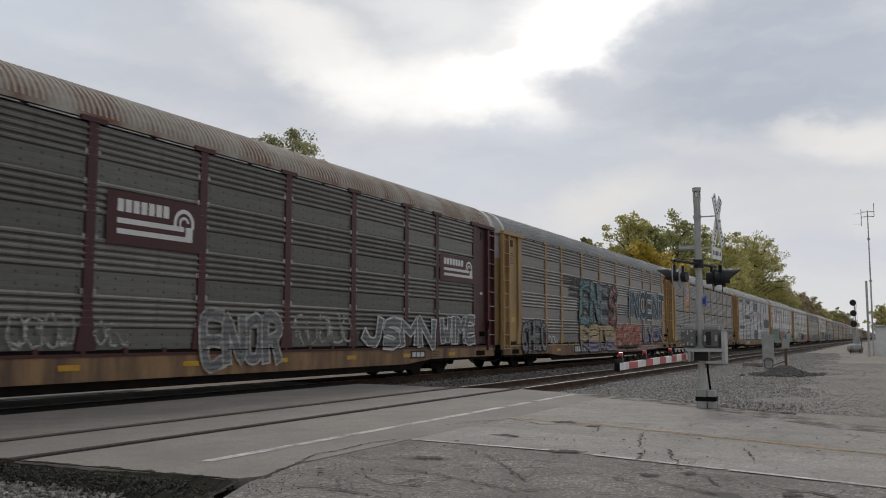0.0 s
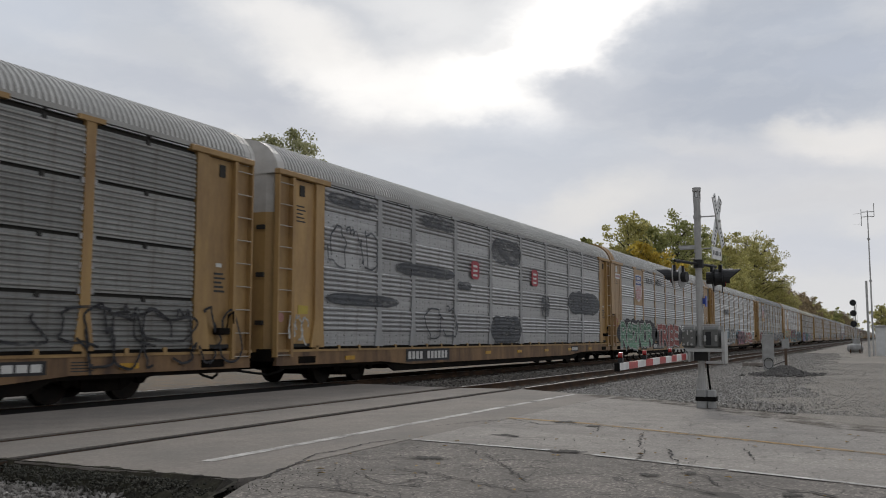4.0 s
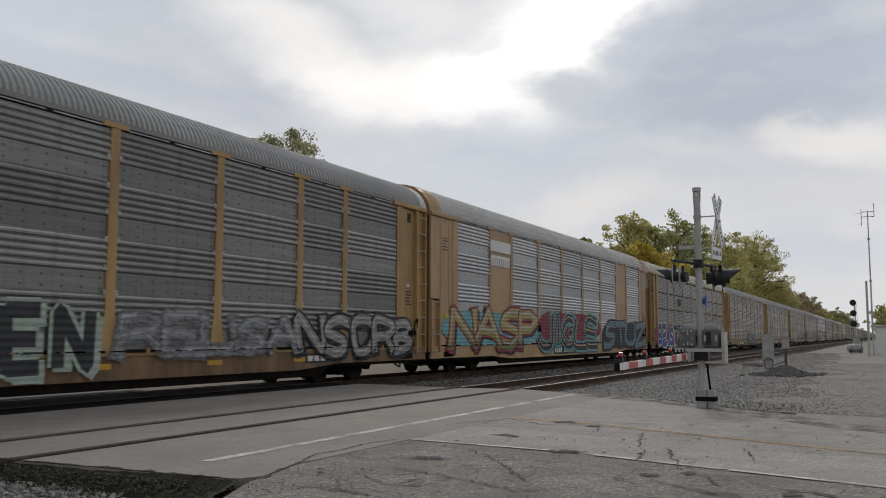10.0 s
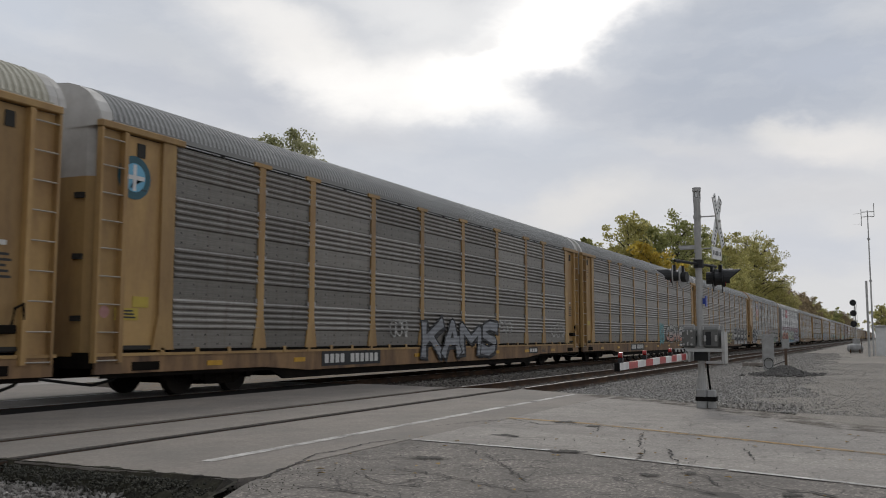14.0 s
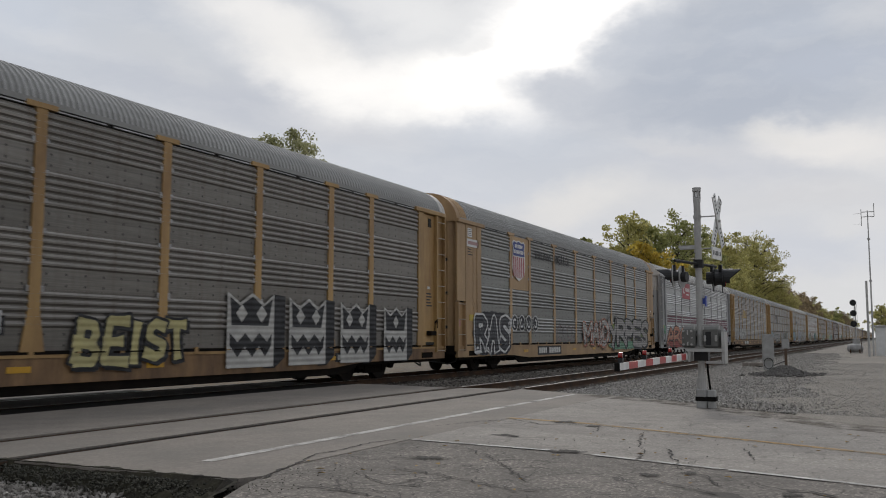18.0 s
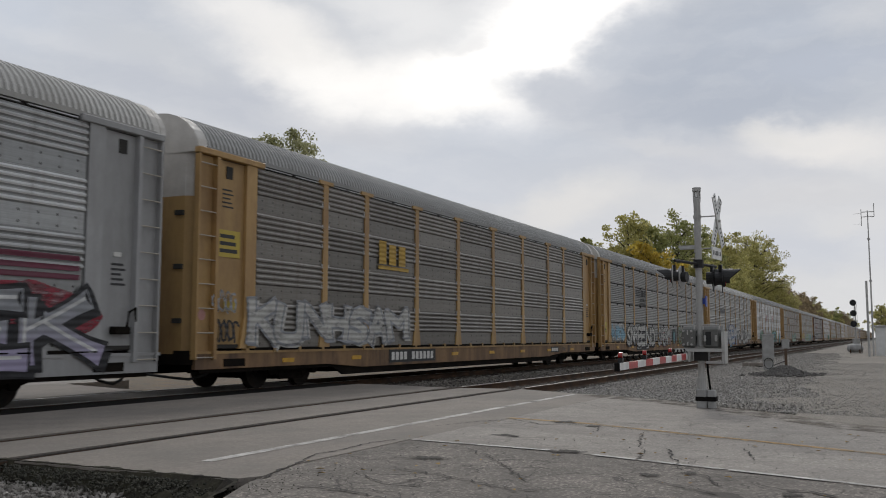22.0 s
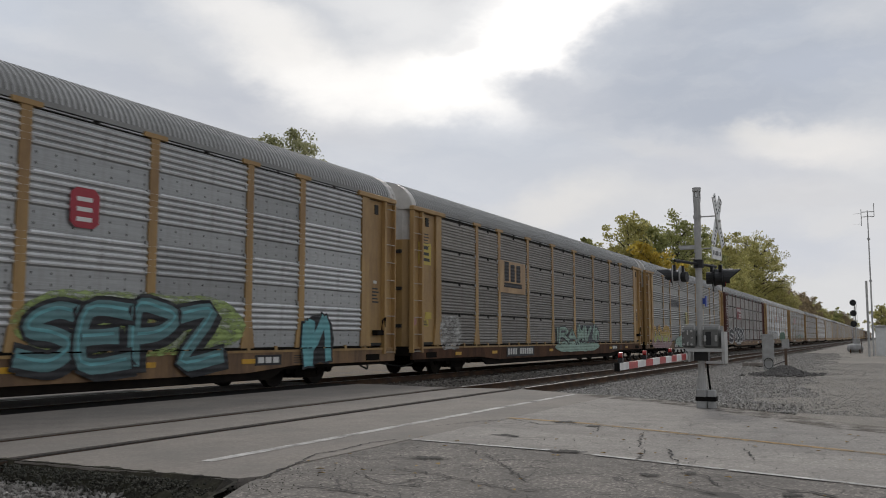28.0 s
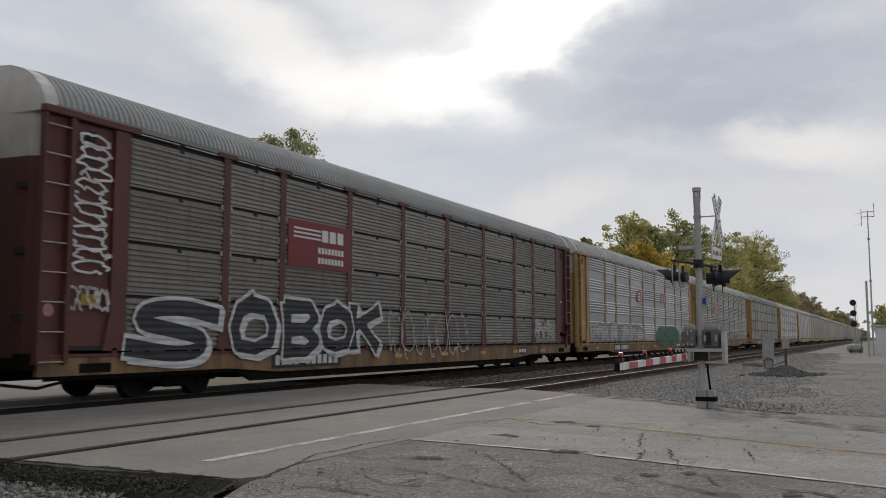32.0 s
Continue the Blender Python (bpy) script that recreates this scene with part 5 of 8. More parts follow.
def add_plane(b, pts, faces, y, slot):
    b.put([(p[0], y, p[1]) for p in pts], [tuple(f) for f in faces], slot)


# strokes of the painted letters, each point two digits from 0 to 8, across and up
STROKES = {
    "A": "004880 1363", "B": "0008 0858765404 54825000", "C": "87582704215081", "D": "0008 0848844000", "E": "88080080 0464", "F": "880800 0464", "G": "875827042150818454",
    "H": "0008 8088 0484", "I": "4048", "J": "7872502002", "K": "0008 8804 2580", "L": "080080", "M": "0008448880", "N": "00088088", "O": "481704114071847748",
    "P": "000858865404", "Q": "481704114071847748 5280", "R": "000858865404 4480", "S": "875827154473714001", "T": "0888 4048", "U": "080220608288", "V": "084088",
    "W": "0820446088", "X": "0880 0088", "Y": "0844 8840", "Z": "08880080", "e": "048486582704215081", "n": "0008 06488680", "u": "080220608288", "i": "4045 4748",
    "2": "062868860080", "3": "088845836000",
}


def spray_fade(top, low, wear):
    """Paint that fades from one tint to another up the letter."""
    key = (top, low, round(wear, 1))
    if key not in SPRAYS:
        mat = spray(top, wear).copy()
        mat.name = "spray_" + top + "_" + low
        n = Nodes(mat.node_tree)
        shader = mat.node_tree.nodes["Principled BSDF"]
        sock = shader.inputs["Base Color"].links[0].from_socket
        place = n.tree.nodes.new("ShaderNodeTexCoord").outputs["Object"]
        sep = n.tree.nodes.new("ShaderNodeSeparateXYZ")
        n.link(place, sep.inputs[0])
        mist = n.math("ADD", sep.outputs[2], n.math("MULTIPLY", n.noise(place, 1.4, 5, 0.6), 0.9))
        f = n.ramp(n.math("MULTIPLY", mist, 0.4), [(0.52, 1.0), (0.78, 0.0)])
        n.link(n.mix(f, sock, TINTS[low]), shader.inputs["Base Color"])
        SPRAYS[key] = mat
    return SPRAYS[key]


def letters(car, box, text, fill, outline, seed, wear=0.0, inner="", fades=(), block=False, low="", fat=0.0, shade="ink"):
    """Fat painted letters, drawn stroke by stroke: a drop shade, an outline, a fill and a thin inner line; they lean and overlap."""
    x0, x1, z0, z1 = box
    z0 = max(z0, 0.47)
    r = random.Random(seed)
    n = len(text)
    piece = None
    mats = [spray(outline, wear), spray_fade(fill, low, wear) if low else spray(fill, wear), spray(inner or outline, wear), spray(shade or outline, wear)]
    slots = {}
    for tint in fades:
        if tint not in slots:
            slots[tint] = len(mats)
            mats.append(spray(tint, wear))
    wide = [0.45 if ch in "Ii" else 1.12 if ch in "MW" else 1.0 for ch in text]
    cell = (x1 - x0) / sum(wide)
    h = z1 - z0
    at = x0
    for i, ch in enumerate(text):
        b = Build()
        w = cell * wide[i]
        thick = fat or min(0.28 * cell, 0.195 * h)
        rim = min(0.075, 0.28 * thick)
        half = thick / 2 + rim
        jit = 0.3 if block else 1.0
        hh = h * (1.0 - 0.12 * jit * r.random())
        lift = (h - hh) * r.random()
        shear, turn = 0.10 * jit * r.uniform(-1, 1), 0.09 * jit * r.uniform(-1, 1)
        bow = 0.10 * jit * r.uniform(-1, 1)
        over = 0.02 if block else 0.10
        paths = []
        for run in STROKES[ch].split():
            pts = []
            for k in range(0, len(run), 2):
                u, v = int(run[k]) / 8, int(run[k + 1]) / 8
                u, v = u + 0.05 * jit * r.uniform(-1, 1), min(1.0, max(0.0, v + 0.04 * jit * r.uniform(-1, 1)))
                u = u + bow * math.sin(math.pi * v) + (0.08 * jit * (0.5 - v) if seed % 2 else 0.06 * jit * (v - 0.5)) * (2 * u - 1)
                px = at + half - over * w + u * max(0.05, w * (1 + 2 * over) - 2 * half)
                pz = z0 + lift + half + v * (hh - 2 * half)
                cx, cz = at + w / 2, z0 + h / 2
                px, pz = px + shear * (pz - cz) - turn * (pz - cz) * 0.5, pz + turn * (px - cx)
                pts.append((px, max(pz, 0.47 + half)))
            if (block or seed % 3) and len(pts) > 2:
                # keep the corners: doubled points before and after each bend
                near = 0.08 if block else 0.22
                hard = [pts[0]]
                for p, q in zip(pts, pts[1:]):
                    hard += [(p[0] + (q[0] - p[0]) * t, p[1] + (q[1] - p[1]) * t) for t in (near, 1 - near)] + [q]
                pts = hard
            elif len(pts) == 2:
                (ax, az), (bx, bz) = pts
                pts = [pts[0], ((ax + bx) / 2 + 0.12 * thick * r.uniform(-1, 1), (az + bz) / 2), pts[1]]
            paths.append(pts)
        y = FACE - 0.008 * (i % 2)
        edges = []
        for k, pts in enumerate(paths):
            flare = 0.0 if block else 0.35 if seed % 3 else 0.15
            first = len(b.v)
            stroke(b, pts, thick + 2 * rim, y - 0.0004 * k, 0, flare)
            rim_points = range(first, len(b.v))
            layers = [(0.0, 0.0, thick, y - 0.003 - 0.0004 * k, slots[fades[i]] if fades else 1, flare)]
            if shade:
                layers.append((0.45, -0.3, thick + 1.2 * rim, FACE + 0.004 - 0.0003 * k, 3, 0.2))
            if inner:
                layers.append((-0.12, 0.14, 0.20 * thick, y - 0.0058 - 0.0003 * k, 2, 0.0))
            for dx, dz, wide_l, y_l, slot, fl in layers:
                start = len(b.v)
                stroke(b, [(px + dx * thick, pz + dz * thick) for px, pz in pts], wide_l, y_l, slot, fl)
                # the coats of one stroke hang together at its start
                b.f.append((first, first + 1, start + 1, start))
                b.s.append(0)
            if edges:
                # strokes that cross share a sliver of the outline
                p, q = min(((p, q) for p in edges for q in rim_points), key=lambda e: (b.v[e[0]][0] - b.v[e[1]][0]) ** 2 + (b.v[e[0]][2] - b.v[e[1]][2]) ** 2)
                b.f.append((p, q, q + 2 if q + 2 in rim_points else q - 2))
                b.s.append(0)
            edges += rim_points
        at += w
        if piece is None:
            piece = part("graffiti", b.mesh("graffiti", *mats), car, "painted " + fill.rstrip("2") + " graffiti letters")
        else:
            part("letter", b.mesh("letter", *mats), piece)


def blobs(car, box, n, fill, outline, seed, wear=0.0, inner=""):
    """Fat looping forms side by side, outlined and filled, for throw-ups that spell nothing legible."""
    x0, x1, z0, z1 = box
    z0 = max(z0, 0.44)
    r = random.Random(seed)
    b, piece = Build(), None
    mats = [spray(outline, wear), spray(fill, wear), spray(inner or outline, wear)]
    cell, h = (x1 - x0) / n, z1 - z0
    fat = min(0.22 * cell, 0.2 * h)
    rim = min(0.07, 0.28 * fat)
    if fill == "none":
        fat, rim = 0.30 * fat, 0.0
    if fill != "none" and wear < 0.5:
        ragged(b, x0 - 0.02 * (x1 - x0), x1 + 0.02 * (x1 - x0), z0, z1, seed, FACE + 0.004, 0)
    for i in range(n):
        w, hh = cell * r.uniform(1.0, 1.2), h * r.uniform(0.78, 0.92)
        cx, cz = x0 + (i - 0.05) * cell, z0 + (h - hh) * r.uniform(0.3, 0.7)
        paths = []
        for _ in range(2 if fill == "none" else 3):
            # a doubling line that crosses its cell from side to side, up and down
            u, v, pts = r.uniform(0.0, 0.3), r.choice((0.0, 0.2, 0.8, 1.0)), []
            for _ in range(r.choice((4, 5, 6))):
                pts.append((cx + (0.08 + 0.84 * u) * w, cz + (0.06 + 0.88 * v) * hh))
                u = min(1.0, max(0.0, u + r.uniform(-0.22, 0.50)))
                v = r.uniform(0.0, 0.4) if v > 0.5 else r.uniform(0.6, 1.0)
            paths.append(pts)
        y = FACE - 0.0008 * (i % 2)
        if rim:
            for k, pts in enumerate(paths):
                stroke(b, pts, fat + 2 * rim, y - 0.0004 * k, 0)
        for k, pts in enumerate(paths):
            stroke(b, pts, fat, y - 0.004 - 0.0004 * k, 0 if fill == "none" else 1)
        if inner and fill != "none":
            for k, pts in enumerate(paths):
                stroke(b, [(px + 0.18 * fat, pz + 0.2 * fat) for px, pz in pts], 0.2 * fat, y - 0.008 - 0.0004 * k, 2)
        if piece is not None:
            part("letter_form", b.mesh("letter_form", *mats), piece)
            b = Build()
            continue
        piece = part("graffiti", b.mesh("graffiti", *mats), car, "painted " + (outline if fill == "none" else fill).rstrip("2") + " bubble graffiti")
        b = Build()


def stroke(b, path, width, y, slot, flare=0.0):
    """A painted line of even width along a smoothed path, in one strip with mitred bends."""
    pts = [path[0]]
    for k in range(len(path) - 1):
        p0, p1, p2, p3 = path[max(k - 1, 0)], path[k], path[k + 1], path[min(k + 2, len(path) - 1)]
        for s in (0.25, 0.5, 0.75, 1.0):
            pts.append(tuple(0.5 * (2 * p1[a] + (p2[a] - p0[a]) * s + (2 * p0[a] - 5 * p1[a] + 4 * p2[a] - p3[a]) * s * s + (3 * p1[a] - p0[a] - 3 * p2[a] + p3[a]) * s ** 3) for a in (0, 1)))
    q, n = [], len(pts)
    for k, (px, pz) in enumerate(pts):
        ax, az = pts[max(k - 1, 0)]
        bx, bz = pts[min(k + 1, n - 1)]
        dx, dz = bx - ax, bz - az
        m = math.hypot(dx, dz) or 1.0
        ex = width * 0.35 * (-1 if k == 0 else 1 if k == n - 1 else 0)
        wide = width * (1.0 + flare * (abs(2 * k / (n - 1) - 1) ** 3 - 0.25))
        ox, oz = -dz / m * wide / 2, dx / m * wide / 2
        q += [(px + ox + ex * dx / m, y - 0.00003 * k, pz + oz + ex * dz / m), (px - ox + ex * dx / m, y - 0.00003 * k, pz - oz + ex * dz / m)]
    b.put(q, [(2 * k, 2 * k + 1, 2 * k + 3, 2 * k + 2) for k in range(n - 1)], slot)


def ragged(b, x0, x1, z0, z1, seed, y, slot):
    """A strip with uneven upper and lower edges."""
    r = random.Random(seed)
    n = max(6, int((x1 - x0) / 0.12))
    h = z1 - z0
    top, low = [], []
    for k in range(n + 1):
        u = k / n
        end = min(1.0, 6 * u, 6 * (1 - u)) ** 0.5
        lump_t = 0.5 + 0.5 * noise.noise((seed * 3.1 + u * (x1 - x0) * 1.6, 0.0, 0.0)) + 0.12 * r.uniform(-1, 1)
        lump_b = 0.5 + 0.5 * noise.noise((seed * 1.7 + u * (x1 - x0) * 1.9, 5.0, 0.0)) + 0.12 * r.uniform(-1, 1)
        top.append((x0 + u * (x1 - x0), z0 + h * (0.5 + 0.5 * end * (0.72 + 0.28 * lump_t))))
        low.append((x0 + u * (x1 - x0), z0 + h * (0.5 - 0.5 * end * (0.72 + 0.28 * lump_b))))
    add_plane(b, top + low, [(k, k + 1, n + 2 + k, n + 1 + k) for k in range(n)], y, slot)


def scrawl(car, box, n, tint, seed, wear=0.0, width=0.05):
    """Quick loops of spray line, for tags that cannot be read."""
    x0, x1, z0, z1 = box
    r = random.Random(seed)
    tag = None
    tall = (z1 - z0) > 1.6 * (x1 - x0)
    for i in range(n):
        b = Build()
        t = (i + 0.5) / n
        cx, cz = ((x0 + x1) / 2, z0 + t * (z1 - z0)) if tall else (x0 + t * (x1 - x0), (z0 + z1) / 2)
        w = (x1 - x0) * (0.8 if tall else 1.2 / n)
        h = (z1 - z0) * (1.2 / n if tall else 0.9)
        pts, a0, turns = [], r.uniform(0, 6), r.uniform(0.6, 1.3)
        for k in range(15):
            a = a0 + 2 * math.pi * turns * k / 14
            pts.append((cx + w / 2 * math.cos(a) * (1 - 0.03 * k) + 0.1 * w * r.uniform(-1, 1), cz + h / 2 * math.sin(a * r.choice((1.0, 1.0, 0.9))) * (0.75 + 0.02 * k)))
        stroke(b, pts, width, FACE - 0.004 - 0.0004 * i, 0)
        if tag is None:
            tag = part("graffiti", b.mesh("graffiti", spray(tint, wear)), car, "scrawled " + tint.rstrip("2") + " graffiti tag")
        else:
            part("loop", b.mesh("loop", spray(tint, wear)), tag)


def cloud(car, box, tint, seed, wear=0.0):
    """A ragged patch of spray behind the letters."""
    x0, x1, z0, z1 = box
    b = Build()
    ragged(b, x0, x1, max(z0, 0.44), z1, seed, FACE + 0.006, 0)
    part("graffiti_ground", b.mesh("graffiti_ground", spray(tint, wear)), car, "patch of " + tint.rstrip("2") + " spray paint")


def patch(car, box, tint, wear=0.0):
    x0, x1, z0, z1 = box
    part("paint_patch", Build().box(x0, x1, FACE, FACE + 0.01, z0, z1).mesh("paint_patch", spray(tint, wear)), car, "painted-over " + tint + " patch")


EMBLEM = {
    "white": material("emblem_white", (0.66, 0.65, 0.63), 0.55, grain=0.25), "blue": material("emblem_blue", (0.035, 0.055, 0.22), 0.55, grain=0.25),
    "red": material("emblem_red", (0.34, 0.035, 0.05), 0.55, grain=0.25), "black": INK, "pink": material("emblem_faded", (0.42, 0.26, 0.25), 0.6, grain=0.3, wear=0.2),
    "oxide": material("emblem_oxide", (0.20, 0.028, 0.03), 0.6, grain=0.35, dirt=(0.10, 0.03, 0.03), dirt_scale=2.0),
    "cyan": material("emblem_cyan", (0.16, 0.42, 0.60), 0.55, grain=0.25), "navy": material("emblem_teal_ring", (0.03, 0.10, 0.13), 0.55, grain=0.25),
}


def shield(car, box):
    """A badge: blue head over white and red uprights, in a white-edged shield."""
    x0, x1, z0, z1 = box
    w, h = x1 - x0, z1 - z0
    out = [(0.0, 0.93), (0.10, 0.99), (0.28, 0.96), (0.5, 1.0), (0.72, 0.96), (0.90, 0.99), (1.0, 0.93), (0.94, 0.78), (0.99, 0.55), (1.0, 0.30), (0.92, 0.12), (0.72, 0.05), (0.5, -0.02), (0.28, 0.05), (0.08, 0.12), (0.0, 0.30), (0.01, 0.55), (0.06, 0.78)]
    at = lambda u, v: (x0 + u * w, z0 + v * h)
    b = Build()
    add_plane(b, [at(u, v) for u, v in out], [tuple(range(len(out)))], FACE, 0)
    ins = [(0.5 + (u - 0.5) * 0.9, 0.5 + (v - 0.5) * 0.93) for u, v in out]
    head = [(0.065, 0.60)] + [ins[17]] + ins[0:8] + [(0.935, 0.60)]
    add_plane(b, [at(u, v) for u, v in head], [tuple(range(len(head)))], FACE - 0.003, 1)
    for i in range(6):
        u0 = 0.07 + i * 0.152
        low = 0.14 - 0.09 * math.sin(math.pi * (u0 + 0.05))
        add_plane(b, [at(u0, 0.58), at(u0, low), at(u0 + 0.085, low - 0.005), at(u0 + 0.085, 0.58)], [(0, 1, 2, 3)], FACE - 0.003, 2)
    for v0, u0, u1 in ((0.80, 0.2, 0.8), (0.66, 0.14, 0.86)):
        k = 6 if v0 > 0.7 else 7
        for i in range(k):
            a = u0 + (u1 - u0) * i / k
            add_plane(b, [at(a, v0), at(a + (u1 - u0) / k * 0.72, v0), at(a + (u1 - u0) / k * 0.72, v0 + 0.09), at(a, v0 + 0.09)], [(0, 1, 2, 3)], FACE - 0.005, 0)
    part("emblem", b.mesh("emblem", EMBLEM["white"], EMBLEM["blue"], EMBLEM["red"]), car, "blue, white and red shield emblem")


def words(car, box, text, tint):
    """Stencilled words in the built-in font."""
    x0, x1, z0, z1 = box
    z1 = max(z1, z0 + 0.14)
    b, n = Build(), len(text)
    cell = (x1 - x0) / n
    h = min(z1 - z0, cell * 1.25)
    zc = (z0 + z1) / 2
    for i, ch in enumerate(text):
        if ch == " ":
            continue
        lo, hi = glyph_box(ch, True)
        v, f = glyph(ch, 0.018, True)
        q = (v - (lo + hi) / 2) / (hi - lo) * np.array([cell * (0.3 if ch == "I" else 0.74), h]) + np.array([x0 + (i + 0.5) * cell, zc])
        add_plane(b, q, f, FACE, 0)
    part("lettering", b.mesh("lettering", spray(tint)), car, "black stencilled words")


def quads_part(car, name, mats, shapes, label):
    b = Build()
    for pts, slot, y in shapes:
        add_plane(b, pts, [tuple(range(len(pts)))], y, slot)
    part(name, b.mesh(name, *mats), car, label)


def rect(x0, x1, z0, z1):
    return [(x0, z0), (x1, z0), (x1, z1), (x0, z1)]


def arc(cx, cz, r0, r1, a0, a1, n=14):
    o = [(cx + r1 * math.cos(a0 + (a1 - a0) * k / n), cz + r1 * math.sin(a0 + (a1 - a0) * k / n)) for k in range(n + 1)]
    i = [(cx + r0 * math.cos(a0 + (a1 - a0) * k / n), cz + r0 * math.sin(a0 + (a1 - a0) * k / n)) for k in range(n + 1)]
    return o + i[::-1]


def bars_word(car, box, n, tint):
    x0, x1, z0, z1 = box
    c = (x1 - x0) / n
    h = min(z1 - z0, 1.35 * c)
    zc = (z0 + z1) / 2
    for i in range(n):
        quads_part(car, "lettering_bar", [spray(tint) if tint not in EMBLEM else EMBLEM[tint]], [(rect(x0 + i * c, x0 + i * c + 0.72 * c, zc - h / 2, zc + h / 2 * (1.0 if i % 3 else 1.25)), 0, FACE)], "")


def bars_ns(car, box, tint):
    x0, x1, z0, z1 = box
    w, h = x1 - x0, z1 - z0
    shapes = [(rect(x0, x0 + 0.5 * w, z0 + (0.58 + 0.1 * i) * h, z0 + (0.63 + 0.1 * i) * h), 0, FACE) for i in range(4)]
    shapes += [(rect(x0 + (0.52 + 0.25 * i) * w, x0 + (0.72 + 0.25 * i) * w, z0 + 0.55 * h, z0 + 0.95 * h), 0, FACE) for i in range(2)]
    for row, k in ((0.28, 7), (0.02, 8)):
        shapes += [(rect(x0 + (0.4 + 0.6 * i / k) * w, x0 + (0.4 + 0.6 * (i + 0.7) / k) * w, z0 + row * h, z0 + (row + 0.18) * h), 0, FACE) for i in range(k)]
    quads_part(car, "brand_mark", [spray(tint)], shapes, "plain lettering bars and stripes")


def emblem_swirl(car, box):
    x0, x1, z0, z1 = box
    w, h = x1 - x0, z1 - z0
    shapes = [(rect(x0, x1, z0, z1), 0, FACE + 0.004)]
    shapes += [(rect(x0 + (0.10 + 0.078 * i) * w, x0 + (0.16 + 0.078 * i) * w, z0 + 0.62 * h, z0 + 0.86 * h), 1, FACE) for i in range(7)]
    shapes += [(rect(x0 + 0.10 * w, x0 + 0.80 * w, z0 + 0.40 * h, z0 + 0.50 * h), 1, FACE), (rect(x0 + 0.10 * w, x0 + 0.88 * w, z0 + 0.20 * h, z0 + 0.30 * h), 1, FACE)]
    cx, cz, rr = x0 + 0.80 * w, z0 + 0.56 * h, 0.30 * h
    shapes += [(arc(cx, cz, rr * 0.72, rr, -0.3, 3.6), 1, FACE), (arc(cx, cz, rr * 0.3, rr * 0.5, 0.2, 4.4), 1, FACE), (rect(cx + 0.02 * w, cx + 0.10 * w, z0 + 0.20 * h, z0 + 0.5 * h), 1, FACE)]
    quads_part(car, "emblem_panel", [PAINT["maroon"], EMBLEM["white"]], shapes, "maroon panel with a white striped emblem")


def emblem_red(car, box):
    x0, x1, z0, z1 = box
    w, h = x1 - x0, z1 - z0
    cx, cz = (x0 + x1) / 2, (z0 + z1) / 2
    out = [(x0 + w * u, z0 + h * v) for u, v in ((0.2, 0), (0.8, 0), (1, 0.14), (1, 0.86), (0.8, 1), (0.2, 1), (0, 0.86), (0, 0.14))]
    shapes = [(out, 0, FACE)] + [(rect(cx - 0.28 * w, cx + 0.25 * w, z0 + (0.16 + 0.25 * i) * h, z0 + (0.27 + 0.25 * i) * h), 1, FACE - 0.003) for i in range(3)]
    quads_part(car, "emblem", [EMBLEM["red"], EMBLEM["white"]], shapes, "red and white emblem")


def emblem_worm(car, box):
    """A broad plain bar over a thin one, for an emblem."""
    x0, x1, z0, z1 = box
    h = z1 - z0
    for k, (a, c) in enumerate(((0.42, 0.92), (0.10, 0.24))):
        quads_part(car, "emblem_bar", [EMBLEM["white"]], [(rect(x0 + 0.05 * k, x1 - 0.05 * k, z0 + a * h, z0 + c * h), 0, FACE)], "plain white emblem bar")


def roundel(car, box):
    x0, x1, z0, z1 = box
    cx, cz, r = (x0 + x1) / 2, (z0 + z1) / 2, (z1 - z0) / 2
    y = SIDE + 0.03
    shapes = [(arc(cx, cz, 0.0, r, 0, 2 * math.pi, 24), 0, y), (arc(cx, cz, 0.0, 0.66 * r, 0, 2 * math.pi, 24), 1, y - 0.004), (rect(cx - 0.6 * r, cx + 0.6 * r, cz - 0.1 * r, cz + 0.1 * r), 2, y - 0.008), (rect(cx - 0.1 * r, cx + 0.1 * r, cz - 0.6 * r, cz + 0.6 * r), 2, y - 0.0075)]
    quads_part(car, "emblem", [EMBLEM["navy"], EMBLEM["cyan"], EMBLEM["white"]], shapes, "round teal and blue emblem")


def notice(car, box):
    x0, x1, z0, z1 = box
    y = SIDE + 0.03
    h = z1 - z0
    shapes = [(rect(x0, x1, z0, z1), 0, y)] + [(rect(x0 + 0.12 * (x1 - x0), x1 - (0.12 + 0.06 * i) * (x1 - x0), z0 + (0.16 + 0.27 * i) * h, z0 + (0.30 + 0.27 * i) * h), 1, y - 0.004) for i in range(3)]
    quads_part(car, "notice", [LEMON, INK], shapes, "yellow notice with black lines")


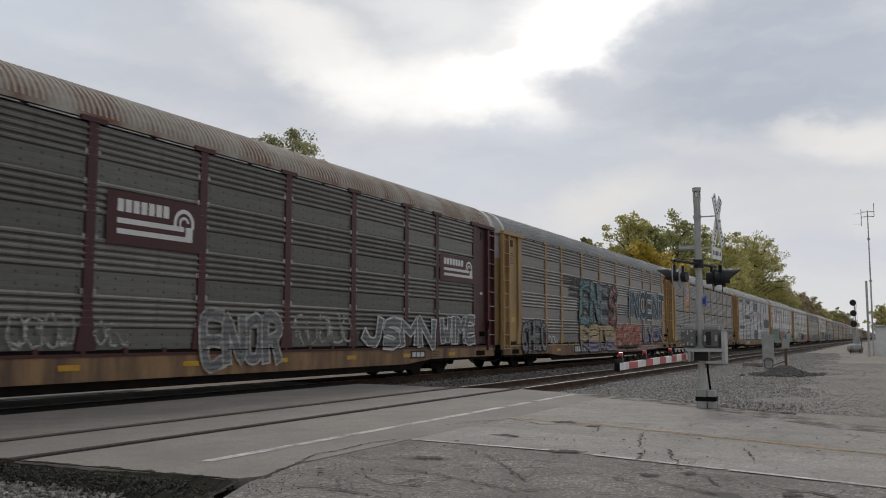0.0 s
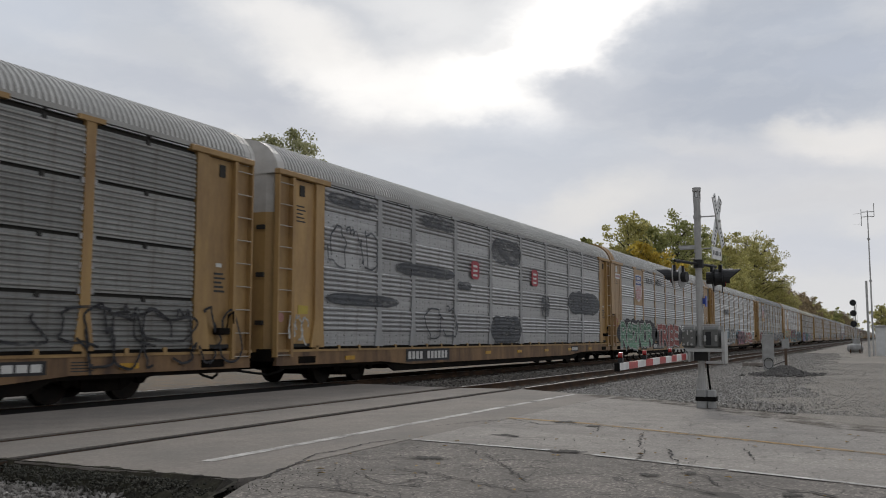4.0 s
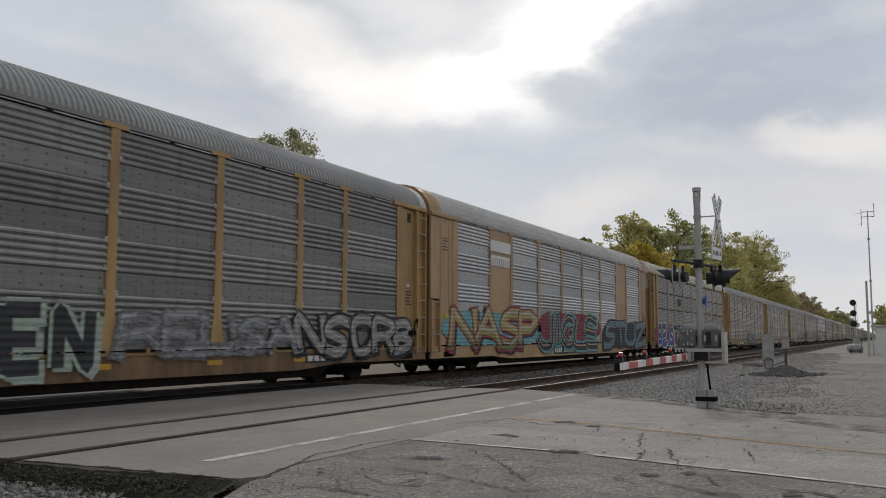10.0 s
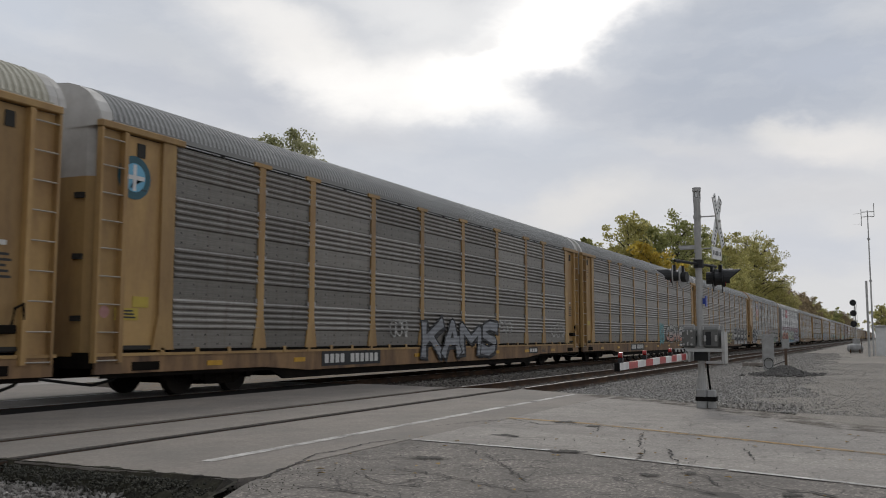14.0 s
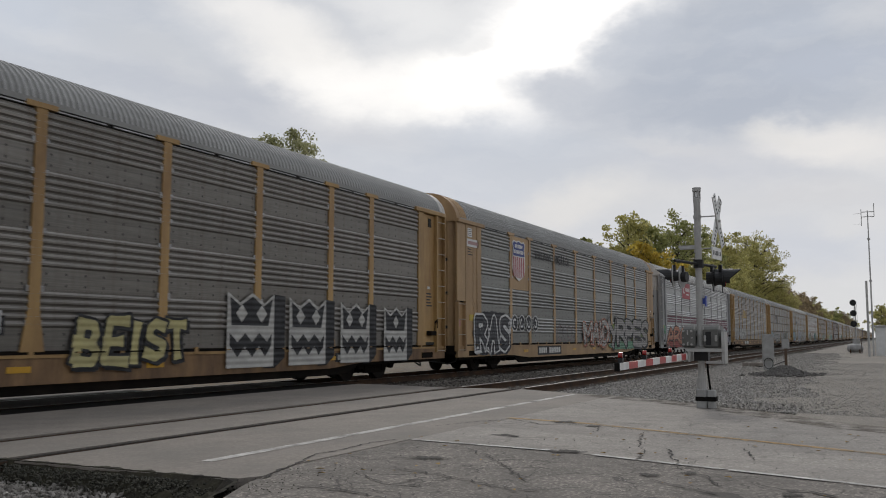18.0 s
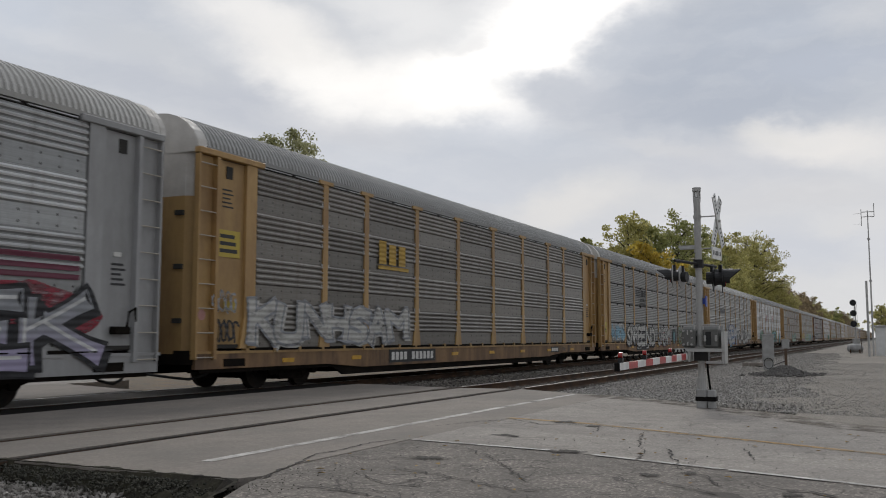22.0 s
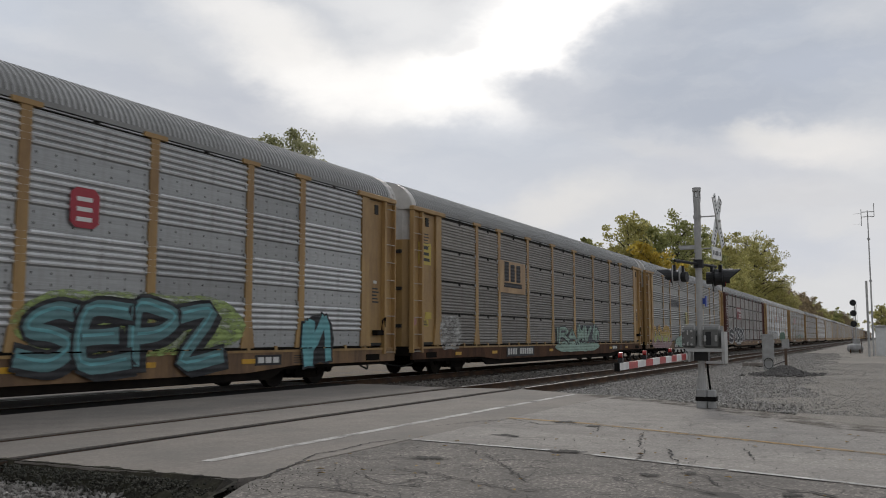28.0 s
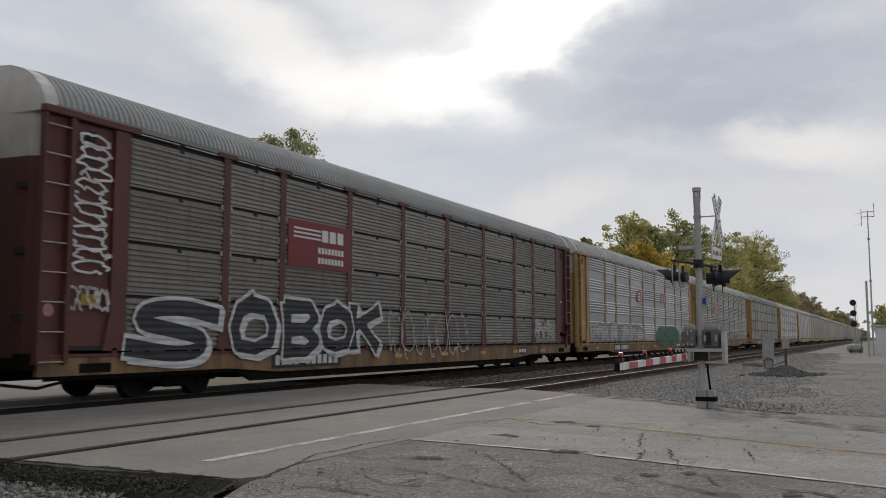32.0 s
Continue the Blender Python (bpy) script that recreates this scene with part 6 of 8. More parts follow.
def panel_plate(car, box, paint, lines):
    x0, x1, z0, z1 = box
    w, h = x1 - x0, z1 - z0
    shapes = [(rect(x0, x1, z0, z1), 0, FACE + 0.006)]
    if lines == "panel_oxide":
        shapes += [(rect(x0 + 0.08 * w, x0 + 0.5 * w, z0 + (0.62 + 0.09 * i) * h, z0 + (0.66 + 0.09 * i) * h), 1, FACE) for i in range(3)]
        shapes += [(rect(x0 + (0.52 + 0.13 * i) * w, x0 + (0.62 + 0.13 * i) * w, z0 + 0.60 * h, z0 + 0.86 * h), 1, FACE) for i in range(3)]
        shapes += [(rect(x0 + (0.46 + 0.055 * i) * w, x0 + (0.50 + 0.055 * i) * w, z0 + q * h, z0 + (q + 0.13) * h), 1, FACE) for i in range(8) for q in (0.12, 0.34)]
    if lines == "panel_red":
        shapes += [(arc(x0 + 0.22 * w, z0 + 0.58 * h, 0.12 * h, 0.28 * h, 0.6, 5.4), 1, FACE)]
        shapes += [(rect(x0 + (0.36 + 0.075 * i) * w, x0 + (0.41 + 0.075 * i) * w, z0 + 0.48 * h, z0 + 0.70 * h), 1, FACE) for i in range(8)]
        shapes += [(rect(x0 + 0.5 * w, x0 + 0.82 * w, z0 + 0.25 * h, z0 + 0.32 * h), 1, FACE)]
    quads_part(car, "emblem_panel", [paint, EMBLEM["white"]], shapes, "painted emblem panel")


def zigzag(car, box, n):
    """Square faces with a torn crown, diamond eyes and a row of teeth, each with a black shade on its far side."""
    x0, x1, z0, z1 = box
    c = (x1 - x0) / n
    for i in range(n):
        a, w, top = x0 + i * c, c * (0.80 - 0.05 * i), z1 - 0.04 * i
        h = top - z0
        at = lambda u, v: (a + u * w, z0 + v * h)
        crown = [(0.0, 0.0), (0.0, 1.0), (0.24, 0.86), (0.48, 1.0), (0.72, 0.86), (0.92, 1.0), (0.92, 0.0)]
        black = [(0.05, 0.93), (0.24, 0.82), (0.48, 0.95), (0.70, 0.82), (0.88, 0.93), (0.80, 0.56), (0.08, 0.56)]
        teeth = [(0.05, 0.46), (0.20, 0.34), (0.34, 0.46), (0.48, 0.34), (0.62, 0.46), (0.78, 0.34), (0.88, 0.46), (0.86, 0.28), (0.74, 0.14), (0.62, 0.28), (0.48, 0.14), (0.34, 0.28), (0.20, 0.14), (0.05, 0.30)]
        shade = [(0.92, 1.0), (1.16, 0.98), (1.16, 0.12), (0.95, -0.02), (0.70, -0.02), (0.92, 0.14)]
        shapes = [([at(u, v) for u, v in shade], 1, FACE + 0.003), ([at(u, v) for u, v in crown], 0, FACE), ([at(u, v) for u, v in black], 1, FACE - 0.003), ([at(u, v) for u, v in teeth], 1, FACE - 0.003)]
        for cu in ((0.27, 0.66) if i < 3 else (0.46,)):
            shapes.append(([at(cu - 0.11, 0.72), at(cu, 0.60), at(cu + 0.11, 0.72), at(cu, 0.84)], 0, FACE - 0.006))
        quads_part(car, "graffiti", [spray("bone"), spray("ink")], shapes, "black and white toothed graffiti face")


def end_plates(car, box):
    """Two small white plates, one with a pale red bar."""
    x0, x1, z0, z1 = box
    w, h = x1 - x0, z1 - z0
    y = SIDE - 0.03
    quads_part(car, "label_plate", [EMBLEM["white"], EMBLEM["pink"]], [(rect(x0, x1, z0, z0 + 0.42 * h), 0, y), (rect(x0 + 0.06 * w, x1 - 0.08 * w, z0 + 0.12 * h, z0 + 0.30 * h), 1, y - 0.004)], "white plate with a pale red bar")
    quads_part(car, "label_plate", [EMBLEM["white"], INK], [(rect(x0 + 0.05 * w, x0 + 0.42 * w, z0 + 0.52 * h, z1), 0, y)] + [(rect(x0 + 0.1 * w, x0 + 0.37 * w, z0 + (0.60 + 0.1 * k) * h, z0 + (0.63 + 0.1 * k) * h), 1, y - 0.004) for k in range(4)], "small white plate with dark lines")


def discs(car, box, n):
    x0, x1, z0, z1 = box
    c, r = (x1 - x0) / n, (z1 - z0) / 2
    shapes = []
    for i in range(n):
        cx, cz = x0 + (i + 0.5) * c, (z0 + z1) / 2
        k = min(r, 0.46 * c)
        shapes += [(arc(cx, cz, 0, k, 0, 2 * math.pi, 18), 0, FACE), (arc(cx, cz, k * 0.86, k, 0, 2 * math.pi, 18), 1, FACE - 0.003), (arc(cx, cz, k * 0.3, k * 0.55, 0.6 + i, 5.0 + i), 1, FACE - 0.003)]
    quads_part(car, "graffiti", [spray("coal"), spray("white")], shapes, "row of black and white painted discs")


def stripe(car, box, tint):
    x0, x1, z0, z1 = box
    b = Build()
    for a, c in BAYS:
        b.box(a + 0.12, c - 0.12, SIDE - 0.036, SIDE - 0.030, z0, z1)
    part("stripe", b.mesh("stripe", spray(tint)), car, "maroon painted stripe")


PAINTWORK = [
    (0, 'emblem_swirl', (-4.01, -1.54, 2.84, 3.81), (), {}),
    (0, 'emblem_swirl', (9.4, 12.1, 2.94, 3.78), (), {}),
    (0, 'letters', (-1.41, 1.23, 0.47, 1.76), ('ENOR', 'smoke', 'bone'), {'wear': 0.4, 'shade': ''}),
    (0, 'scrawl', (1.71, 4.3, 0.94, 1.79), (5, 'bone'), {'wear': 0.6}),
    (0, 'letters', (4.84, 8.96, 0.78, 1.81), ('JSMN', 'smoke', 'white'), {'wear': 0.25, 'shade': ''}),
    (0, 'letters', (9.4, 12.0, 0.86, 1.92), ('WIME', 'smoke', 'white'), {'wear': 0.3, 'shade': ''}),
    (0, 'scrawl', (-5.95, -4.61, 0.94, 1.59), (4, 'bone'), {'wear': 0.75}),
    (0, 'scrawl', (-4.18, -3.38, 1.0, 1.46), (3, 'bone'), {'wear': 0.75}),
    (1, 'bars_ns', (-7.12, -4.72, 2.94, 3.86), ('ink',), {}),
    (1, 'letters', (-4.75, 1.4, 1.62, 3.89), ('ENES', 'teal', 'ink'), {'fades': ('teal', 'teal', 'smoke', 'rust'), 'wear': 0.4, 'inner': 'chrome'}),
    (1, 'letters', (-12.1, -9.25, 0.47, 1.9), ('CHEO', 'smoke', 'ink'), {'wear': 0.35, 'inner': 'chrome', 'shade': ''}),
    (1, 'scrawl', (-9.07, -7.95, 0.87, 1.26), (3, 'white'), {'wear': 0.2}),
    (2, 'shield', (-8.72, -7.76, 3.63, 4.58), (), {}),
    (2, 'words', (-9.11, -7.42, 3.12, 3.41), ('BUILDING AMERICA', 'ink'), {}),
    (2, 'scrawl', (1.88, 11.82, 0.97, 1.8), (6, 'ink'), {'wear': 0.4}),
    (3, 'cloud', (-11.93, -8.12, 1.96, 2.31), ('slate',), {'wear': 0.4}),
    (3, 'cloud', (-8.35, -4.43, 2.93, 3.35), ('slate',), {'wear': 0.4}),
    (3, 'cloud', (-1.56, 1.48, 0.89, 2.0), ('slate',), {'wear': 0.4}),
    (3, 'cloud', (6.99, 11.9, 2.12, 3.26), ('slate',), {'wear': 0.4}),
    (3, 'cloud', (-4.27, -3.13, 2.69, 3.0), ('slate',), {'wear': 0.4}),
    (3, 'cloud', (-11.91, -9.39, 4.48, 4.84), ('slate',), {'wear': 0.6}),
    (3, 'cloud', (-6.97, -4.38, 4.44, 4.91), ('slate',), {'wear': 0.6}),
    (3, 'cloud', (-1.44, 1.49, 3.72, 4.78), ('slate',), {'wear': 0.6}),
    (3, 'cloud', (3.62, 4.69, 1.88, 2.91), ('slate',), {'wear': 0.6}),
    (3, 'emblem_red', (-3.18, -2.51, 3.11, 3.72), (), {}),
    (3, 'emblem_red', (2.55, 3.26, 3.16, 3.81), (), {}),
    (3, 'scrawl', (-11.79, -9.41, 2.76, 4.08), (3, 'slate'), {'wear': 0.4}),
    (3, 'scrawl', (-6.55, -4.29, 1.04, 2.2), (2, 'slate'), {'wear': 0.2}),
    (3, 'scrawl', (-13.45, -12.65, 0.97, 1.73), (3, 'bone'), {'wear': 0.3}),
    (2, 'scrawl', (9.14, 13.43, 0.46, 1.86), (6, 'ink'), {'wear': 0.1, 'width': 0.05}),
    (4, 'cloud', (-13.1, -4.0, 0.5, 2.25), ('ink',), {}),
    (4, 'letters', (-12.36, -5.46, 0.44, 2.09), ('ReZNOR', 'green', 'bone'), {'inner': 'mint2', 'low': 'mint'}),
    (4, 'cloud', (-4.6, 3.6, 0.5, 2.05), ('ink',), {}),
    (4, 'letters', (-4.04, 2.21, 0.48, 2.07), ('TRIBE', 'brick', 'bone'), {'inner': 'rust'}),
    (4, 'cloud', (3.0, 12.6, 0.5, 2.0), ('ink',), {}),
    (4, 'letters', (3.97, 11.49, 0.36, 1.87), ('RAENE', 'mint2', 'bone'), {'inner': 'bone', 'low': 'mint'}),
    (4, 'end_plates', (-13.15, -12.2, 4.18, 4.80), (), {}),
    (12, 'end_plates', (-13.15, -12.2, 4.18, 4.80), (), {}),
    (4, 'shield', (-9.13, -7.72, 3.15, 4.67), (), {}),
    (4, 'words', (-6.58, -4.71, 4.19, 4.69), ('BUILDING', 'ink'), {}),
    (4, 'words', (-4.28, -2.43, 4.23, 4.67), ('AMERICA', 'ink'), {}),
    (4, 'scrawl', (-13.54, -12.68, 1.69, 2.17), (3, 'brick'), {}),
    (5, 'bars_word', (-7.28, -4.88, 3.02, 3.6), (8, 'slate'), {}),
    (5, 'blobs', (-9.31, -6.92, 0.86, 2.08), (3, 'none', 'bone'), {'wear': 0.25}),
    (5, 'blobs', (-6.92, -4.19, 0.66, 2.12), (4, 'none', 'sky'), {'wear': 0.35}),
    (5, 'letters', (-5.2, -1.6, 0.61, 2.06), ('ISO', 'bone2', 'bone'), {'wear': 0.45, 'shade': 'sky'}),
    (5, 'cloud', (-0.83, 2.55, 0.88, 1.94), ('sky',), {'wear': 0.4}),
    (5, 'scrawl', (10.19, 11.18, 1.24, 1.74), (3, 'teal'), {'width': 0.07}),
    (5, 'blobs', (8.26, 9.51, 0.65, 1.74), (3, 'brick', 'bone'), {}),
    (6, 'shield', (-9.12, -7.72, 3.24, 4.76), (), {}),
    (6, 'words', (-6.59, -4.66, 3.91, 4.4), ('BUILDING', 'ink'), {}),
    (6, 'words', (-4.25, -2.42, 3.93, 4.41), ('AMERICA', 'ink'), {}),
    (6, 'cloud', (-11.99, -6.81, 0.51, 1.78), ('brick',), {'wear': 0.35}),
    (6, 'letters', (-11.36, -7.13, 0.49, 1.95), ('LTR', 'bone', 'bone'), {'wear': 0.5, 'block': True}),
    (6, 'letters', (-4.31, 1.17, 0.42, 1.81), ('CAHIEN', 'coal', 'pastel'), {'block': True, 'shade': 'pastel', 'wear': 0.15}),
    (6, 'letters', (1.65, 7.18, 0.7, 1.75), ('REUSA', 'chrome', 'smoke'), {'wear': 0.45, 'inner': 'bone', 'shade': ''}),
    (6, 'letters', (7.18, 12.9, 0.6, 1.86), ('NSORB', 'bone2', 'ink'), {'wear': 0.3, 'inner': 'bone'}),
    (6, 'scrawl', (-6.82, -4.71, 1.09, 1.85), (4, 'bone'), {'wear': 0.3}),
    (6, 'scrawl', (-13.26, -12.22, 3.33, 4.19), (3, 'bone'), {'wear': 0.2, 'width': 0.06}),
    (6, 'scrawl', (-13.29, -12.29, 1.87, 3.02), (4, 'bone'), {'wear': 0.2, 'width': 0.06}),
    (7, 'emblem_worm', (-9.3, -7.41, 3.87, 4.65), (), {}),
    (7, 'bars_word', (-9.24, -7.48, 3.66, 3.95), (9, 'white'), {}),
    (7, 'cloud', (-13.23, -4.1, 0.81, 2.12), ('aqua',), {}),
    (7, 'letters', (-12.47, -4.59, 0.58, 2.35), ('NASP', 'khaki', 'crimson'), {'inner': 'bone', 'low': 'olive'}),
    (7, 'cloud', (-4.69, 4.33, 0.88, 2.31), ('crimson',), {'wear': 0.3}),
    (7, 'letters', (-4.38, 3.56, 0.55, 2.29), ('JIGLE', 'ink', 'aqua'), {'inner': 'peach', 'shade': 'smoke'}),
    (7, 'cloud', (4.41, 13.48, 0.51, 2.02), ('ink',), {}),
    (7, 'letters', (4.67, 13.06, 0.55, 2.07), ('STUZ', 'steel', 'ink'), {'inner': 'teal'}),
    (8, 'bars_word', (-6.34, -5.04, 3.2, 3.67), (3, 'ink'), {}),
    (8, 'cloud', (-13.35, -6.32, 0.58, 2.09), ('crimson',), {'wear': 0.3}),
    (8, 'letters', (-12.19, -6.89, 0.5, 2.05), ('BEAST', 'navy', 'white'), {'inner': 'cobalt', 'low': 'cobalt', 'shade': 'navy'}),
    (9, 'roundel', (-13.41, -12.59, 3.71, 4.53), (), {}),
    (9, 'letters', (-1.48, 4.11, 0.46, 1.82), ('KAMS', 'chrome', 'ink'), {'wear': 0.1}),
    (9, 'scrawl', (-3.42, -2.44, 1.14, 1.7), (3, 'bone'), {'wear': 0.3}),
    (9, 'scrawl', (4.47, 5.65, 1.31, 1.77), (3, 'bone'), {'wear': 0.3}),
    (9, 'scrawl', (10.03, 11.63, 1.12, 1.8), (3, 'bone'), {'wear': 0.3}),
    (9, 'notice', (-13.37, -12.8, 1.48, 1.7), (), {}),
    (10, 'letters', (3.39, 9.53, 0.85, 1.95), ('CEAVER', 'bone', 'ink'), {'wear': 0.12, 'low': 'salmon', 'shade': 'bone'}),
    (10, 'scrawl', (1.61, 2.75, 0.65, 2.08), (5, 'aqua'), {'wear': 0.4, 'width': 0.12}),
    (10, 'scrawl', (9.1, 11.41, 0.89, 2.01), (4, 'bone'), {'wear': 0.2}),
    (11, 'roundel', (-13.19, -12.41, 3.7, 4.48), (), {}),
    (11, 'notice', (-13.11, -12.55, 1.29, 1.51), (), {}),
    (11, 'scrawl', (-11.84, -9.49, 0.95, 1.85), (6, 'bone'), {'wear': 0.3, 'width': 0.04}),
    (11, 'zigzag', (3.31, 12.1, 0.52, 2.13), (4,), {}),
    (12, 'shield', (-9.14, -7.81, 3.3, 4.81), (), {}),
    (12, 'words', (-6.74, -4.81, 4.19, 4.64), ('BUILDING', 'ink'), {}),
    (12, 'words', (-4.44, -2.43, 4.18, 4.67), ('AMERICA', 'ink'), {}),
    (12, 'cloud', (-12.73, -9.29, 0.46, 2.16), ('coal',), {}),
    (12, 'letters', (-12.53, -9.45, 0.52, 2.06), ('RAS', 'coal', 'white'), {'fat': 0.30, 'shade': 'coal', 'inner': 'slate'}),
    (12, 'discs', (-9.32, -6.37, 1.37, 2.02), (4,), {}),
    (12, 'scrawl', (-4.09, -1.5, 0.98, 1.75), (4, 'pinkdust'), {'wear': 0.6}),
    (13, 'panel_red', (-7.1, -4.45, 3.8, 4.87), (), {}),
    (13, 'cloud', (4.4, 12.4, 0.9, 2.15), ('crimson',), {'wear': 0.4}),
    (13, 'letters', (4.71, 12.23, 0.52, 2.06), ('KETEK', 'chrome', 'ink'), {'inner': 'white', 'low': 'lavender'}),
    (13, 'stripe', (-12.05, 12.74, 2.46, 2.55), ('maroonstripe',), {}),
    (13, 'stripe', (-12.05, 12.72, 2.29, 2.38), ('maroonstripe',), {}),
    (13, 'stripe', (-12.04, 12.71, 2.14, 2.23), ('maroonstripe',), {}),
    (13, 'scrawl', (-12.98, -12.51, 1.38, 1.92), (4, 'mint'), {'wear': 0.2, 'width': 0.12}),
    (14, 'bars_word', (-6.62, -4.96, 3.17, 3.74), (3, 'gold'), {}),
    (14, 'patch', (-6.65, -4.92, 3.03, 3.13), ('gold',), {}),
    (14, 'notice', (-13.21, -12.46, 2.85, 3.42), (), {}),
    (14, 'letters', (-12.2, -9.18, 0.95, 2.1), ('KUN', 'bone', 'chrome'), {'wear': 0.3, 'shade': 'bone'}),
    (14, 'letters', (-9.18, -5.0, 0.94, 2.1), ('HSAM', 'bone', 'chrome'), {'wear': 0.35, 'shade': 'bone'}),
    (14, 'scrawl', (-13.3, -12.54, 1.05, 1.55), (4, 'ink'), {}),
    (14, 'scrawl', (-13.37, -12.64, 1.65, 2.16), (4, 'chrome'), {'wear': 0.3}),
    (15, 'bars_ns', (-6.95, -4.55, 2.88, 3.86), ('ink',), {}),
    (15, 'blobs', (-12.0, -9.35, 0.92, 1.9), (4, 'sky', 'bone'), {'wear': 0.45}),
    (15, 'letters', (-8.95, -5.91, 0.6, 1.84), ('SNRE', 'bone', 'ink'), {'wear': 0.15}),
    (15, 'letters', (-5.99, -2.59, 0.55, 1.88), ('ENO', 'bone', 'ink'), {'wear': 0.15}),
    (15, 'letters', (-1.64, 1.66, 0.6, 1.88), ('SHERM', 'bone', 'ink'), {'shade': 'crimson'}),
    (15, 'blobs', (2.61, 3.45, 0.71, 1.79), (1, 'teal', 'ink'), {}),
    (15, 'scrawl', (4.29, 7.94, 0.53, 1.92), (4, 'mint'), {'wear': 0.3}),
    (15, 'notice', (-13.06, -12.57, 1.41, 1.67), (), {}),
    (16, 'cloud', (-12.49, -7.46, 0.5, 2.26), ('yellow',), {'wear': 0.75}),
    (16, 'letters', (-11.99, -8.63, 0.5, 2.1), ('enue', 'sky', 'cobalt'), {'inner': 'ice', 'shade': ''}),
    (16, 'bars_word', (-7.1, -4.64, 3.07, 3.65), (8, 'slate'), {}),
    (16, 'letters', (-3.84, 1.35, 0.48, 2.22), ('NZEM', 'bone', 'cobalt'), {'shade': 'sky'}),
    (16, 'letters', (2.65, 10.03, 0.44, 2.0), ('CAUDA', 'bone', 'ink'), {}),
    (16, 'scrawl', (-8.19, -7.53, 0.91, 1.84), (3, 'lavender'), {'wear': 0.3}),
    (17, 'emblem_red', (-3.43, -2.8, 3.06, 3.7), (), {}),
    (17, 'emblem_red', (2.38, 3.02, 3.04, 3.74), (), {}),
    (17, 'blobs', (-9.75, -6.68, 0.63, 2.18), (3, 'green', 'white'), {'inner': 'mint'}),
    (17, 'scrawl', (-7.45, -5.99, 0.94, 2.09), (5, 'crimson'), {'wear': 0.15, 'width': 0.14}),
    (17, 'blobs', (-4.62, -0.37, 0.5, 2.03), (6, 'none', 'slate'), {'wear': 0.2}),
    (17, 'cloud', (1.3, 7.17, 0.74, 2.07), ('lime',), {'wear': 0.55}),
    (17, 'letters', (1.47, 6.29, 0.5, 1.94), ('SEPZ', 'teal', 'ink'), {'inner': 'aqua'}),
    (17, 'blobs', (9.31, 10.61, 0.43, 1.74), (1, 'aqua', 'ink'), {}),
    (18, 'panel_tan', (-7.24, -4.69, 2.78, 3.94), (), {}),
    (18, 'bars_word', (-6.81, -5.06, 3.2, 3.84), (3, 'ink'), {}),
    (18, 'patch', (-6.82, -5.08, 2.98, 3.15), ('ink',), {}),
    (18, 'notice', (-13.4, -12.58, 3.35, 4.01), (), {}),
    (18, 'notice', (-13.33, -12.74, 1.49, 1.7), (), {}),
    (18, 'cloud', (-12.15, -10.5, 0.69, 1.93), ('bone',), {'wear': 0.6}),
    (18, 'letters', (-1.21, 1.58, 0.87, 1.66), ('IRA', 'mint2', 'slate'), {'wear': 0.3}),
    (18, 'blobs', (1.66, 5.18, 0.87, 1.79), (3, 'mint2', 'slate'), {'wear': 0.3}),
    (18, 'cloud', (-1.29, 5.17, 0.51, 1.02), ('mint2',), {'wear': 0.2}),
    (19, 'bars_word', (-7.04, -4.56, 3.08, 3.6), (8, 'slate'), {}),
    (19, 'cloud', (-12.6, -7.0, 0.46, 1.3), ('pinkdust',), {'wear': 0.2}),
    (19, 'letters', (-12.0, -7.68, 0.82, 1.91), ('DOMER', 'gold', 'peach'), {'wear': 0.15, 'low': 'lime', 'shade': 'bone'}),
    (20, 'panel_oxide', (-7.06, -4.38, 2.82, 3.94), (), {}),
    (20, 'letters', (-11.89, -9.64, 0.6, 2.12), ('S', 'coal', 'white'), {'fat': 0.30, 'shade': 'white'}),
    (20, 'letters', (-9.02, -7.57, 0.6, 2.17), ('O', 'coal', 'white'), {'fat': 0.30, 'shade': 'white'}),
    (20, 'letters', (-7.12, -2.87, 0.59, 2.14), ('BOK', 'coal', 'white'), {'fat': 0.30, 'shade': 'white'}),
    (20, 'scrawl', (-2.33, 2.94, 0.5, 2.06), (7, 'bone'), {'wear': 0.25}),
    (20, 'scrawl', (-13.37, -12.33, 2.29, 4.7), (12, 'white'), {'width': 0.045}),
    (20, 'scrawl', (-13.32, -12.4, 1.6, 2.09), (4, 'bone'), {'wear': 0.2}),
    (20, 'blobs', (9.34, 11.7, 1.1, 1.88), (2, 'bone', 'bone'), {'wear': 0.5}),
    (21, 'blobs', (-11.89, -1.48, 0.91, 1.92), (6, 'bone', 'chrome'), {'wear': 0.25}),
    (21, 'cloud', (1.33, 8.23, 0.55, 1.91), ('green',), {'wear': 0.35}),
    (21, 'emblem_red', (-2.96, -2.0, 3.12, 3.77), (), {}),
    (21, 'emblem_red', (2.89, 3.74, 3.26, 3.79), (), {}),
    (22, 'panel_pink', (-6.65, -3.87, 3.13, 3.98), (), {}),
    (22, 'blobs', (-3.92, 8.69, 0.94, 1.72), (5, 'mint2', 'bone'), {'wear': 0.5}),
    (5, 'cloud', (-0.36, 4.61, 0.44, 1.78), ('pink',), {'wear': 0.05}),
    (5, 'letters', (-0.18, 4.38, 0.5, 1.75), ('ZORG', 'coal', 'pink'), {'block': True}),
    (5, 'cloud', (-0.92, -0.21, 1.02, 1.54), ('slateblue',), {'wear': 0.4}),
    (5, 'letters', (4.61, 9.88, 0.56, 1.74), ('UDOEL', 'brick', 'white'), {'wear': 0.1, 'inner': 'orange'}),
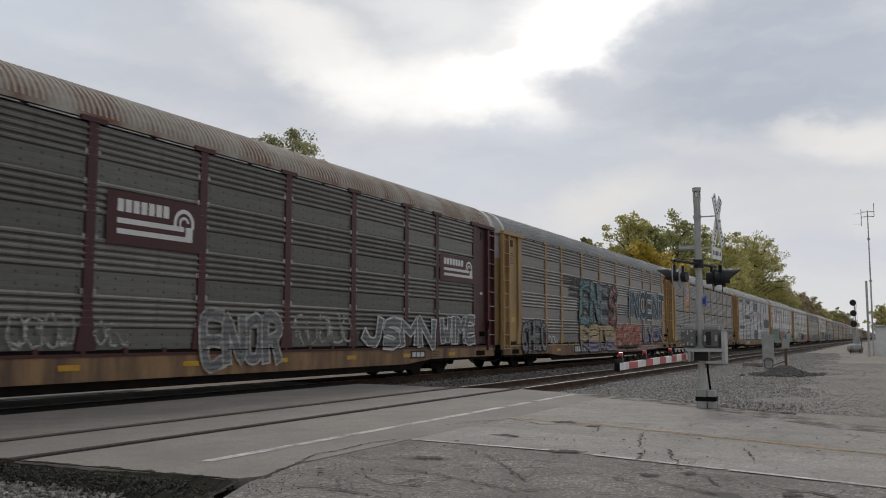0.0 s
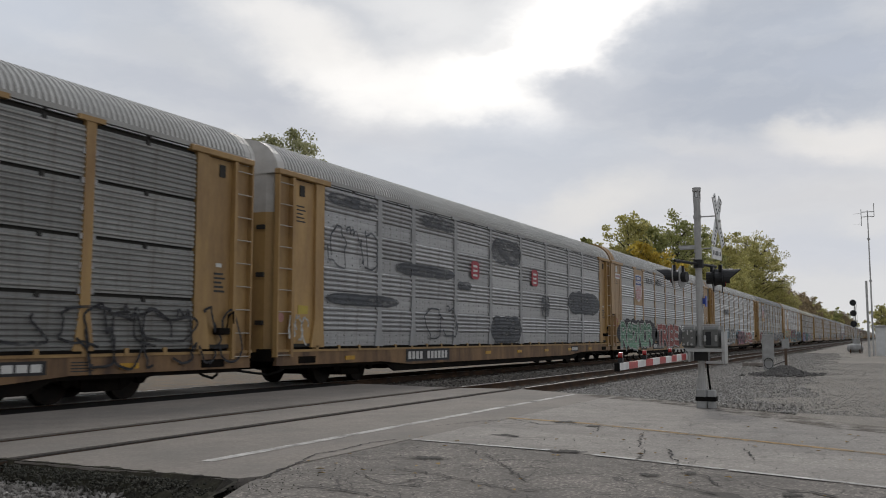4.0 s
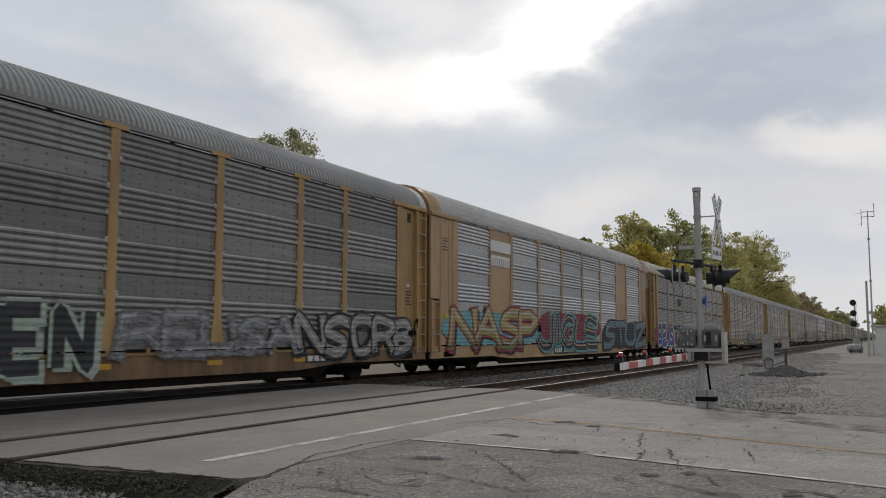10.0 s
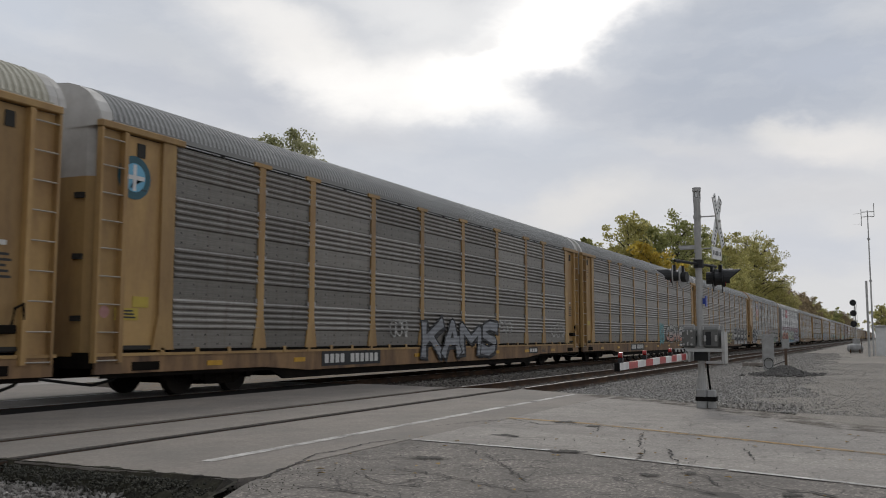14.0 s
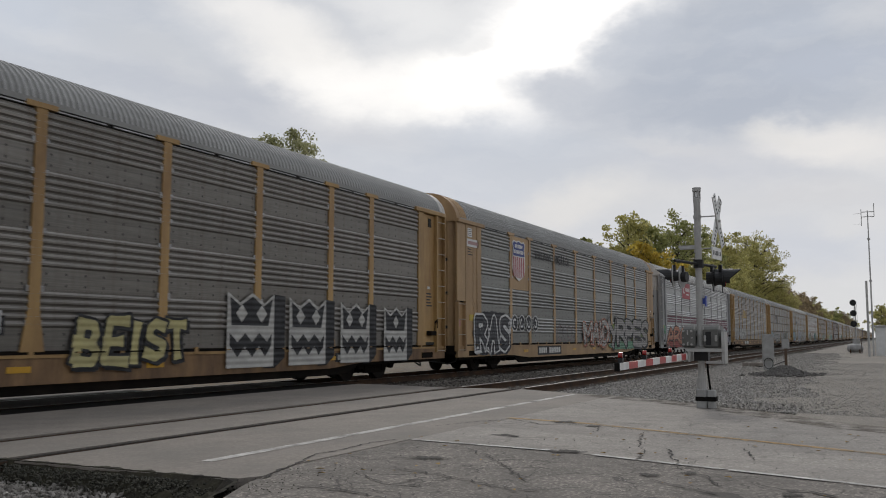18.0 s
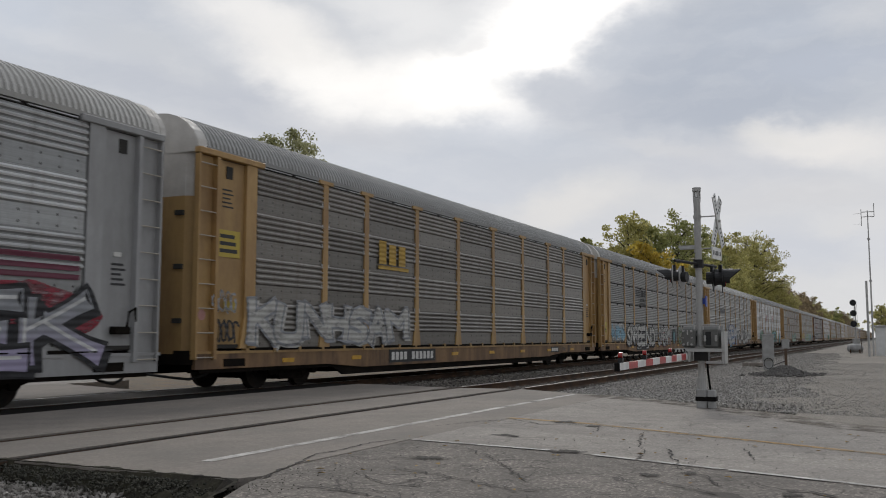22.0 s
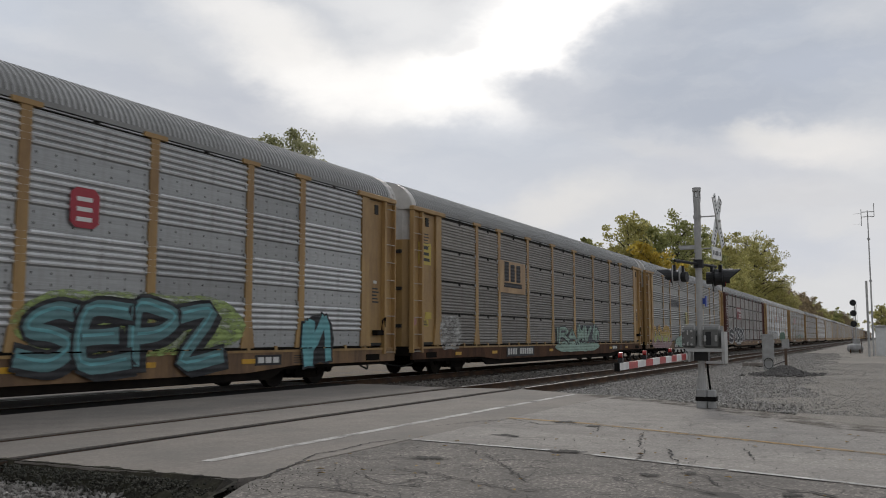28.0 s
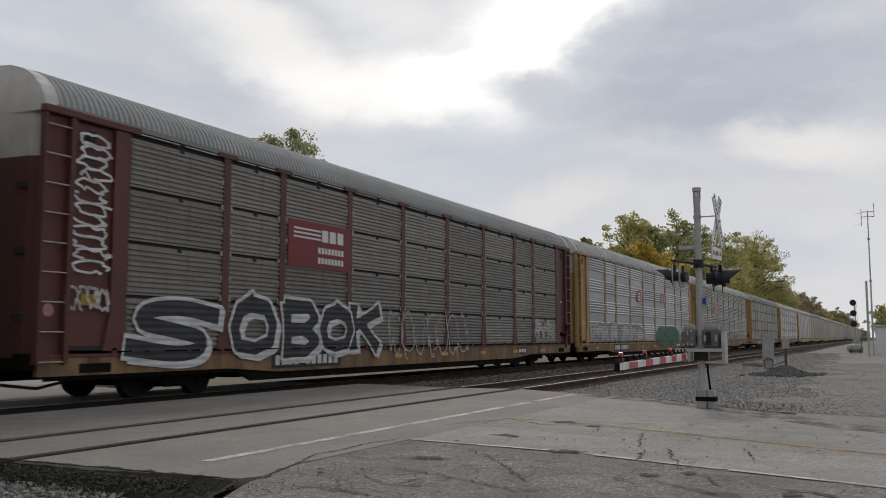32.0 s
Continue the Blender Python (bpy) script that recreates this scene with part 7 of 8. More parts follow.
    (5, 'scrawl', (10.4, 11.34, 1.27, 1.74), (3, 'teal'), {}),
    (5, 'scrawl', (-1.0, 0.12, 1.67, 1.93), (2, 'bone'), {'wear': 0.2}),
    (8, 'cloud', (-6.79, -1.36, 0.4, 1.91), ('coal',), {'wear': 0.1}),
    (8, 'letters', (-5.96, -1.55, 0.36, 1.98), ('HSO', 'emerald', 'ink'), {'fat': 0.30, 'inner': 'teal', 'shade': 'lavender'}),
    (8, 'blobs', (-6.78, -5.97, 0.84, 1.81), (2, 'peach', 'ink'), {}),
    (8, 'cloud', (-1.46, 4.15, 0.3, 1.95), ('coral',), {'wear': 0.1}),
    (8, 'letters', (-1.21, 3.76, 0.32, 2.08), ('HSNDI', 'navy', 'white'), {'inner': 'slateblue'}),
    (8, 'letters', (3.39, 4.15, 1.18, 1.68), ('23', 'white', 'white'), {'wear': 0.1}),
    (8, 'cloud', (3.55, 12.19, 0.29, 1.82), ('yellow',), {'wear': 0.3}),
    (8, 'letters', (4.46, 10.95, 0.33, 1.91), ('SENEK', 'teal', 'ink'), {'inner': 'ice', 'fades': ('teal', 'pink', 'aqua', 'pink', 'teal')}),
    (12, 'cloud', (4.09, 11.4, 1.0, 2.1), ('lime',), {'wear': 0.55}),
    (12, 'cloud', (3.67, 11.77, 0.53, 0.99), ('mint',), {'wear': 0.1}),
    (12, 'letters', (3.62, 11.92, 0.53, 2.18), ('YRPES', 'bone2', 'ink'), {}),
    (12, 'letters', (-0.36, 3.68, 0.68, 2.08), ('MAID', 'bone', 'salmon'), {'wear': 0.45}),
    (19, 'cloud', (-6.0, 4.97, 0.4, 1.35), ('mint2',), {'wear': 0.1}),
    (19, 'letters', (-3.52, -1.11, 0.63, 1.73), ('SC', 'lime', 'pastel'), {'wear': 0.15}),
    (19, 'cloud', (-0.97, 2.81, 1.57, 1.96), ('bone',), {'wear': 0.3}),
    (19, 'letters', (-0.93, 3.36, 0.51, 1.9), ('EAIR', 'pastel', 'ink'), {}),
    (19, 'cloud', (3.37, 6.62, 0.49, 1.7), ('aqua',), {'wear': 0.35}),
    (19, 'patch', (-2.53, -1.81, 1.8, 2.88), ('straw',), {'wear': 0.25}),
    (19, 'patch', (7.26, 8.11, 0.61, 1.86), ('straw',), {'wear': 0.15}),
    (19, 'cloud', (8.11, 12.03, 0.43, 1.72), ('lavender',), {'wear': 0.55}),
    (19, 'bars_word', (5.21, 6.24, 0.57, 0.83), (3, 'brick'), {}),
    (1, 'cloud', (0.59, 6.63, 0.33, 1.92), ('peach',), {'wear': 0.35}),
    (1, 'letters', (1.29, 6.31, 0.7, 1.88), ('ROXIE', 'salmon', 'brick'), {'wear': 0.4}),
    (1, 'letters', (7.06, 11.84, 0.75, 1.91), ('LYON', 'lavender', 'slate'), {'wear': 0.35}),
    (1, 'letters', (3.82, 12.46, 2.11, 3.82), ('iNCENT', 'coal', 'ice'), {'block': True, 'shade': ''}),
    (1, 'cloud', (-0.02, 11.12, 0.31, 0.76), ('pinkdust',), {'wear': 0.3}),
    (1, 'letters', (-4.7, 0.7, 0.98, 1.75), ('DETE', 'peach', 'straw'), {'wear': 0.35}),
    (1, 'letters', (-4.6, 0.7, 0.44, 1.12), ('NEWS', 'lavender', 'slate'), {'wear': 0.2}),
    (2, 'letters', (-10.26, -4.16, 0.51, 1.8), ('WEREN', 'teal', 'ink'), {'inner': 'white', 'low': 'ice', 'wear': 0.1}),
    (11, 'letters', (-7.12, -2.16, 0.6, 1.66), ('DEBT', 'panel', 'white'), {'wear': 0.1}),
    (11, 'letters', (-0.62, 2.15, 0.58, 1.6), ('BEIST', 'straw', 'ink'), {}),
    (13, 'cloud', (-12.19, -4.61, 0.42, 1.66), ('brick',), {'wear': 0.2}),
    (13, 'letters', (-12.08, -4.53, 0.53, 1.93), ('ARCO', 'salmon', 'ink'), {'wear': 0.15, 'inner': 'peach', 'shade': 'rust'}),
    (13, 'letters', (-4.13, 3.69, 0.68, 2.14), ('DeRS', 'pastel', 'ink'), {'inner': 'bone', 'low': 'straw'}),
    (13, 'cloud', (-4.18, 4.71, 0.4, 1.21), ('sky',), {'wear': 0.4}),
    (15, 'letters', (4.3, 7.26, 0.73, 1.89), ('ROR', 'panel', 'olive'), {'wear': 0.25}),
]
MAKERS = {"letters": letters, "blobs": blobs, "scrawl": scrawl, "cloud": cloud}
SIMPLE = {"patch": patch, "shield": shield, "words": words, "bars_word": bars_word, "bars_ns": bars_ns, "emblem_swirl": emblem_swirl, "emblem_red": emblem_red,
          "emblem_worm": emblem_worm, "roundel": roundel, "notice": notice, "zigzag": zigzag, "discs": discs, "end_plates": end_plates, "stripe": stripe}
for k, (index, kind, box, args, more) in enumerate(PAINTWORK):
    if kind in MAKERS:
        MAKERS[kind](CARS[index], box, *args, seed=100 + k, **more)
    elif kind.startswith("panel_"):
        paint = {"panel_red": EMBLEM["red"], "panel_oxide": EMBLEM["oxide"], "panel_tan": PAINT["tan"], "panel_pink": EMBLEM["pink"]}[kind]
        panel_plate(CARS[index], box, paint, kind)
    else:
        SIMPLE[kind](CARS[index], box, *args, **more)

TREES = [
    (55.4, 40.0, 17.1, 4.2, 1, "lone", 0.15),
    (60.6, 41.0, 15.9, 1.8, 31, "lone", 0.5),
    (125.0, 31.0, 18.6, 5.4, 2, "olive", 0.3),
    (116.0, 27.0, 13.0, 4.6, 3, "yellow", 0.0),
    (124.0, 29.0, 11.0, 4.6, 23, "yellow", 0.0),
    (136.0, 33.0, 19.5, 4.2, 24, "green", 0.2),
    (155.0, 31.0, 22.3, 5.6, 4, "green", 0.15),
    (170.0, 31.0, 21.5, 5.5, 5, "green", 0.1),
    (186.0, 31.0, 23.5, 6.4, 6, "olive", 0.0),
    (206.0, 31.0, 21.0, 6.0, 7, "olive", 0.0),
    (226.0, 32.0, 23.5, 6.0, 8, "olive", 0.0),
    (252.0, 31.0, 26.0, 5.5, 17, "olive", 0.0),
    (262.0, 31.0, 30.5, 8.6, 18, "olive", 0.0),
    (276.0, 31.0, 31.0, 6.8, 19, "olive", 0.0),
    (268.0, 28.0, 17.0, 7.0, 41, "olive", 0.0),
    (146.0, 27.0, 13.5, 5.2, 9, "olive", 0.0),
    (168.0, 27.0, 14.5, 5.6, 10, "olive", 0.0),
    (340.0, 34.0, 19.5, 8.0, 11, "russet", 0.1),
    (372.0, 34.0, 19.0, 8.0, 12, "russet", 0.1),
    (405.0, 35.0, 18.5, 8.0, 13, "russet", 0.1),
    (440.0, 35.0, 17.5, 8.0, 15, "russet", 0.1),
    (123.0, 38.0, 16.2, 2.0, 14, "green", 0.5),
]


# ---- the sky seen from the crossing: a far dome of cloud that drifts slowly ----
DRIFT = 0.09


def dome_mesh():
    v, f = [], []
    na, ne = 64, 24
    for i in range(na + 1):
        a = radians(-25 + 102 * i / na)
        for j in range(ne + 1):
            e = radians(-1.0 + 28.0 * j / ne)
            v.append((4000 * math.cos(a) * math.cos(e), 4000 * math.sin(a) * math.cos(e), 4000 * math.sin(e)))
    for i in range(na):
        for j in range(ne):
            k = i * (ne + 1) + j
            f.append((k, k + 1, k + ne + 2, k + ne + 1))
    mat = bpy.data.materials.new("cloud_deck")
    mat.use_nodes = True
    n = Nodes(mat.node_tree)
    g = n.tree.nodes.new("ShaderNodeGroup")
    g.node_tree = SKY
    n.link(n.tree.nodes.new("ShaderNodeTexCoord").outputs["Object"], g.inputs[0])
    em = n.tree.nodes.new("ShaderNodeEmission")
    n.link(g.outputs[0], em.inputs["Color"])
    n.link(em.outputs[0], n.tree.nodes["Material Output"].inputs["Surface"])
    return mesh_of("backdrop", v, f, [mat])


cloud_deck = thing("backdrop", "bright overcast sky of drifting grey cloud", "sky", pose(*EYE), dome_mesh(), kind="structure")


# ---- trees behind the train ----
def leaf_material(name, low, high):
    mat = bpy.data.materials.new(name)
    mat.use_nodes = True
    n = Nodes(mat.node_tree)
    g = n.tree.nodes.new("ShaderNodeNewGeometry")
    place = n.tree.nodes.new("ShaderNodeTexCoord").outputs["Object"]
    c = n.mix(g.outputs["Random Per Island"], low, high)
    c = n.mix(n.math("MULTIPLY", n.ramp(n.noise(place, 0.35, 3), [(0.4, 0.0), (0.65, 1.0)]), 0.6), c, tuple(0.6 * v for v in low))
    s = n.tree.nodes["Principled BSDF"]
    n.link(c, s.inputs["Base Color"])
    s.inputs["Roughness"].default_value = 0.6
    s.inputs["Specular IOR Level"].default_value = 0.2
    tr = n.tree.nodes.new("ShaderNodeBsdfTranslucent")
    n.link(c, tr.inputs["Color"])
    mx = n.tree.nodes.new("ShaderNodeMixShader")
    mx.inputs[0].default_value = 0.55
    n.link(s.outputs[0], mx.inputs[1])
    n.link(tr.outputs[0], mx.inputs[2])
    n.link(mx.outputs[0], n.tree.nodes["Material Output"].inputs["Surface"])
    return mat


LEAVES = {
    "lone": leaf_material("grey_green_leaves", (0.32, 0.33, 0.17), (0.60, 0.58, 0.34)),
    "green": leaf_material("green_leaves", (0.24, 0.255, 0.095), (0.48, 0.48, 0.20)),
    "olive": leaf_material("olive_leaves", (0.37, 0.35, 0.12), (0.66, 0.60, 0.25)),
    "yellow": leaf_material("yellow_leaves", (0.44, 0.33, 0.055), (0.68, 0.52, 0.11)),
    "russet": leaf_material("russet_leaves", (0.25, 0.195, 0.12), (0.44, 0.34, 0.20)),
}
BARK = material("grey_bark", (0.085, 0.07, 0.058), 0.9, grain=0.6, scale=5, bump=0.5, bump_scale=20)


def tree(height, spread, seed, leaf, fill=1.0, base=0.3, leaf_size=0.26, count=5200, name="tree", label="", at=None, bare=0.0):
    """A tapered trunk with limbs and a crown of many small leaves in uneven clumps with gaps."""
    r = random.Random(seed)
    ob = thing(name, label, "tree", at, group="trees behind the track")
    b = Build()
    lean = Vector((r.uniform(-0.06, 0.06), r.uniform(-0.06, 0.06), 1.0))
    trunk = [lean * (height * k * 0.85) + Vector((r.uniform(-0.1, 0.1), r.uniform(-0.1, 0.1), 0)) * k * 2 for k in (0, 0.2, 0.4, 0.6, 0.8, 1.0)]
    b.tube(trunk, height * 0.02, 8, ends=height * 0.003)
    part("trunk", b.mesh("trunk", BARK), ob)
    b = Build()
    clumps = []
    n = int(34 * fill)
    for i in range(n):
        k = base + (0.98 - base) * (i + r.random()) / n
        at_k = lean * (height * 0.85 * k)
        a = r.uniform(0, 2 * math.pi)
        shape = math.sin(math.pi * min(1.0, max(0.06, (k - base * 0.75) / (1.02 - base * 0.75)))) ** 0.6
        reach = spread * shape * r.uniform(0.55, 1.0)
        tip = at_k + Vector((math.cos(a) * reach, math.sin(a) * reach, height * r.uniform(0.03, 0.14)))
        mid = at_k.lerp(tip, 0.5) + Vector((0, 0, height * 0.02))
        b.tube([at_k, mid, tip], height * 0.006, 5, ends=height * 0.0012)
        clumps.append((tip, spread * r.uniform(0.20, 0.34)))
        clumps.append((mid + Vector((r.uniform(-1, 1), r.uniform(-1, 1), r.uniform(-0.5, 1.0))) * spread * 0.2, spread * r.uniform(0.18, 0.3)))
        for _ in range(3):
            t2 = tip + Vector((r.uniform(-1, 1), r.uniform(-1, 1), r.uniform(-0.2, 1.0))) * spread * 0.28
            b.tube([tip.lerp(mid, 0.3), t2], height * 0.0022, 4, ends=height * 0.0008)
            if r.random() > bare:
                clumps.append((t2, spread * r.uniform(0.10, 0.2)))
    clumps.append((lean * height * 0.93, spread * 0.22))
    part("branchwork", b.mesh("branchwork", BARK), ob)
    g = np.random.default_rng(seed)
    m = int(count * (1 - bare * 0.6))
    pick = g.integers(0, len(clumps), m)
    cen = np.array([c[0][:] for c in clumps])[pick]
    rad = np.array([c[1] for c in clumps])[pick]
    d = g.normal(size=(m, 3))
    d /= np.linalg.norm(d, axis=1)[:, None]
    p = cen + d * (rad * g.uniform(0.35, 1.05, m) ** 0.8)[:, None] * np.array([1.0, 1.0, 0.75])
    s = leaf_size * g.uniform(0.6, 1.3, m)
    u = g.normal(size=(m, 3))
    u /= np.linalg.norm(u, axis=1)[:, None]
    v = np.cross(u, g.normal(size=(m, 3)))
    v /= np.linalg.norm(v, axis=1)[:, None]
    quad = np.stack([p - u * s[:, None] * 0.6, p + v * s[:, None] * 0.38, p + u * s[:, None] * 0.6, p - v * s[:, None] * 0.38], 1)
    me = bpy.data.meshes.new("crown")
    me.from_pydata(quad.reshape(-1, 3).tolist(), [], np.arange(m * 4).reshape(-1, 4).tolist())
    me.materials.append(LEAVES[leaf])
    me.update()
    part("crown", me, ob)
    return ob


TREE_LABEL = {"lone": "pale green tree top showing over the cars", "green": "broad green tree with thinning autumn leaves", "olive": "olive-green tree turning yellow behind the train",
              "yellow": "bright yellow autumn tree behind the train", "russet": "far brown-russet autumn tree"}
for x, y, h, sp, seed, leaf, bare in TREES:
    tree(h, sp, seed, leaf, at=pose(x, y, -0.3, 0, 0, seed * 37 % 360), label=TREE_LABEL[leaf], bare=bare,
         count=30000 if x < 61 else 9000 if x < 300 else 4200, leaf_size=0.17 if x < 61 else 0.36 if x < 300 else 0.6)

rng = np.random.default_rng(9)
protos = []
for k, leaf in enumerate(("russet", "olive", "russet", "green")):
    protos.append(tree(22.0, 8.0, 60 + k, leaf, at=pose(470 + 30 * k, 36 + 3 * k, -0.3), label=TREE_LABEL[leaf], count=3600, leaf_size=0.75, base=0.12))
for i in range(30):
    x = 480 + i * 24 + rng.uniform(-8, 8)
    copy_thing(protos[i % 4], pose(x, 36 + rng.uniform(-2, 8), -0.3, 0, 0, rng.uniform(0, 360)))
for i in range(7):
    copy_thing(protos[(i + 1) % 4], pose(640 + i * 22, 1.5 - i * 2.2 + rng.uniform(-1, 1), -0.3, 0, 0, rng.uniform(0, 360)))


# ---- crossing signal with its gate ----
def crossing_signal():
    at = pose(15.57, 2.80, 0.0)
    ob = thing("crossing_signal", "grey galvanised crossing signal with crossbuck, flashers and lowered gate", "crossing signal", at)
    b = Build().tube([(0, 0, 0.10), (0, 0, 3.48)], 0.057, 16)
    b.tube([(0, 0, 0.10), (0, 0, 0.50)], 0.085, 14)
    for z in (0.52, 1.06, 1.22, 2.1, 2.62, 2.98, 3.2):
        b.tube([(0, 0, z - 0.025), (0, 0, z + 0.025)], 0.068, 14)
    part("mast", b.mesh("mast", GALV), ob)
    b = Build().tube([(0, 0, 3.45), (0, 0, 3.52)], 0.062, 14).tube([(0, 0, 3.64), (0, 0, 3.70)], 0.072, 14)
    for a in range(4):
        b.box(0.055 * math.cos(a * 1.571 + 0.6) - 0.012, 0.055 * math.cos(a * 1.571 + 0.6) + 0.012, 0.055 * math.sin(a * 1.571 + 0.6) - 0.012, 0.055 * math.sin(a * 1.571 + 0.6) + 0.012, 3.50, 3.66)
    bell = Build().tube([(0, 0, 3.53), (0, 0, 3.60), (0, 0, 3.63)], 0.05, 12, ends=0.02)
    part("bell_housing", b.mesh("bell_housing", GALV), ob)
    part("bell", bell.mesh("bell", WHITE_SHEET), ob)
    # foot: junction casting over a plinth with a dark band
    b = Build().box(-0.085, 0.085, -0.085, 0.085, -0.05, 0.32, bevel=0.02)
    part("base_casting", b.mesh("base_casting", GREY_PAINT), ob)
    part("base_box", Build().box(-0.08, 0.10, -0.22, -0.095, -0.04, 0.30, bevel=0.015).mesh("base_box", GREY_PAINT), ob)
    part("base_band", Build().box(-0.10, 0.12, -0.235, 0.095, 0.115, 0.19, bevel=0.01).mesh("base_band", RUBBER_AND_SHADOW), ob, "black strap round the base")
    part("conduit", Build().tube([(0.04, -0.13, 0.3), (0.03, -0.10, 0.6), (0.02, -0.085, 0.95)], 0.018, 8).mesh("conduit", RUBBER_AND_SHADOW), ob, "black cable conduit")
    # crossbuck with its small track plate, edge-on to the road
    buck = part("crossbuck", Build().box(-0.02, 0.02, -0.05, 0.0, -0.02, 0.02).mesh("crossbuck", GALV), ob, at=pose(0.0, -0.33, 3.11, 0, 0, -7))
    for turn in (60, -60):
        m = Matrix.Rotation(radians(turn), 4, "Y")
        blade = Build().box(-0.47, 0.47, -0.008, 0.008, -0.09, 0.09)
        for i in range(5):
            for s in (-1, 1):
                c = s * (0.14 + i * 0.075)
                blade.box(c - 0.011, c + 0.011, -0.013, -0.008, -0.028, 0.028, 1)
        part("blade", blade.mesh("blade", WHITE_SHEET, INK), buck, "white crossbuck blade with black bars", m @ Matrix.Translation((0, -0.012 if turn > 0 else 0.012, 0)))
    plate = Build().box(-0.25, 0.25, -0.01, 0.01, -0.10, 0.10)
    for i in range(6):
        plate.box(-0.22 + i * 0.075, -0.195 + i * 0.075, -0.015, -0.01, -0.035, 0.035, 1)
    part("track_plate", plate.mesh("track_plate", WHITE_SHEET, INK), ob, "white plate with black bars", pose(-0.05, -0.31, 2.56, 0, 0, -7))
    arms = Build().tube([(0, 0, 3.20), (0, -0.33, 3.20)], 0.012, 6).tube([(0, 0, 2.66), (0, -0.3, 2.66)], 0.012, 6)
    part("sign_bracket", arms.mesh("sign_bracket", GALV), ob)
    part("side_bracket", Build().box(-0.03, 0.03, 0.0, 0.32, 2.68, 2.72).box(-0.05, 0.05, 0.05, 0.30, 2.655, 2.68).mesh("side_bracket", GALV), ob)
    # flasher arms and heads
    b = Build().tube([(-0.87, 0.22, 2.40), (0.0, 0.0, 2.40), (0.75, -0.16, 2.40)], 0.025, 8).tube([(0, 0, 2.33), (0, 0, 2.47)], 0.085, 12)
    part("flasher_arm", b.mesh("flasher_arm", BLACK_PAINT), ob)

    def head(x, y, z, face, disc_mat, turn=0.0, hood=0.30):
        """face: +1 looks along +y, -1 along -y."""
        base = pose(x, y, z, 0, 0, turn) @ Matrix.Scale(0.76 if face > 0 else 1.0, 4)
        h = part("flasher", Build().disc((0, 0.05 * face, 0), (0, 1, 0), 0.148, 0.05, 18).disc((0, -0.03 * face, 0), (0, 1, 0), 0.11, 0.12, 14).tube([(0, 0, 0.1), (0, 0, 0.24)], 0.03, 8).mesh("flasher", BLACK_PAINT), ob, "black flasher head", base)
        part("backing_disc", Build().disc((0, 0.03 * face, 0), (0, 1, 0), 0.24, 0.015, 24).mesh("backing_disc", disc_mat), h)
        part("lens", Build().disc((0, 0.075 * face, 0), (0, 1, 0), 0.135, 0.02, 18).mesh("lens", RED_GLASS), h, "dark red lens")
        v, f, n = [], [], 14
        for k in range(n + 1):
            a = math.pi * (-0.15 + 1.3 * k / n)
            long = hood * (0.45 + 0.55 * max(0.0, math.sin(a)))
            for d, r in ((0.05, 0.155), (long, 0.16)):
                v.append((r * math.cos(a), face * d, r * math.sin(a)))
            for d, r in ((0.05, 0.147), (long, 0.152)):
                v.append((r * math.cos(a), face * d, r * math.sin(a)))
        for k in range(n):
            q = 4 * k
            f += [(q, q + 1, q + 5, q + 4), (q + 2, q + 6, q + 7, q + 3), (q + 1, q + 3, q + 7, q + 5)]
        part("hood", mesh_of("hood", v, f, [BLACK_PAINT]), h)
        return h

    head(-0.85, 0.23, 2.15, 1, GREY_PAINT, 6, 0.40)
    head(-0.72, 0.12, 2.14, 1, GREY_PAINT, -10, 0.16)
    head(0.68, -0.10, 2.20, -1, BLACK_PAINT, 4, 0.36)
    head(0.45, -0.28, 2.17, -1, BLACK_PAINT, 8, 0.34)
    part("notice_plate", Build().box(-0.07, 0.08, -0.115, -0.10, 1.68, 1.86).box(-0.02, 0.02, -0.1, -0.05, 1.72, 1.82).mesh("notice_plate", BLUE_SHEET), ob, "small blue notice plate")
    # gate mechanism
    gear = part("gate_gear", Build().box(-0.22, 0.05, 0.06, 0.27, 1.0, 1.31, bevel=0.03).mesh("gate_gear", GEAR), ob, "grey gate drive box")
    part("gear_cover", Build().box(-0.25, -0.22, 0.08, 0.25, 1.03, 1.29, bevel=0.01).disc((-0.255, 0.17, 1.15), (1, 0, 0), 0.06, 0.02, 12).disc((-0.255, 0.11, 1.24), (1, 0, 0), 0.03, 0.03, 10).disc((-0.255, 0.22, 1.24), (1, 0, 0), 0.03, 0.03, 10).disc((-0.255, 0.11, 1.06), (1, 0, 0), 0.03, 0.03, 10).mesh("gear_cover", GEAR), gear)
    side = part("counterweight_box", Build().box(-0.16, 0.14, -0.32, -0.07, 1.0, 1.31, bevel=0.02).mesh("counterweight_box", GEAR), ob)
    part("grille", Build().box(-0.175, -0.16, -0.20, -0.11, 1.04, 1.26).mesh("grille", BLACK_PAINT), side)
    for y, z in ((0.10, 1.05), (0.10, 1.27), (0.23, 1.05), (0.23, 1.27)):
        part("bolt", cached("gear_bolt", lambda: Build().disc((0, 0, 0), (1, 0, 0), 0.018, 0.03, 8).mesh("bolt", GALV)), gear, at=pose(-0.262, y, z))
    part("rib", Build().box(-0.262, -0.25, 0.155, 0.175, 1.03, 1.29).box(-0.262, -0.25, 0.08, 0.25, 1.15, 1.165).mesh("rib", GALV), gear)
    for y in (-0.28, -0.10):
        part("hinge", Build().box(-0.185, -0.16, y - 0.02, y + 0.02, 1.10, 1.20, bevel=0.006).mesh("hinge", GALV), side)
    part("back_plate", Build().box(0.09, 0.12, -0.36, 0.30, 0.97, 1.36, bevel=0.01).mesh("back_plate", GREY_PAINT), ob)
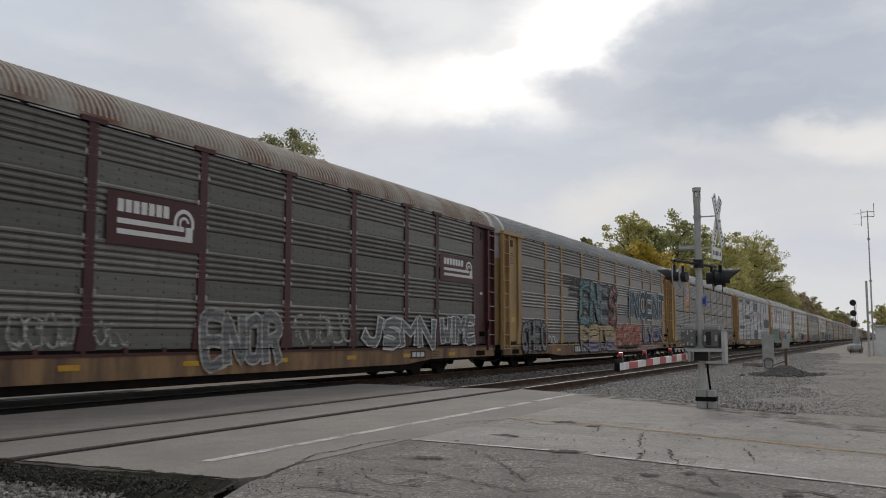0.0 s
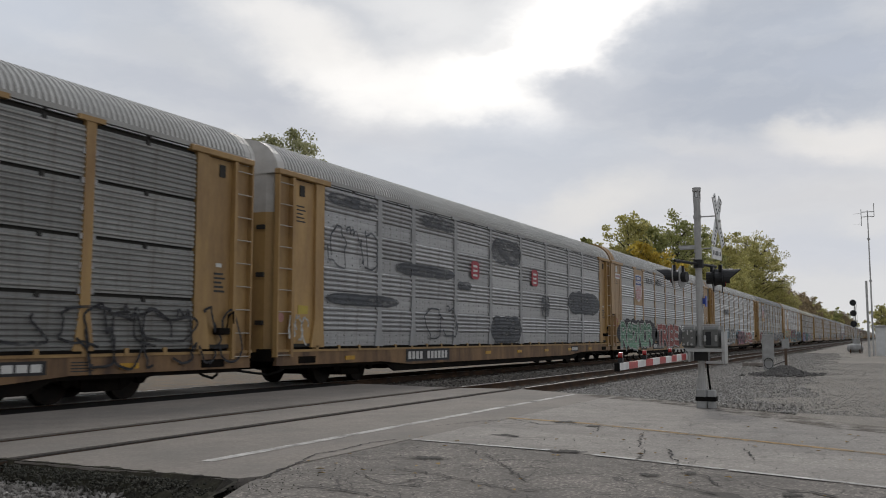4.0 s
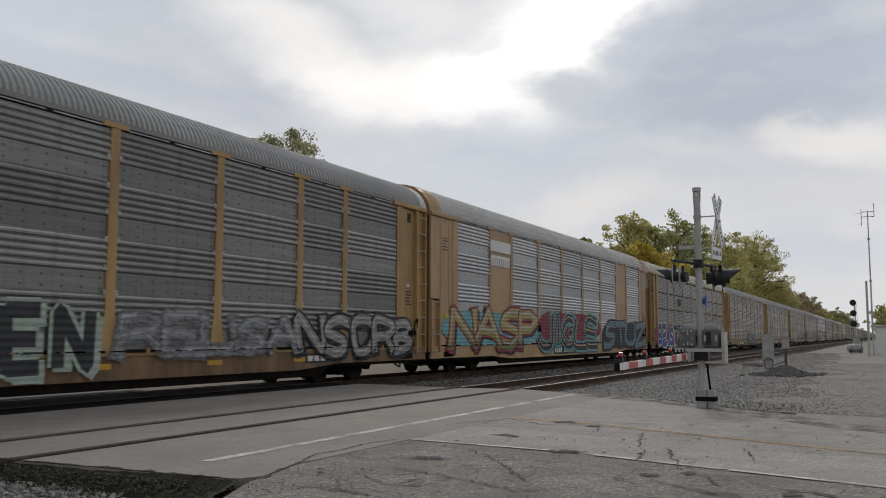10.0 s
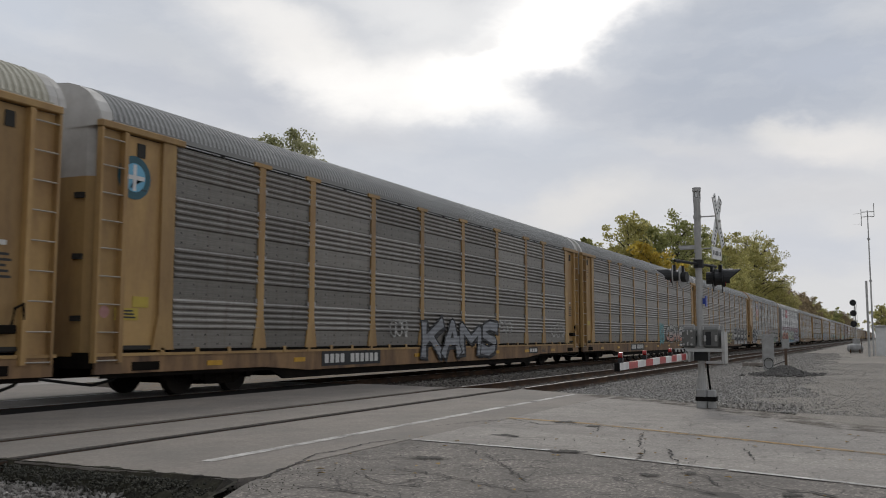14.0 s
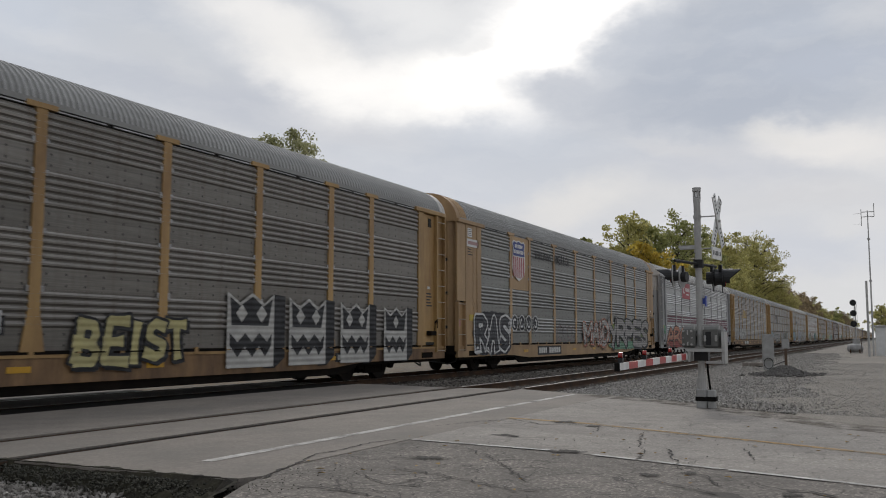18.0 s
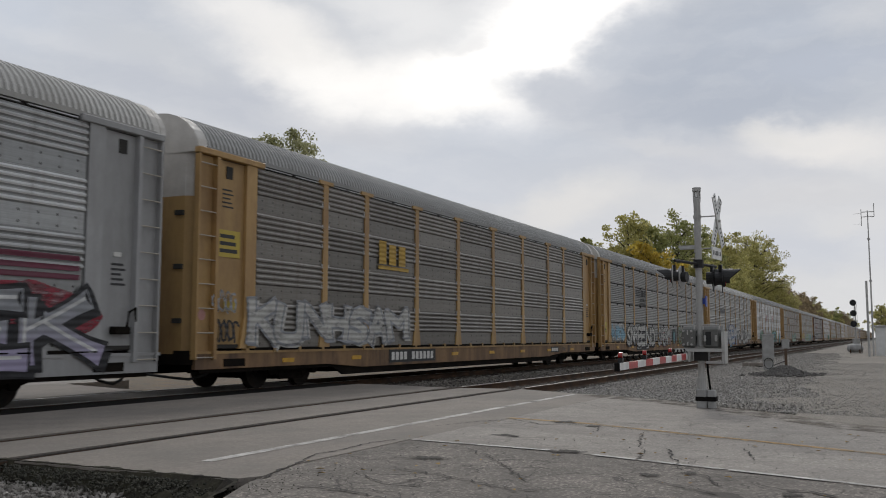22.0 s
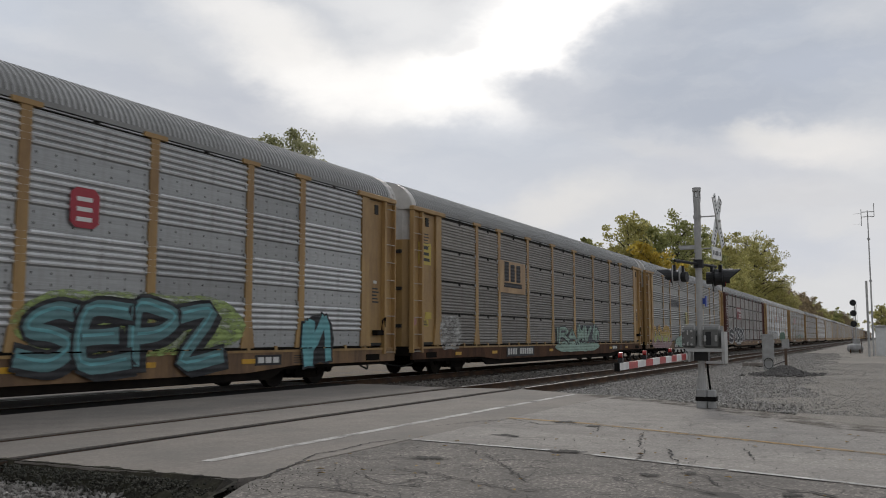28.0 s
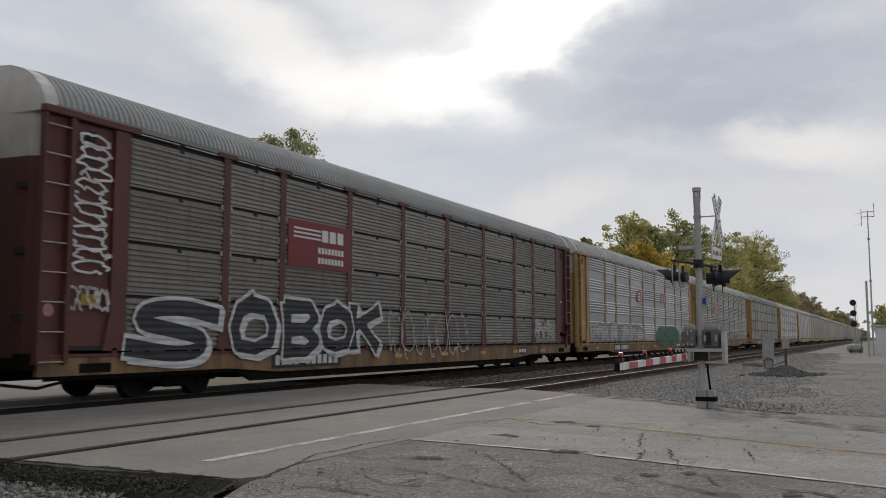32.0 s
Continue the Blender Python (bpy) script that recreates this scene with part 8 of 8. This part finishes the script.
    for y in (-0.05, 0.05):
        part("clamp", Build().box(-0.085, -0.06, y - 0.03, y + 0.03, 0.985, 1.03, bevel=0.006).mesh("clamp", GALV), ob)
    rim = Build()
    for y in (0.27, 0.06, -0.08, -0.34):
        rim.tube([(-0.2, y, 1.3), (-0.2, y, 1.37)], 0.012, 6)
    rim.tube([(-0.2, 0.27, 1.37), (-0.2, 0.06, 1.37)], 0.012, 6).tube([(-0.2, -0.08, 1.37), (-0.2, -0.34, 1.37)], 0.012, 6)
    part("lifting_frame", rim.mesh("lifting_frame", GALV), ob)
    b = Build().box(-0.26, -0.18, -0.40, 0.38, 0.93, 0.985).box(-0.22, 0.1, -0.42, -0.37, 0.74, 1.26).box(-0.26, -0.18, -0.40, -0.12, 0.74, 0.78)
    b.box(-0.08, 0.08, -0.13, 0.10, 0.78, 0.95, 1)
    part("arm_channel", b.mesh("arm_channel", GALV, BLACK_PAINT), ob)
    return ob


crossing_signal()


ARM_ROOT, ARM_TIP = Vector((15.42, 2.97, 0.86)), Vector((9.32, 2.53, 0.86))
ARM_LENGTH = (ARM_TIP - ARM_ROOT).length
ARM_POSE = pose(*ARM_ROOT, 0, 0, math.degrees(math.atan2(ARM_TIP.y - ARM_ROOT.y, ARM_TIP.x - ARM_ROOT.x)))


def gate_arm():
    """The lowered arm, tapered, with red and white bands and three lamps."""
    ob = thing("gate_arm", "lowered red and white striped crossing gate arm with lamps", "gate arm", ARM_POSE)
    length, n = ARM_LENGTH, 11
    step = length / n
    for i in range(n):
        x0, x1 = i * step, (i + 1) * step
        h0, h1 = 0.050 - 0.014 * i / n, 0.050 - 0.014 * (i + 1) / n
        v = [(x, s * 0.02, z) for x, h in ((x0, h0), (x1, h1)) for s, z in ((-1, -h), (1, -h), (1, h), (-1, h))]
        f = [(0, 1, 5, 4), (1, 2, 6, 5), (2, 3, 7, 6), (3, 0, 4, 7), (0, 3, 2, 1), (4, 5, 6, 7)]
        part("band", mesh_of("band", v, f, [RED_SHEET if i % 2 == 1 and i < n - 1 else WHITE_SHEET]), ob, "red reflective band" if i % 2 == 1 and i < n - 1 else "white reflective band")
    part("tip", Build().box(length, length + 0.03, -0.026, 0.026, -0.045, 0.042).mesh("tip", RUBBER_AND_SHADOW), ob, "black rubber arm tip")
    for x in (0.36 * ARM_LENGTH, 0.72 * ARM_LENGTH, 0.97 * ARM_LENGTH):
        lamp = part("lamp", Build().box(-0.035, 0.035, -0.025, 0.025, -0.01, 0.04).mesh("lamp", BLACK_PAINT), ob, "", pose(x, 0, 0.05))
        part("lens", Build().disc((0, 0, 0.07), (0, 1, 0), 0.03, 0.045, 12).mesh("lens", RED_GLASS), lamp, "red lamp lens")
    pts = [(0.1 + 0.029 * k, -0.028 - 0.012 * math.cos(k * 0.9), 0.060 + 0.012 * math.sin(k * 0.9) + 0.045 * math.sin(k * 0.21) ** 2) for k in range(200)]
    part("cable", Build().tube(pts, 0.009, 5).mesh("cable", RUBBER_AND_SHADOW), ob, "black lamp cable")
    part("bracket", Build().box(-0.35, 0.35, -0.045, -0.02, -0.09, 0.09, bevel=0.01).box(-0.35, 0.35, 0.02, 0.045, -0.09, 0.09, bevel=0.01).mesh("bracket", GALV), ob)
    return ob


gate_arm()


# ---- lineside boxes, poles and signal ----
def cabinet(x, y, w, d, h, label):
    z = bank(x, y) - 0.05
    ob = thing("track_cabinet", label, "cabinet", pose(x, y, z, 0, 0, 8))
    part("body", Build().box(-d / 2, d / 2, -w / 2, w / 2, 0.42, h, bevel=0.015).mesh("body", GREY_PAINT), ob)
    part("pedestal", Build().box(-d / 2 + 0.03, d / 2 - 0.03, -w / 2 + 0.03, w / 2 - 0.03, 0.0, 0.45).mesh("pedestal", GREY_PAINT), ob)
    part("lid", Build().box(-d / 2 - 0.02, d / 2 + 0.02, -w / 2 - 0.02, w / 2 + 0.02, h, h + 0.04, bevel=0.01).mesh("lid", GALV), ob)
    part("door", Build().box(-d / 2 - 0.012, -d / 2, -w / 2 + 0.03, w / 2 - 0.03, 0.5, h - 0.05).mesh("door", GREY_PAINT), ob)
    part("coil", Build().tube([(-d / 2 - 0.03, 0.16 * math.cos(a), 0.30 + 0.2 * math.sin(a)) for a in np.linspace(0, 2 * math.pi, 20)], 0.012, 5).mesh("coil", RUBBER_AND_SHADOW), ob, "coil of black cable")
    return ob


cabinet(36.4, 4.06, 0.42, 0.34, 1.36, "grey steel track circuit cabinet on a pedestal")
post_z = bank(39.6, 3.73) - 0.05
post = thing("marker_post", "rusty brown post with a small grey box on top", "post", pose(39.6, 3.73, post_z))
part("stake", Build().box(-0.05, 0.05, -0.05, 0.05, 0.0, 1.1).mesh("stake", RUST_PIPE), post)
part("box", Build().box(-0.1, 0.1, -0.14, 0.14, 0.82, 1.2, bevel=0.01).mesh("box", GREY_PAINT), post)
part("cable", Build().tube([(0, 0.05, 0.3), (0.05, 0.5, 0.12), (0, 0.9, 0.05), (0, 1.2, 0.1)], 0.015, 5).mesh("cable", RUBBER_AND_SHADOW), post)
for k in range(3):
    x, y = 41.0 - 0.3 * k, 5.5 - 0.33 * k
    thing("concrete_block", "pale broken concrete block by the cabinet", "block", pose(x, y, bank(x, y) - 0.02, 0, 0, 20 * k),
          Build().box(-0.12, 0.12, -0.13, 0.13, 0.0, 0.19, bevel=0.03).mesh("concrete_block", CONCRETE), group="blocks by the cabinet")
heap, hs = [], []
hr = np.random.default_rng(3)
for _ in range(1500):
    u, v = hr.normal(0, 0.75), hr.normal(0, 0.42)
    if abs(u) < 1.8 and abs(v) < 1.2:
        x, y = 31.6 + u, 3.05 + v
        heap.append((x, y, bank(x, y) + 0.01 + 0.26 * math.exp(-(u / 1.0) ** 2 - (v / 0.5) ** 2)))
        hs.append(hr.uniform(0.03, 0.06))
stones("dark_stone_heap", heap, hs, stone_material("dark_stone", (0.07, 0.065, 0.06), (0.17, 0.16, 0.15)), "low heap of darker crushed stone")


def rail_signal():
    ob = thing("rail_signal", "tall grey railway signal mast with three black heads", "railway signal", pose(137.0, 3.75, -0.3))
    part("mast", Build().tube([(0, 0, 0), (0, 0, 6.4)], 0.09, 10).mesh("mast", GALV), ob)
    part("base_box", Build().box(-0.5, 0.5, -0.45, 0.45, 0.0, 1.3, bevel=0.03).mesh("base_box", GREY_PAINT), ob)
    part("ladder", Build().box(0.3, 0.33, -0.25, -0.21, 0.2, 6.0).box(0.3, 0.33, 0.21, 0.25, 0.2, 6.0).mesh("ladder", GALV), ob)
    for z in (3.3, 4.75, 6.2):
        h = part("signal_head", Build().disc((-0.16, 0.22, 0), (1, 0, 0), 0.43, 0.03, 22).box(-0.14, 0.1, 0.1, 0.34, -0.35, 0.35).mesh("signal_head", BLACK_PAINT), ob, "", pose(0, 0, z))
        for k in (-0.24, 0.0, 0.24):
            part("hood", Build().tube([(-0.18, 0.22, k), (-0.42, 0.22, k - 0.02)], 0.10, 10).mesh("hood", BLACK_PAINT), h)
    return ob


rail_signal()


def antenna_pole(x, y, h, name, label, antenna):
    ob = thing(name, label, "pole", pose(x, y, -0.3))
    part("shaft", Build().tube([(0, 0, 0), (0, 0, h)], 0.07 if antenna else 0.08, 10, ends=0.035 if antenna else 0.075).mesh("shaft", GALV), ob)
    if antenna:
        b = Build().tube([(0, -0.42, h - 0.1), (0, 0.42, h - 0.1)], 0.03, 6).tube([(0, -0.42, h - 0.45), (0, 0.42, h - 0.45)], 0.03, 6)
        for q in (-0.42, 0.42):
            b.tube([(0, q, h - 1.1 if q > 0 else h - 0.45), (0, q, h + 0.1 if q > 0 else h + 0.5)], 0.025, 6)
        b.tube([(0, 0.42, h - 0.2), (0.0, 0.9, h - 0.2)], 0.012, 5).tube([(0, 0.42, h - 0.95), (0, 0.9, h - 0.95)], 0.012, 5)
        part("antenna", b.mesh("antenna", GALV), ob)
        for z in (5.45, h - 2.05):
            part("collar", Build().tube([(0, 0, z - 0.05), (0, 0, z + 0.05)], 0.10, 10).mesh("collar", GALV), ob)
    return ob


antenna_pole(71.0, 0.85, 10.5, "antenna_pole", "tall thin grey radio pole with a crossbar antenna", True)
antenna_pole(69.0, 1.1, 5.35, "steel_post", "short grey steel post beside the radio pole", False)


def hut():
    ob = thing("equipment_hut", "white flat-roofed equipment hut beyond the gravel yard", "hut", pose(75.2, -1.55, -0.3, 0, 0, -4))
    part("wall", Build().box(-2.5, 2.5, -2.1, 2.1, 0.1, 2.2, bevel=0.02).mesh("wall", WHITE_WALL), ob)
    part("roof", Build().box(-2.6, 2.6, -2.2, 2.2, 2.2, 2.32, bevel=0.02).mesh("roof", GALV), ob)
    part("door", Build().box(-2.53, -2.5, -0.5, 0.45, 0.15, 2.05).mesh("door", WHITE_WALL), ob)
    part("plinth", Build().box(-2.4, 2.4, -2.0, 2.0, 0.0, 0.1).mesh("plinth", CONCRETE), ob)
    return ob


hut()


def tank():
    ob = thing("gas_tank", "small grey gas tank on legs beside the signal", "tank", pose(82.0, 2.35, -0.28, 0, 0, 90))
    pts = [(-0.62, 0, 0.55), (-0.55, 0, 0.55), (-0.4, 0, 0.55), (0.4, 0, 0.55), (0.55, 0, 0.55), (0.62, 0, 0.55)]
    b = Build()
    for i, ((x0, _, z), (x1, _, _)) in enumerate(zip(pts, pts[1:])):
        r0, r1 = (0.1, 0.27, 0.36, 0.36, 0.27, 0.1)[i], (0.1, 0.27, 0.36, 0.36, 0.27, 0.1)[i + 1]
        b.tube([(x0, 0, z), (x1, 0, z)], r0, 16, ends=r1)
    part("shell", b.mesh("shell", GREY_PAINT, smooth=True), ob)
    for x in (-0.35, 0.35):
        part("leg", Build().box(x - 0.05, x + 0.05, -0.4, -0.3, 0.0, 0.45).box(x - 0.05, x + 0.05, 0.3, 0.4, 0.0, 0.45).mesh("leg", RUST_PIPE), ob)
    part("bar", Build().tube([(-0.5, -0.42, 0.0), (-0.5, -0.42, 1.0), (-0.5, 0.42, 1.0), (-0.5, 0.42, 0.0)], 0.03, 6).mesh("bar", RUST_PIPE), ob)
    return ob


tank()


# ---- cracks, patches and litter on the road ----
def crack(pts, width, seed, name="crack"):
    r = random.Random(seed)
    b, path = Build(), []
    for (x0, y0), (x1, y1) in zip(pts, pts[1:]):
        n = max(2, int(math.hypot(x1 - x0, y1 - y0) / 0.07))
        for k in range(n):
            t = k / n
            path.append((x0 + (x1 - x0) * t + r.uniform(-0.03, 0.03), y0 + (y1 - y0) * t + r.uniform(-0.03, 0.03)))
    path.append(pts[-1])
    for i, ((x0, y0), (x1, y1)) in enumerate(zip(path, path[1:])):
        w = width * r.uniform(0.25, 1.0)
        dx, dy = x1 - x0, y1 - y0
        k = math.hypot(dx, dy) or 1
        ox, oy = -dy / k * w / 2, dx / k * w / 2
        b.put([(x0 - ox, y0 - oy, 0.0055), (x1 - ox, y1 - oy, 0.0055), (x1 + ox, y1 + oy, 0.0055), (x0 + ox, y0 + oy, 0.0055)], [(0, 1, 2, 3)])
    return thing(name, "dark crack in the worn asphalt", "crack", kind="structure", data=b.mesh(name, CRACK))


CRACKS = [
    ([(6.29, 4.75), (7.05, 4.97), (7.71, 5.17), (8.08, 5.14), (8.77, 5.21), (9.25, 5.12)], 0.05),
    ([(7.7, 4.9), (7.71, 4.52), (7.89, 4.24), (8.03, 3.85)], 0.035),
    ([(6.79, 4.09), (6.48, 3.69), (6.47, 3.38), (6.98, 3.33)], 0.03),
    ([(5.96, 4.31), (6.08, 4.07), (6.01, 3.72), (5.87, 3.34)], 0.045),
    ([(7.21, 3.99), (7.1, 3.6), (6.91, 3.14), (6.66, 2.69)], 0.03),
    ([(8.8, 3.99), (8.12, 3.39), (7.65, 3.08), (7.11, 2.72)], 0.03),
    ([(10.81, 5.39), (11.51, 5.22), (11.88, 5.04), (12.25, 4.89), (11.65, 4.2), (11.95, 3.59)], 0.04),
    ([(10.18, 4.32), (10.17, 4.06), (10.08, 3.95)], 0.12),
    ([(9.04, 3.17), (8.96, 2.93), (9.12, 2.8)], 0.09),
    ([(11.3, 2.77), (10.09, 2.52), (9.37, 2.28), (8.71, 2.18)], 0.03),
    ([(9.71, 2.12), (8.87, 1.86), (8.31, 1.72)], 0.03),
    ([(10.08, 1.38), (9.62, 1.26), (9.2, 1.18)], 0.03),
    ([(12.1, 3.28), (12.34, 3.15), (12.28, 2.9)], 0.04),
    ([(8.04, 1.67), (8.02, 1.42), (7.51, 1.25)], 0.04),
    ([(7.52, 0.75), (7.54, 0.59), (7.37, 0.38)], 0.07),
    ([(11.97, 3.91), (11.54, 3.39), (11.03, 3.31)], 0.025),
    ([(7.56, 1.8), (7.3, 1.39), (7.11, 1.19)], 0.035),
    ([(5.9, 3.95), (6.14, 3.7), (6.12, 3.39)], 0.03),
    ([(12.0, 0.59), (11.84, 0.22)], 0.02),
    ([(15.93, 5.09), (15.07, 4.42), (15.53, 4.06)], 0.02),
    ([(6.71, 2.9), (6.65, 2.54), (6.81, 2.32)], 0.03),
]
for k, (pts, wid) in enumerate(CRACKS):
    crack(pts, wid * 0.75, 200 + k)

SCAR = material("broken_asphalt", (0.085, 0.078, 0.07), 0.95, grain=0.8, scale=6, bump=0.9, bump_scale=30, speck=0.5, wear=0.5)

SCARS = [(10.25, 4.17, 0.14), (9.07, 3.01, 0.19), (7.97, 4.06, 0.25), (12.09, 4.03, 0.28), (11.72, 3.52, 0.19), (7.32, 0.66, 0.14), (7.41, 2.96, 0.05), (6.70, 3.56, 0.07), (7.81, 1.86, 0.15), (8.09, 1.56, 0.13)]
for k, (x, y, r) in enumerate(SCARS):
    rr = random.Random(300 + k)
    edge = []
    for q in range(22):
        a = 2 * math.pi * q / 22
        m = r * (0.3 + 0.5 * rr.random())
        edge.append((m * math.cos(a), m * 1.1 * math.sin(a), 0.0048))
    thing("pothole", "shallow dark broken patch in the asphalt", "pothole", pose(x, y, 0, 0, 0, -64), mesh_of("pothole", edge, [tuple(range(22))], [SCAR]), kind="structure")

DRY_LEAF = stone_material("dry_leaf", (0.20, 0.12, 0.04), (0.48, 0.33, 0.12))
lr = np.random.default_rng(21)
v, f = [], []
for _ in range(70):
    x, y = lr.uniform(4.5, 12.5), lr.uniform(0.3, 5.2)
    s, a = lr.uniform(0.018, 0.045), lr.uniform(0, 6.28)
    k = len(v)
    for du, dv, dz in ((-1, 0, 0.0), (-0.2, 0.5, 0.012), (1, 0.1, 0.004), (-0.2, -0.55, 0.015)):
        v.append((x + s * (du * math.cos(a) - dv * math.sin(a)), y + s * (du * math.sin(a) + dv * math.cos(a)), 0.008 + dz * s * 20))
    f.append((k, k + 1, k + 2, k + 3))
thing("fallen_leaves", "scattered dry yellow-brown leaves on the asphalt", "leaf", data=mesh_of("fallen_leaves", v, f, [DRY_LEAF]), kind="stuff")
spots = [(lr.uniform(5.0, 12.0), lr.uniform(0.2, 5.0), 0.004) for _ in range(140)]
stones("road_grit", spots, [lr.uniform(0.003, 0.010) for _ in spots], BROKEN, "fine grit scattered over the asphalt")


def motions():
    """The train rolls past at a steady pace; the cloud deck drifts."""
    for i, ob in enumerate(CARS):
        x = car_x(i)
        walk(ob, [(t, pose(x - SPEED * t, FAR_Y, 0)) for t in (0.0, 8.0, 16.0, 24.0, 32.0)])
    for i, sets in enumerate(WHEELS[:22]):
        # the axles turn while their car is near enough for them to be seen
        first = max(0.0, (car_x(i) - 52.0) / SPEED)
        last = min(32.0, (car_x(i) + 6.0) / SPEED)
        k0, k1 = math.ceil(first * FPS), math.floor(last * FPS)
        step = math.degrees(SPEED / FPS / 0.42)
        if k1 <= k0:
            continue
        for ob in sets:
            x = ob.matrix_basis.translation.x
            rows = [(k / FPS, pose(x, 0, 0.42, 0, -step * (k - k0), 0)) for k in range(k0, k1 + 1)]
            if k0 > 0:
                rows.insert(0, (0.0, rows[0][1]))
            if k1 < 32 * FPS:
                rows.append((32.0, rows[-1][1]))
            walk(ob, rows)
    walk(cloud_deck, [(t, pose(EYE[0], EYE[1], EYE[2], 0, 0, DRIFT * t)) for t in (0.0, 16.0, 32.0)])


motions()
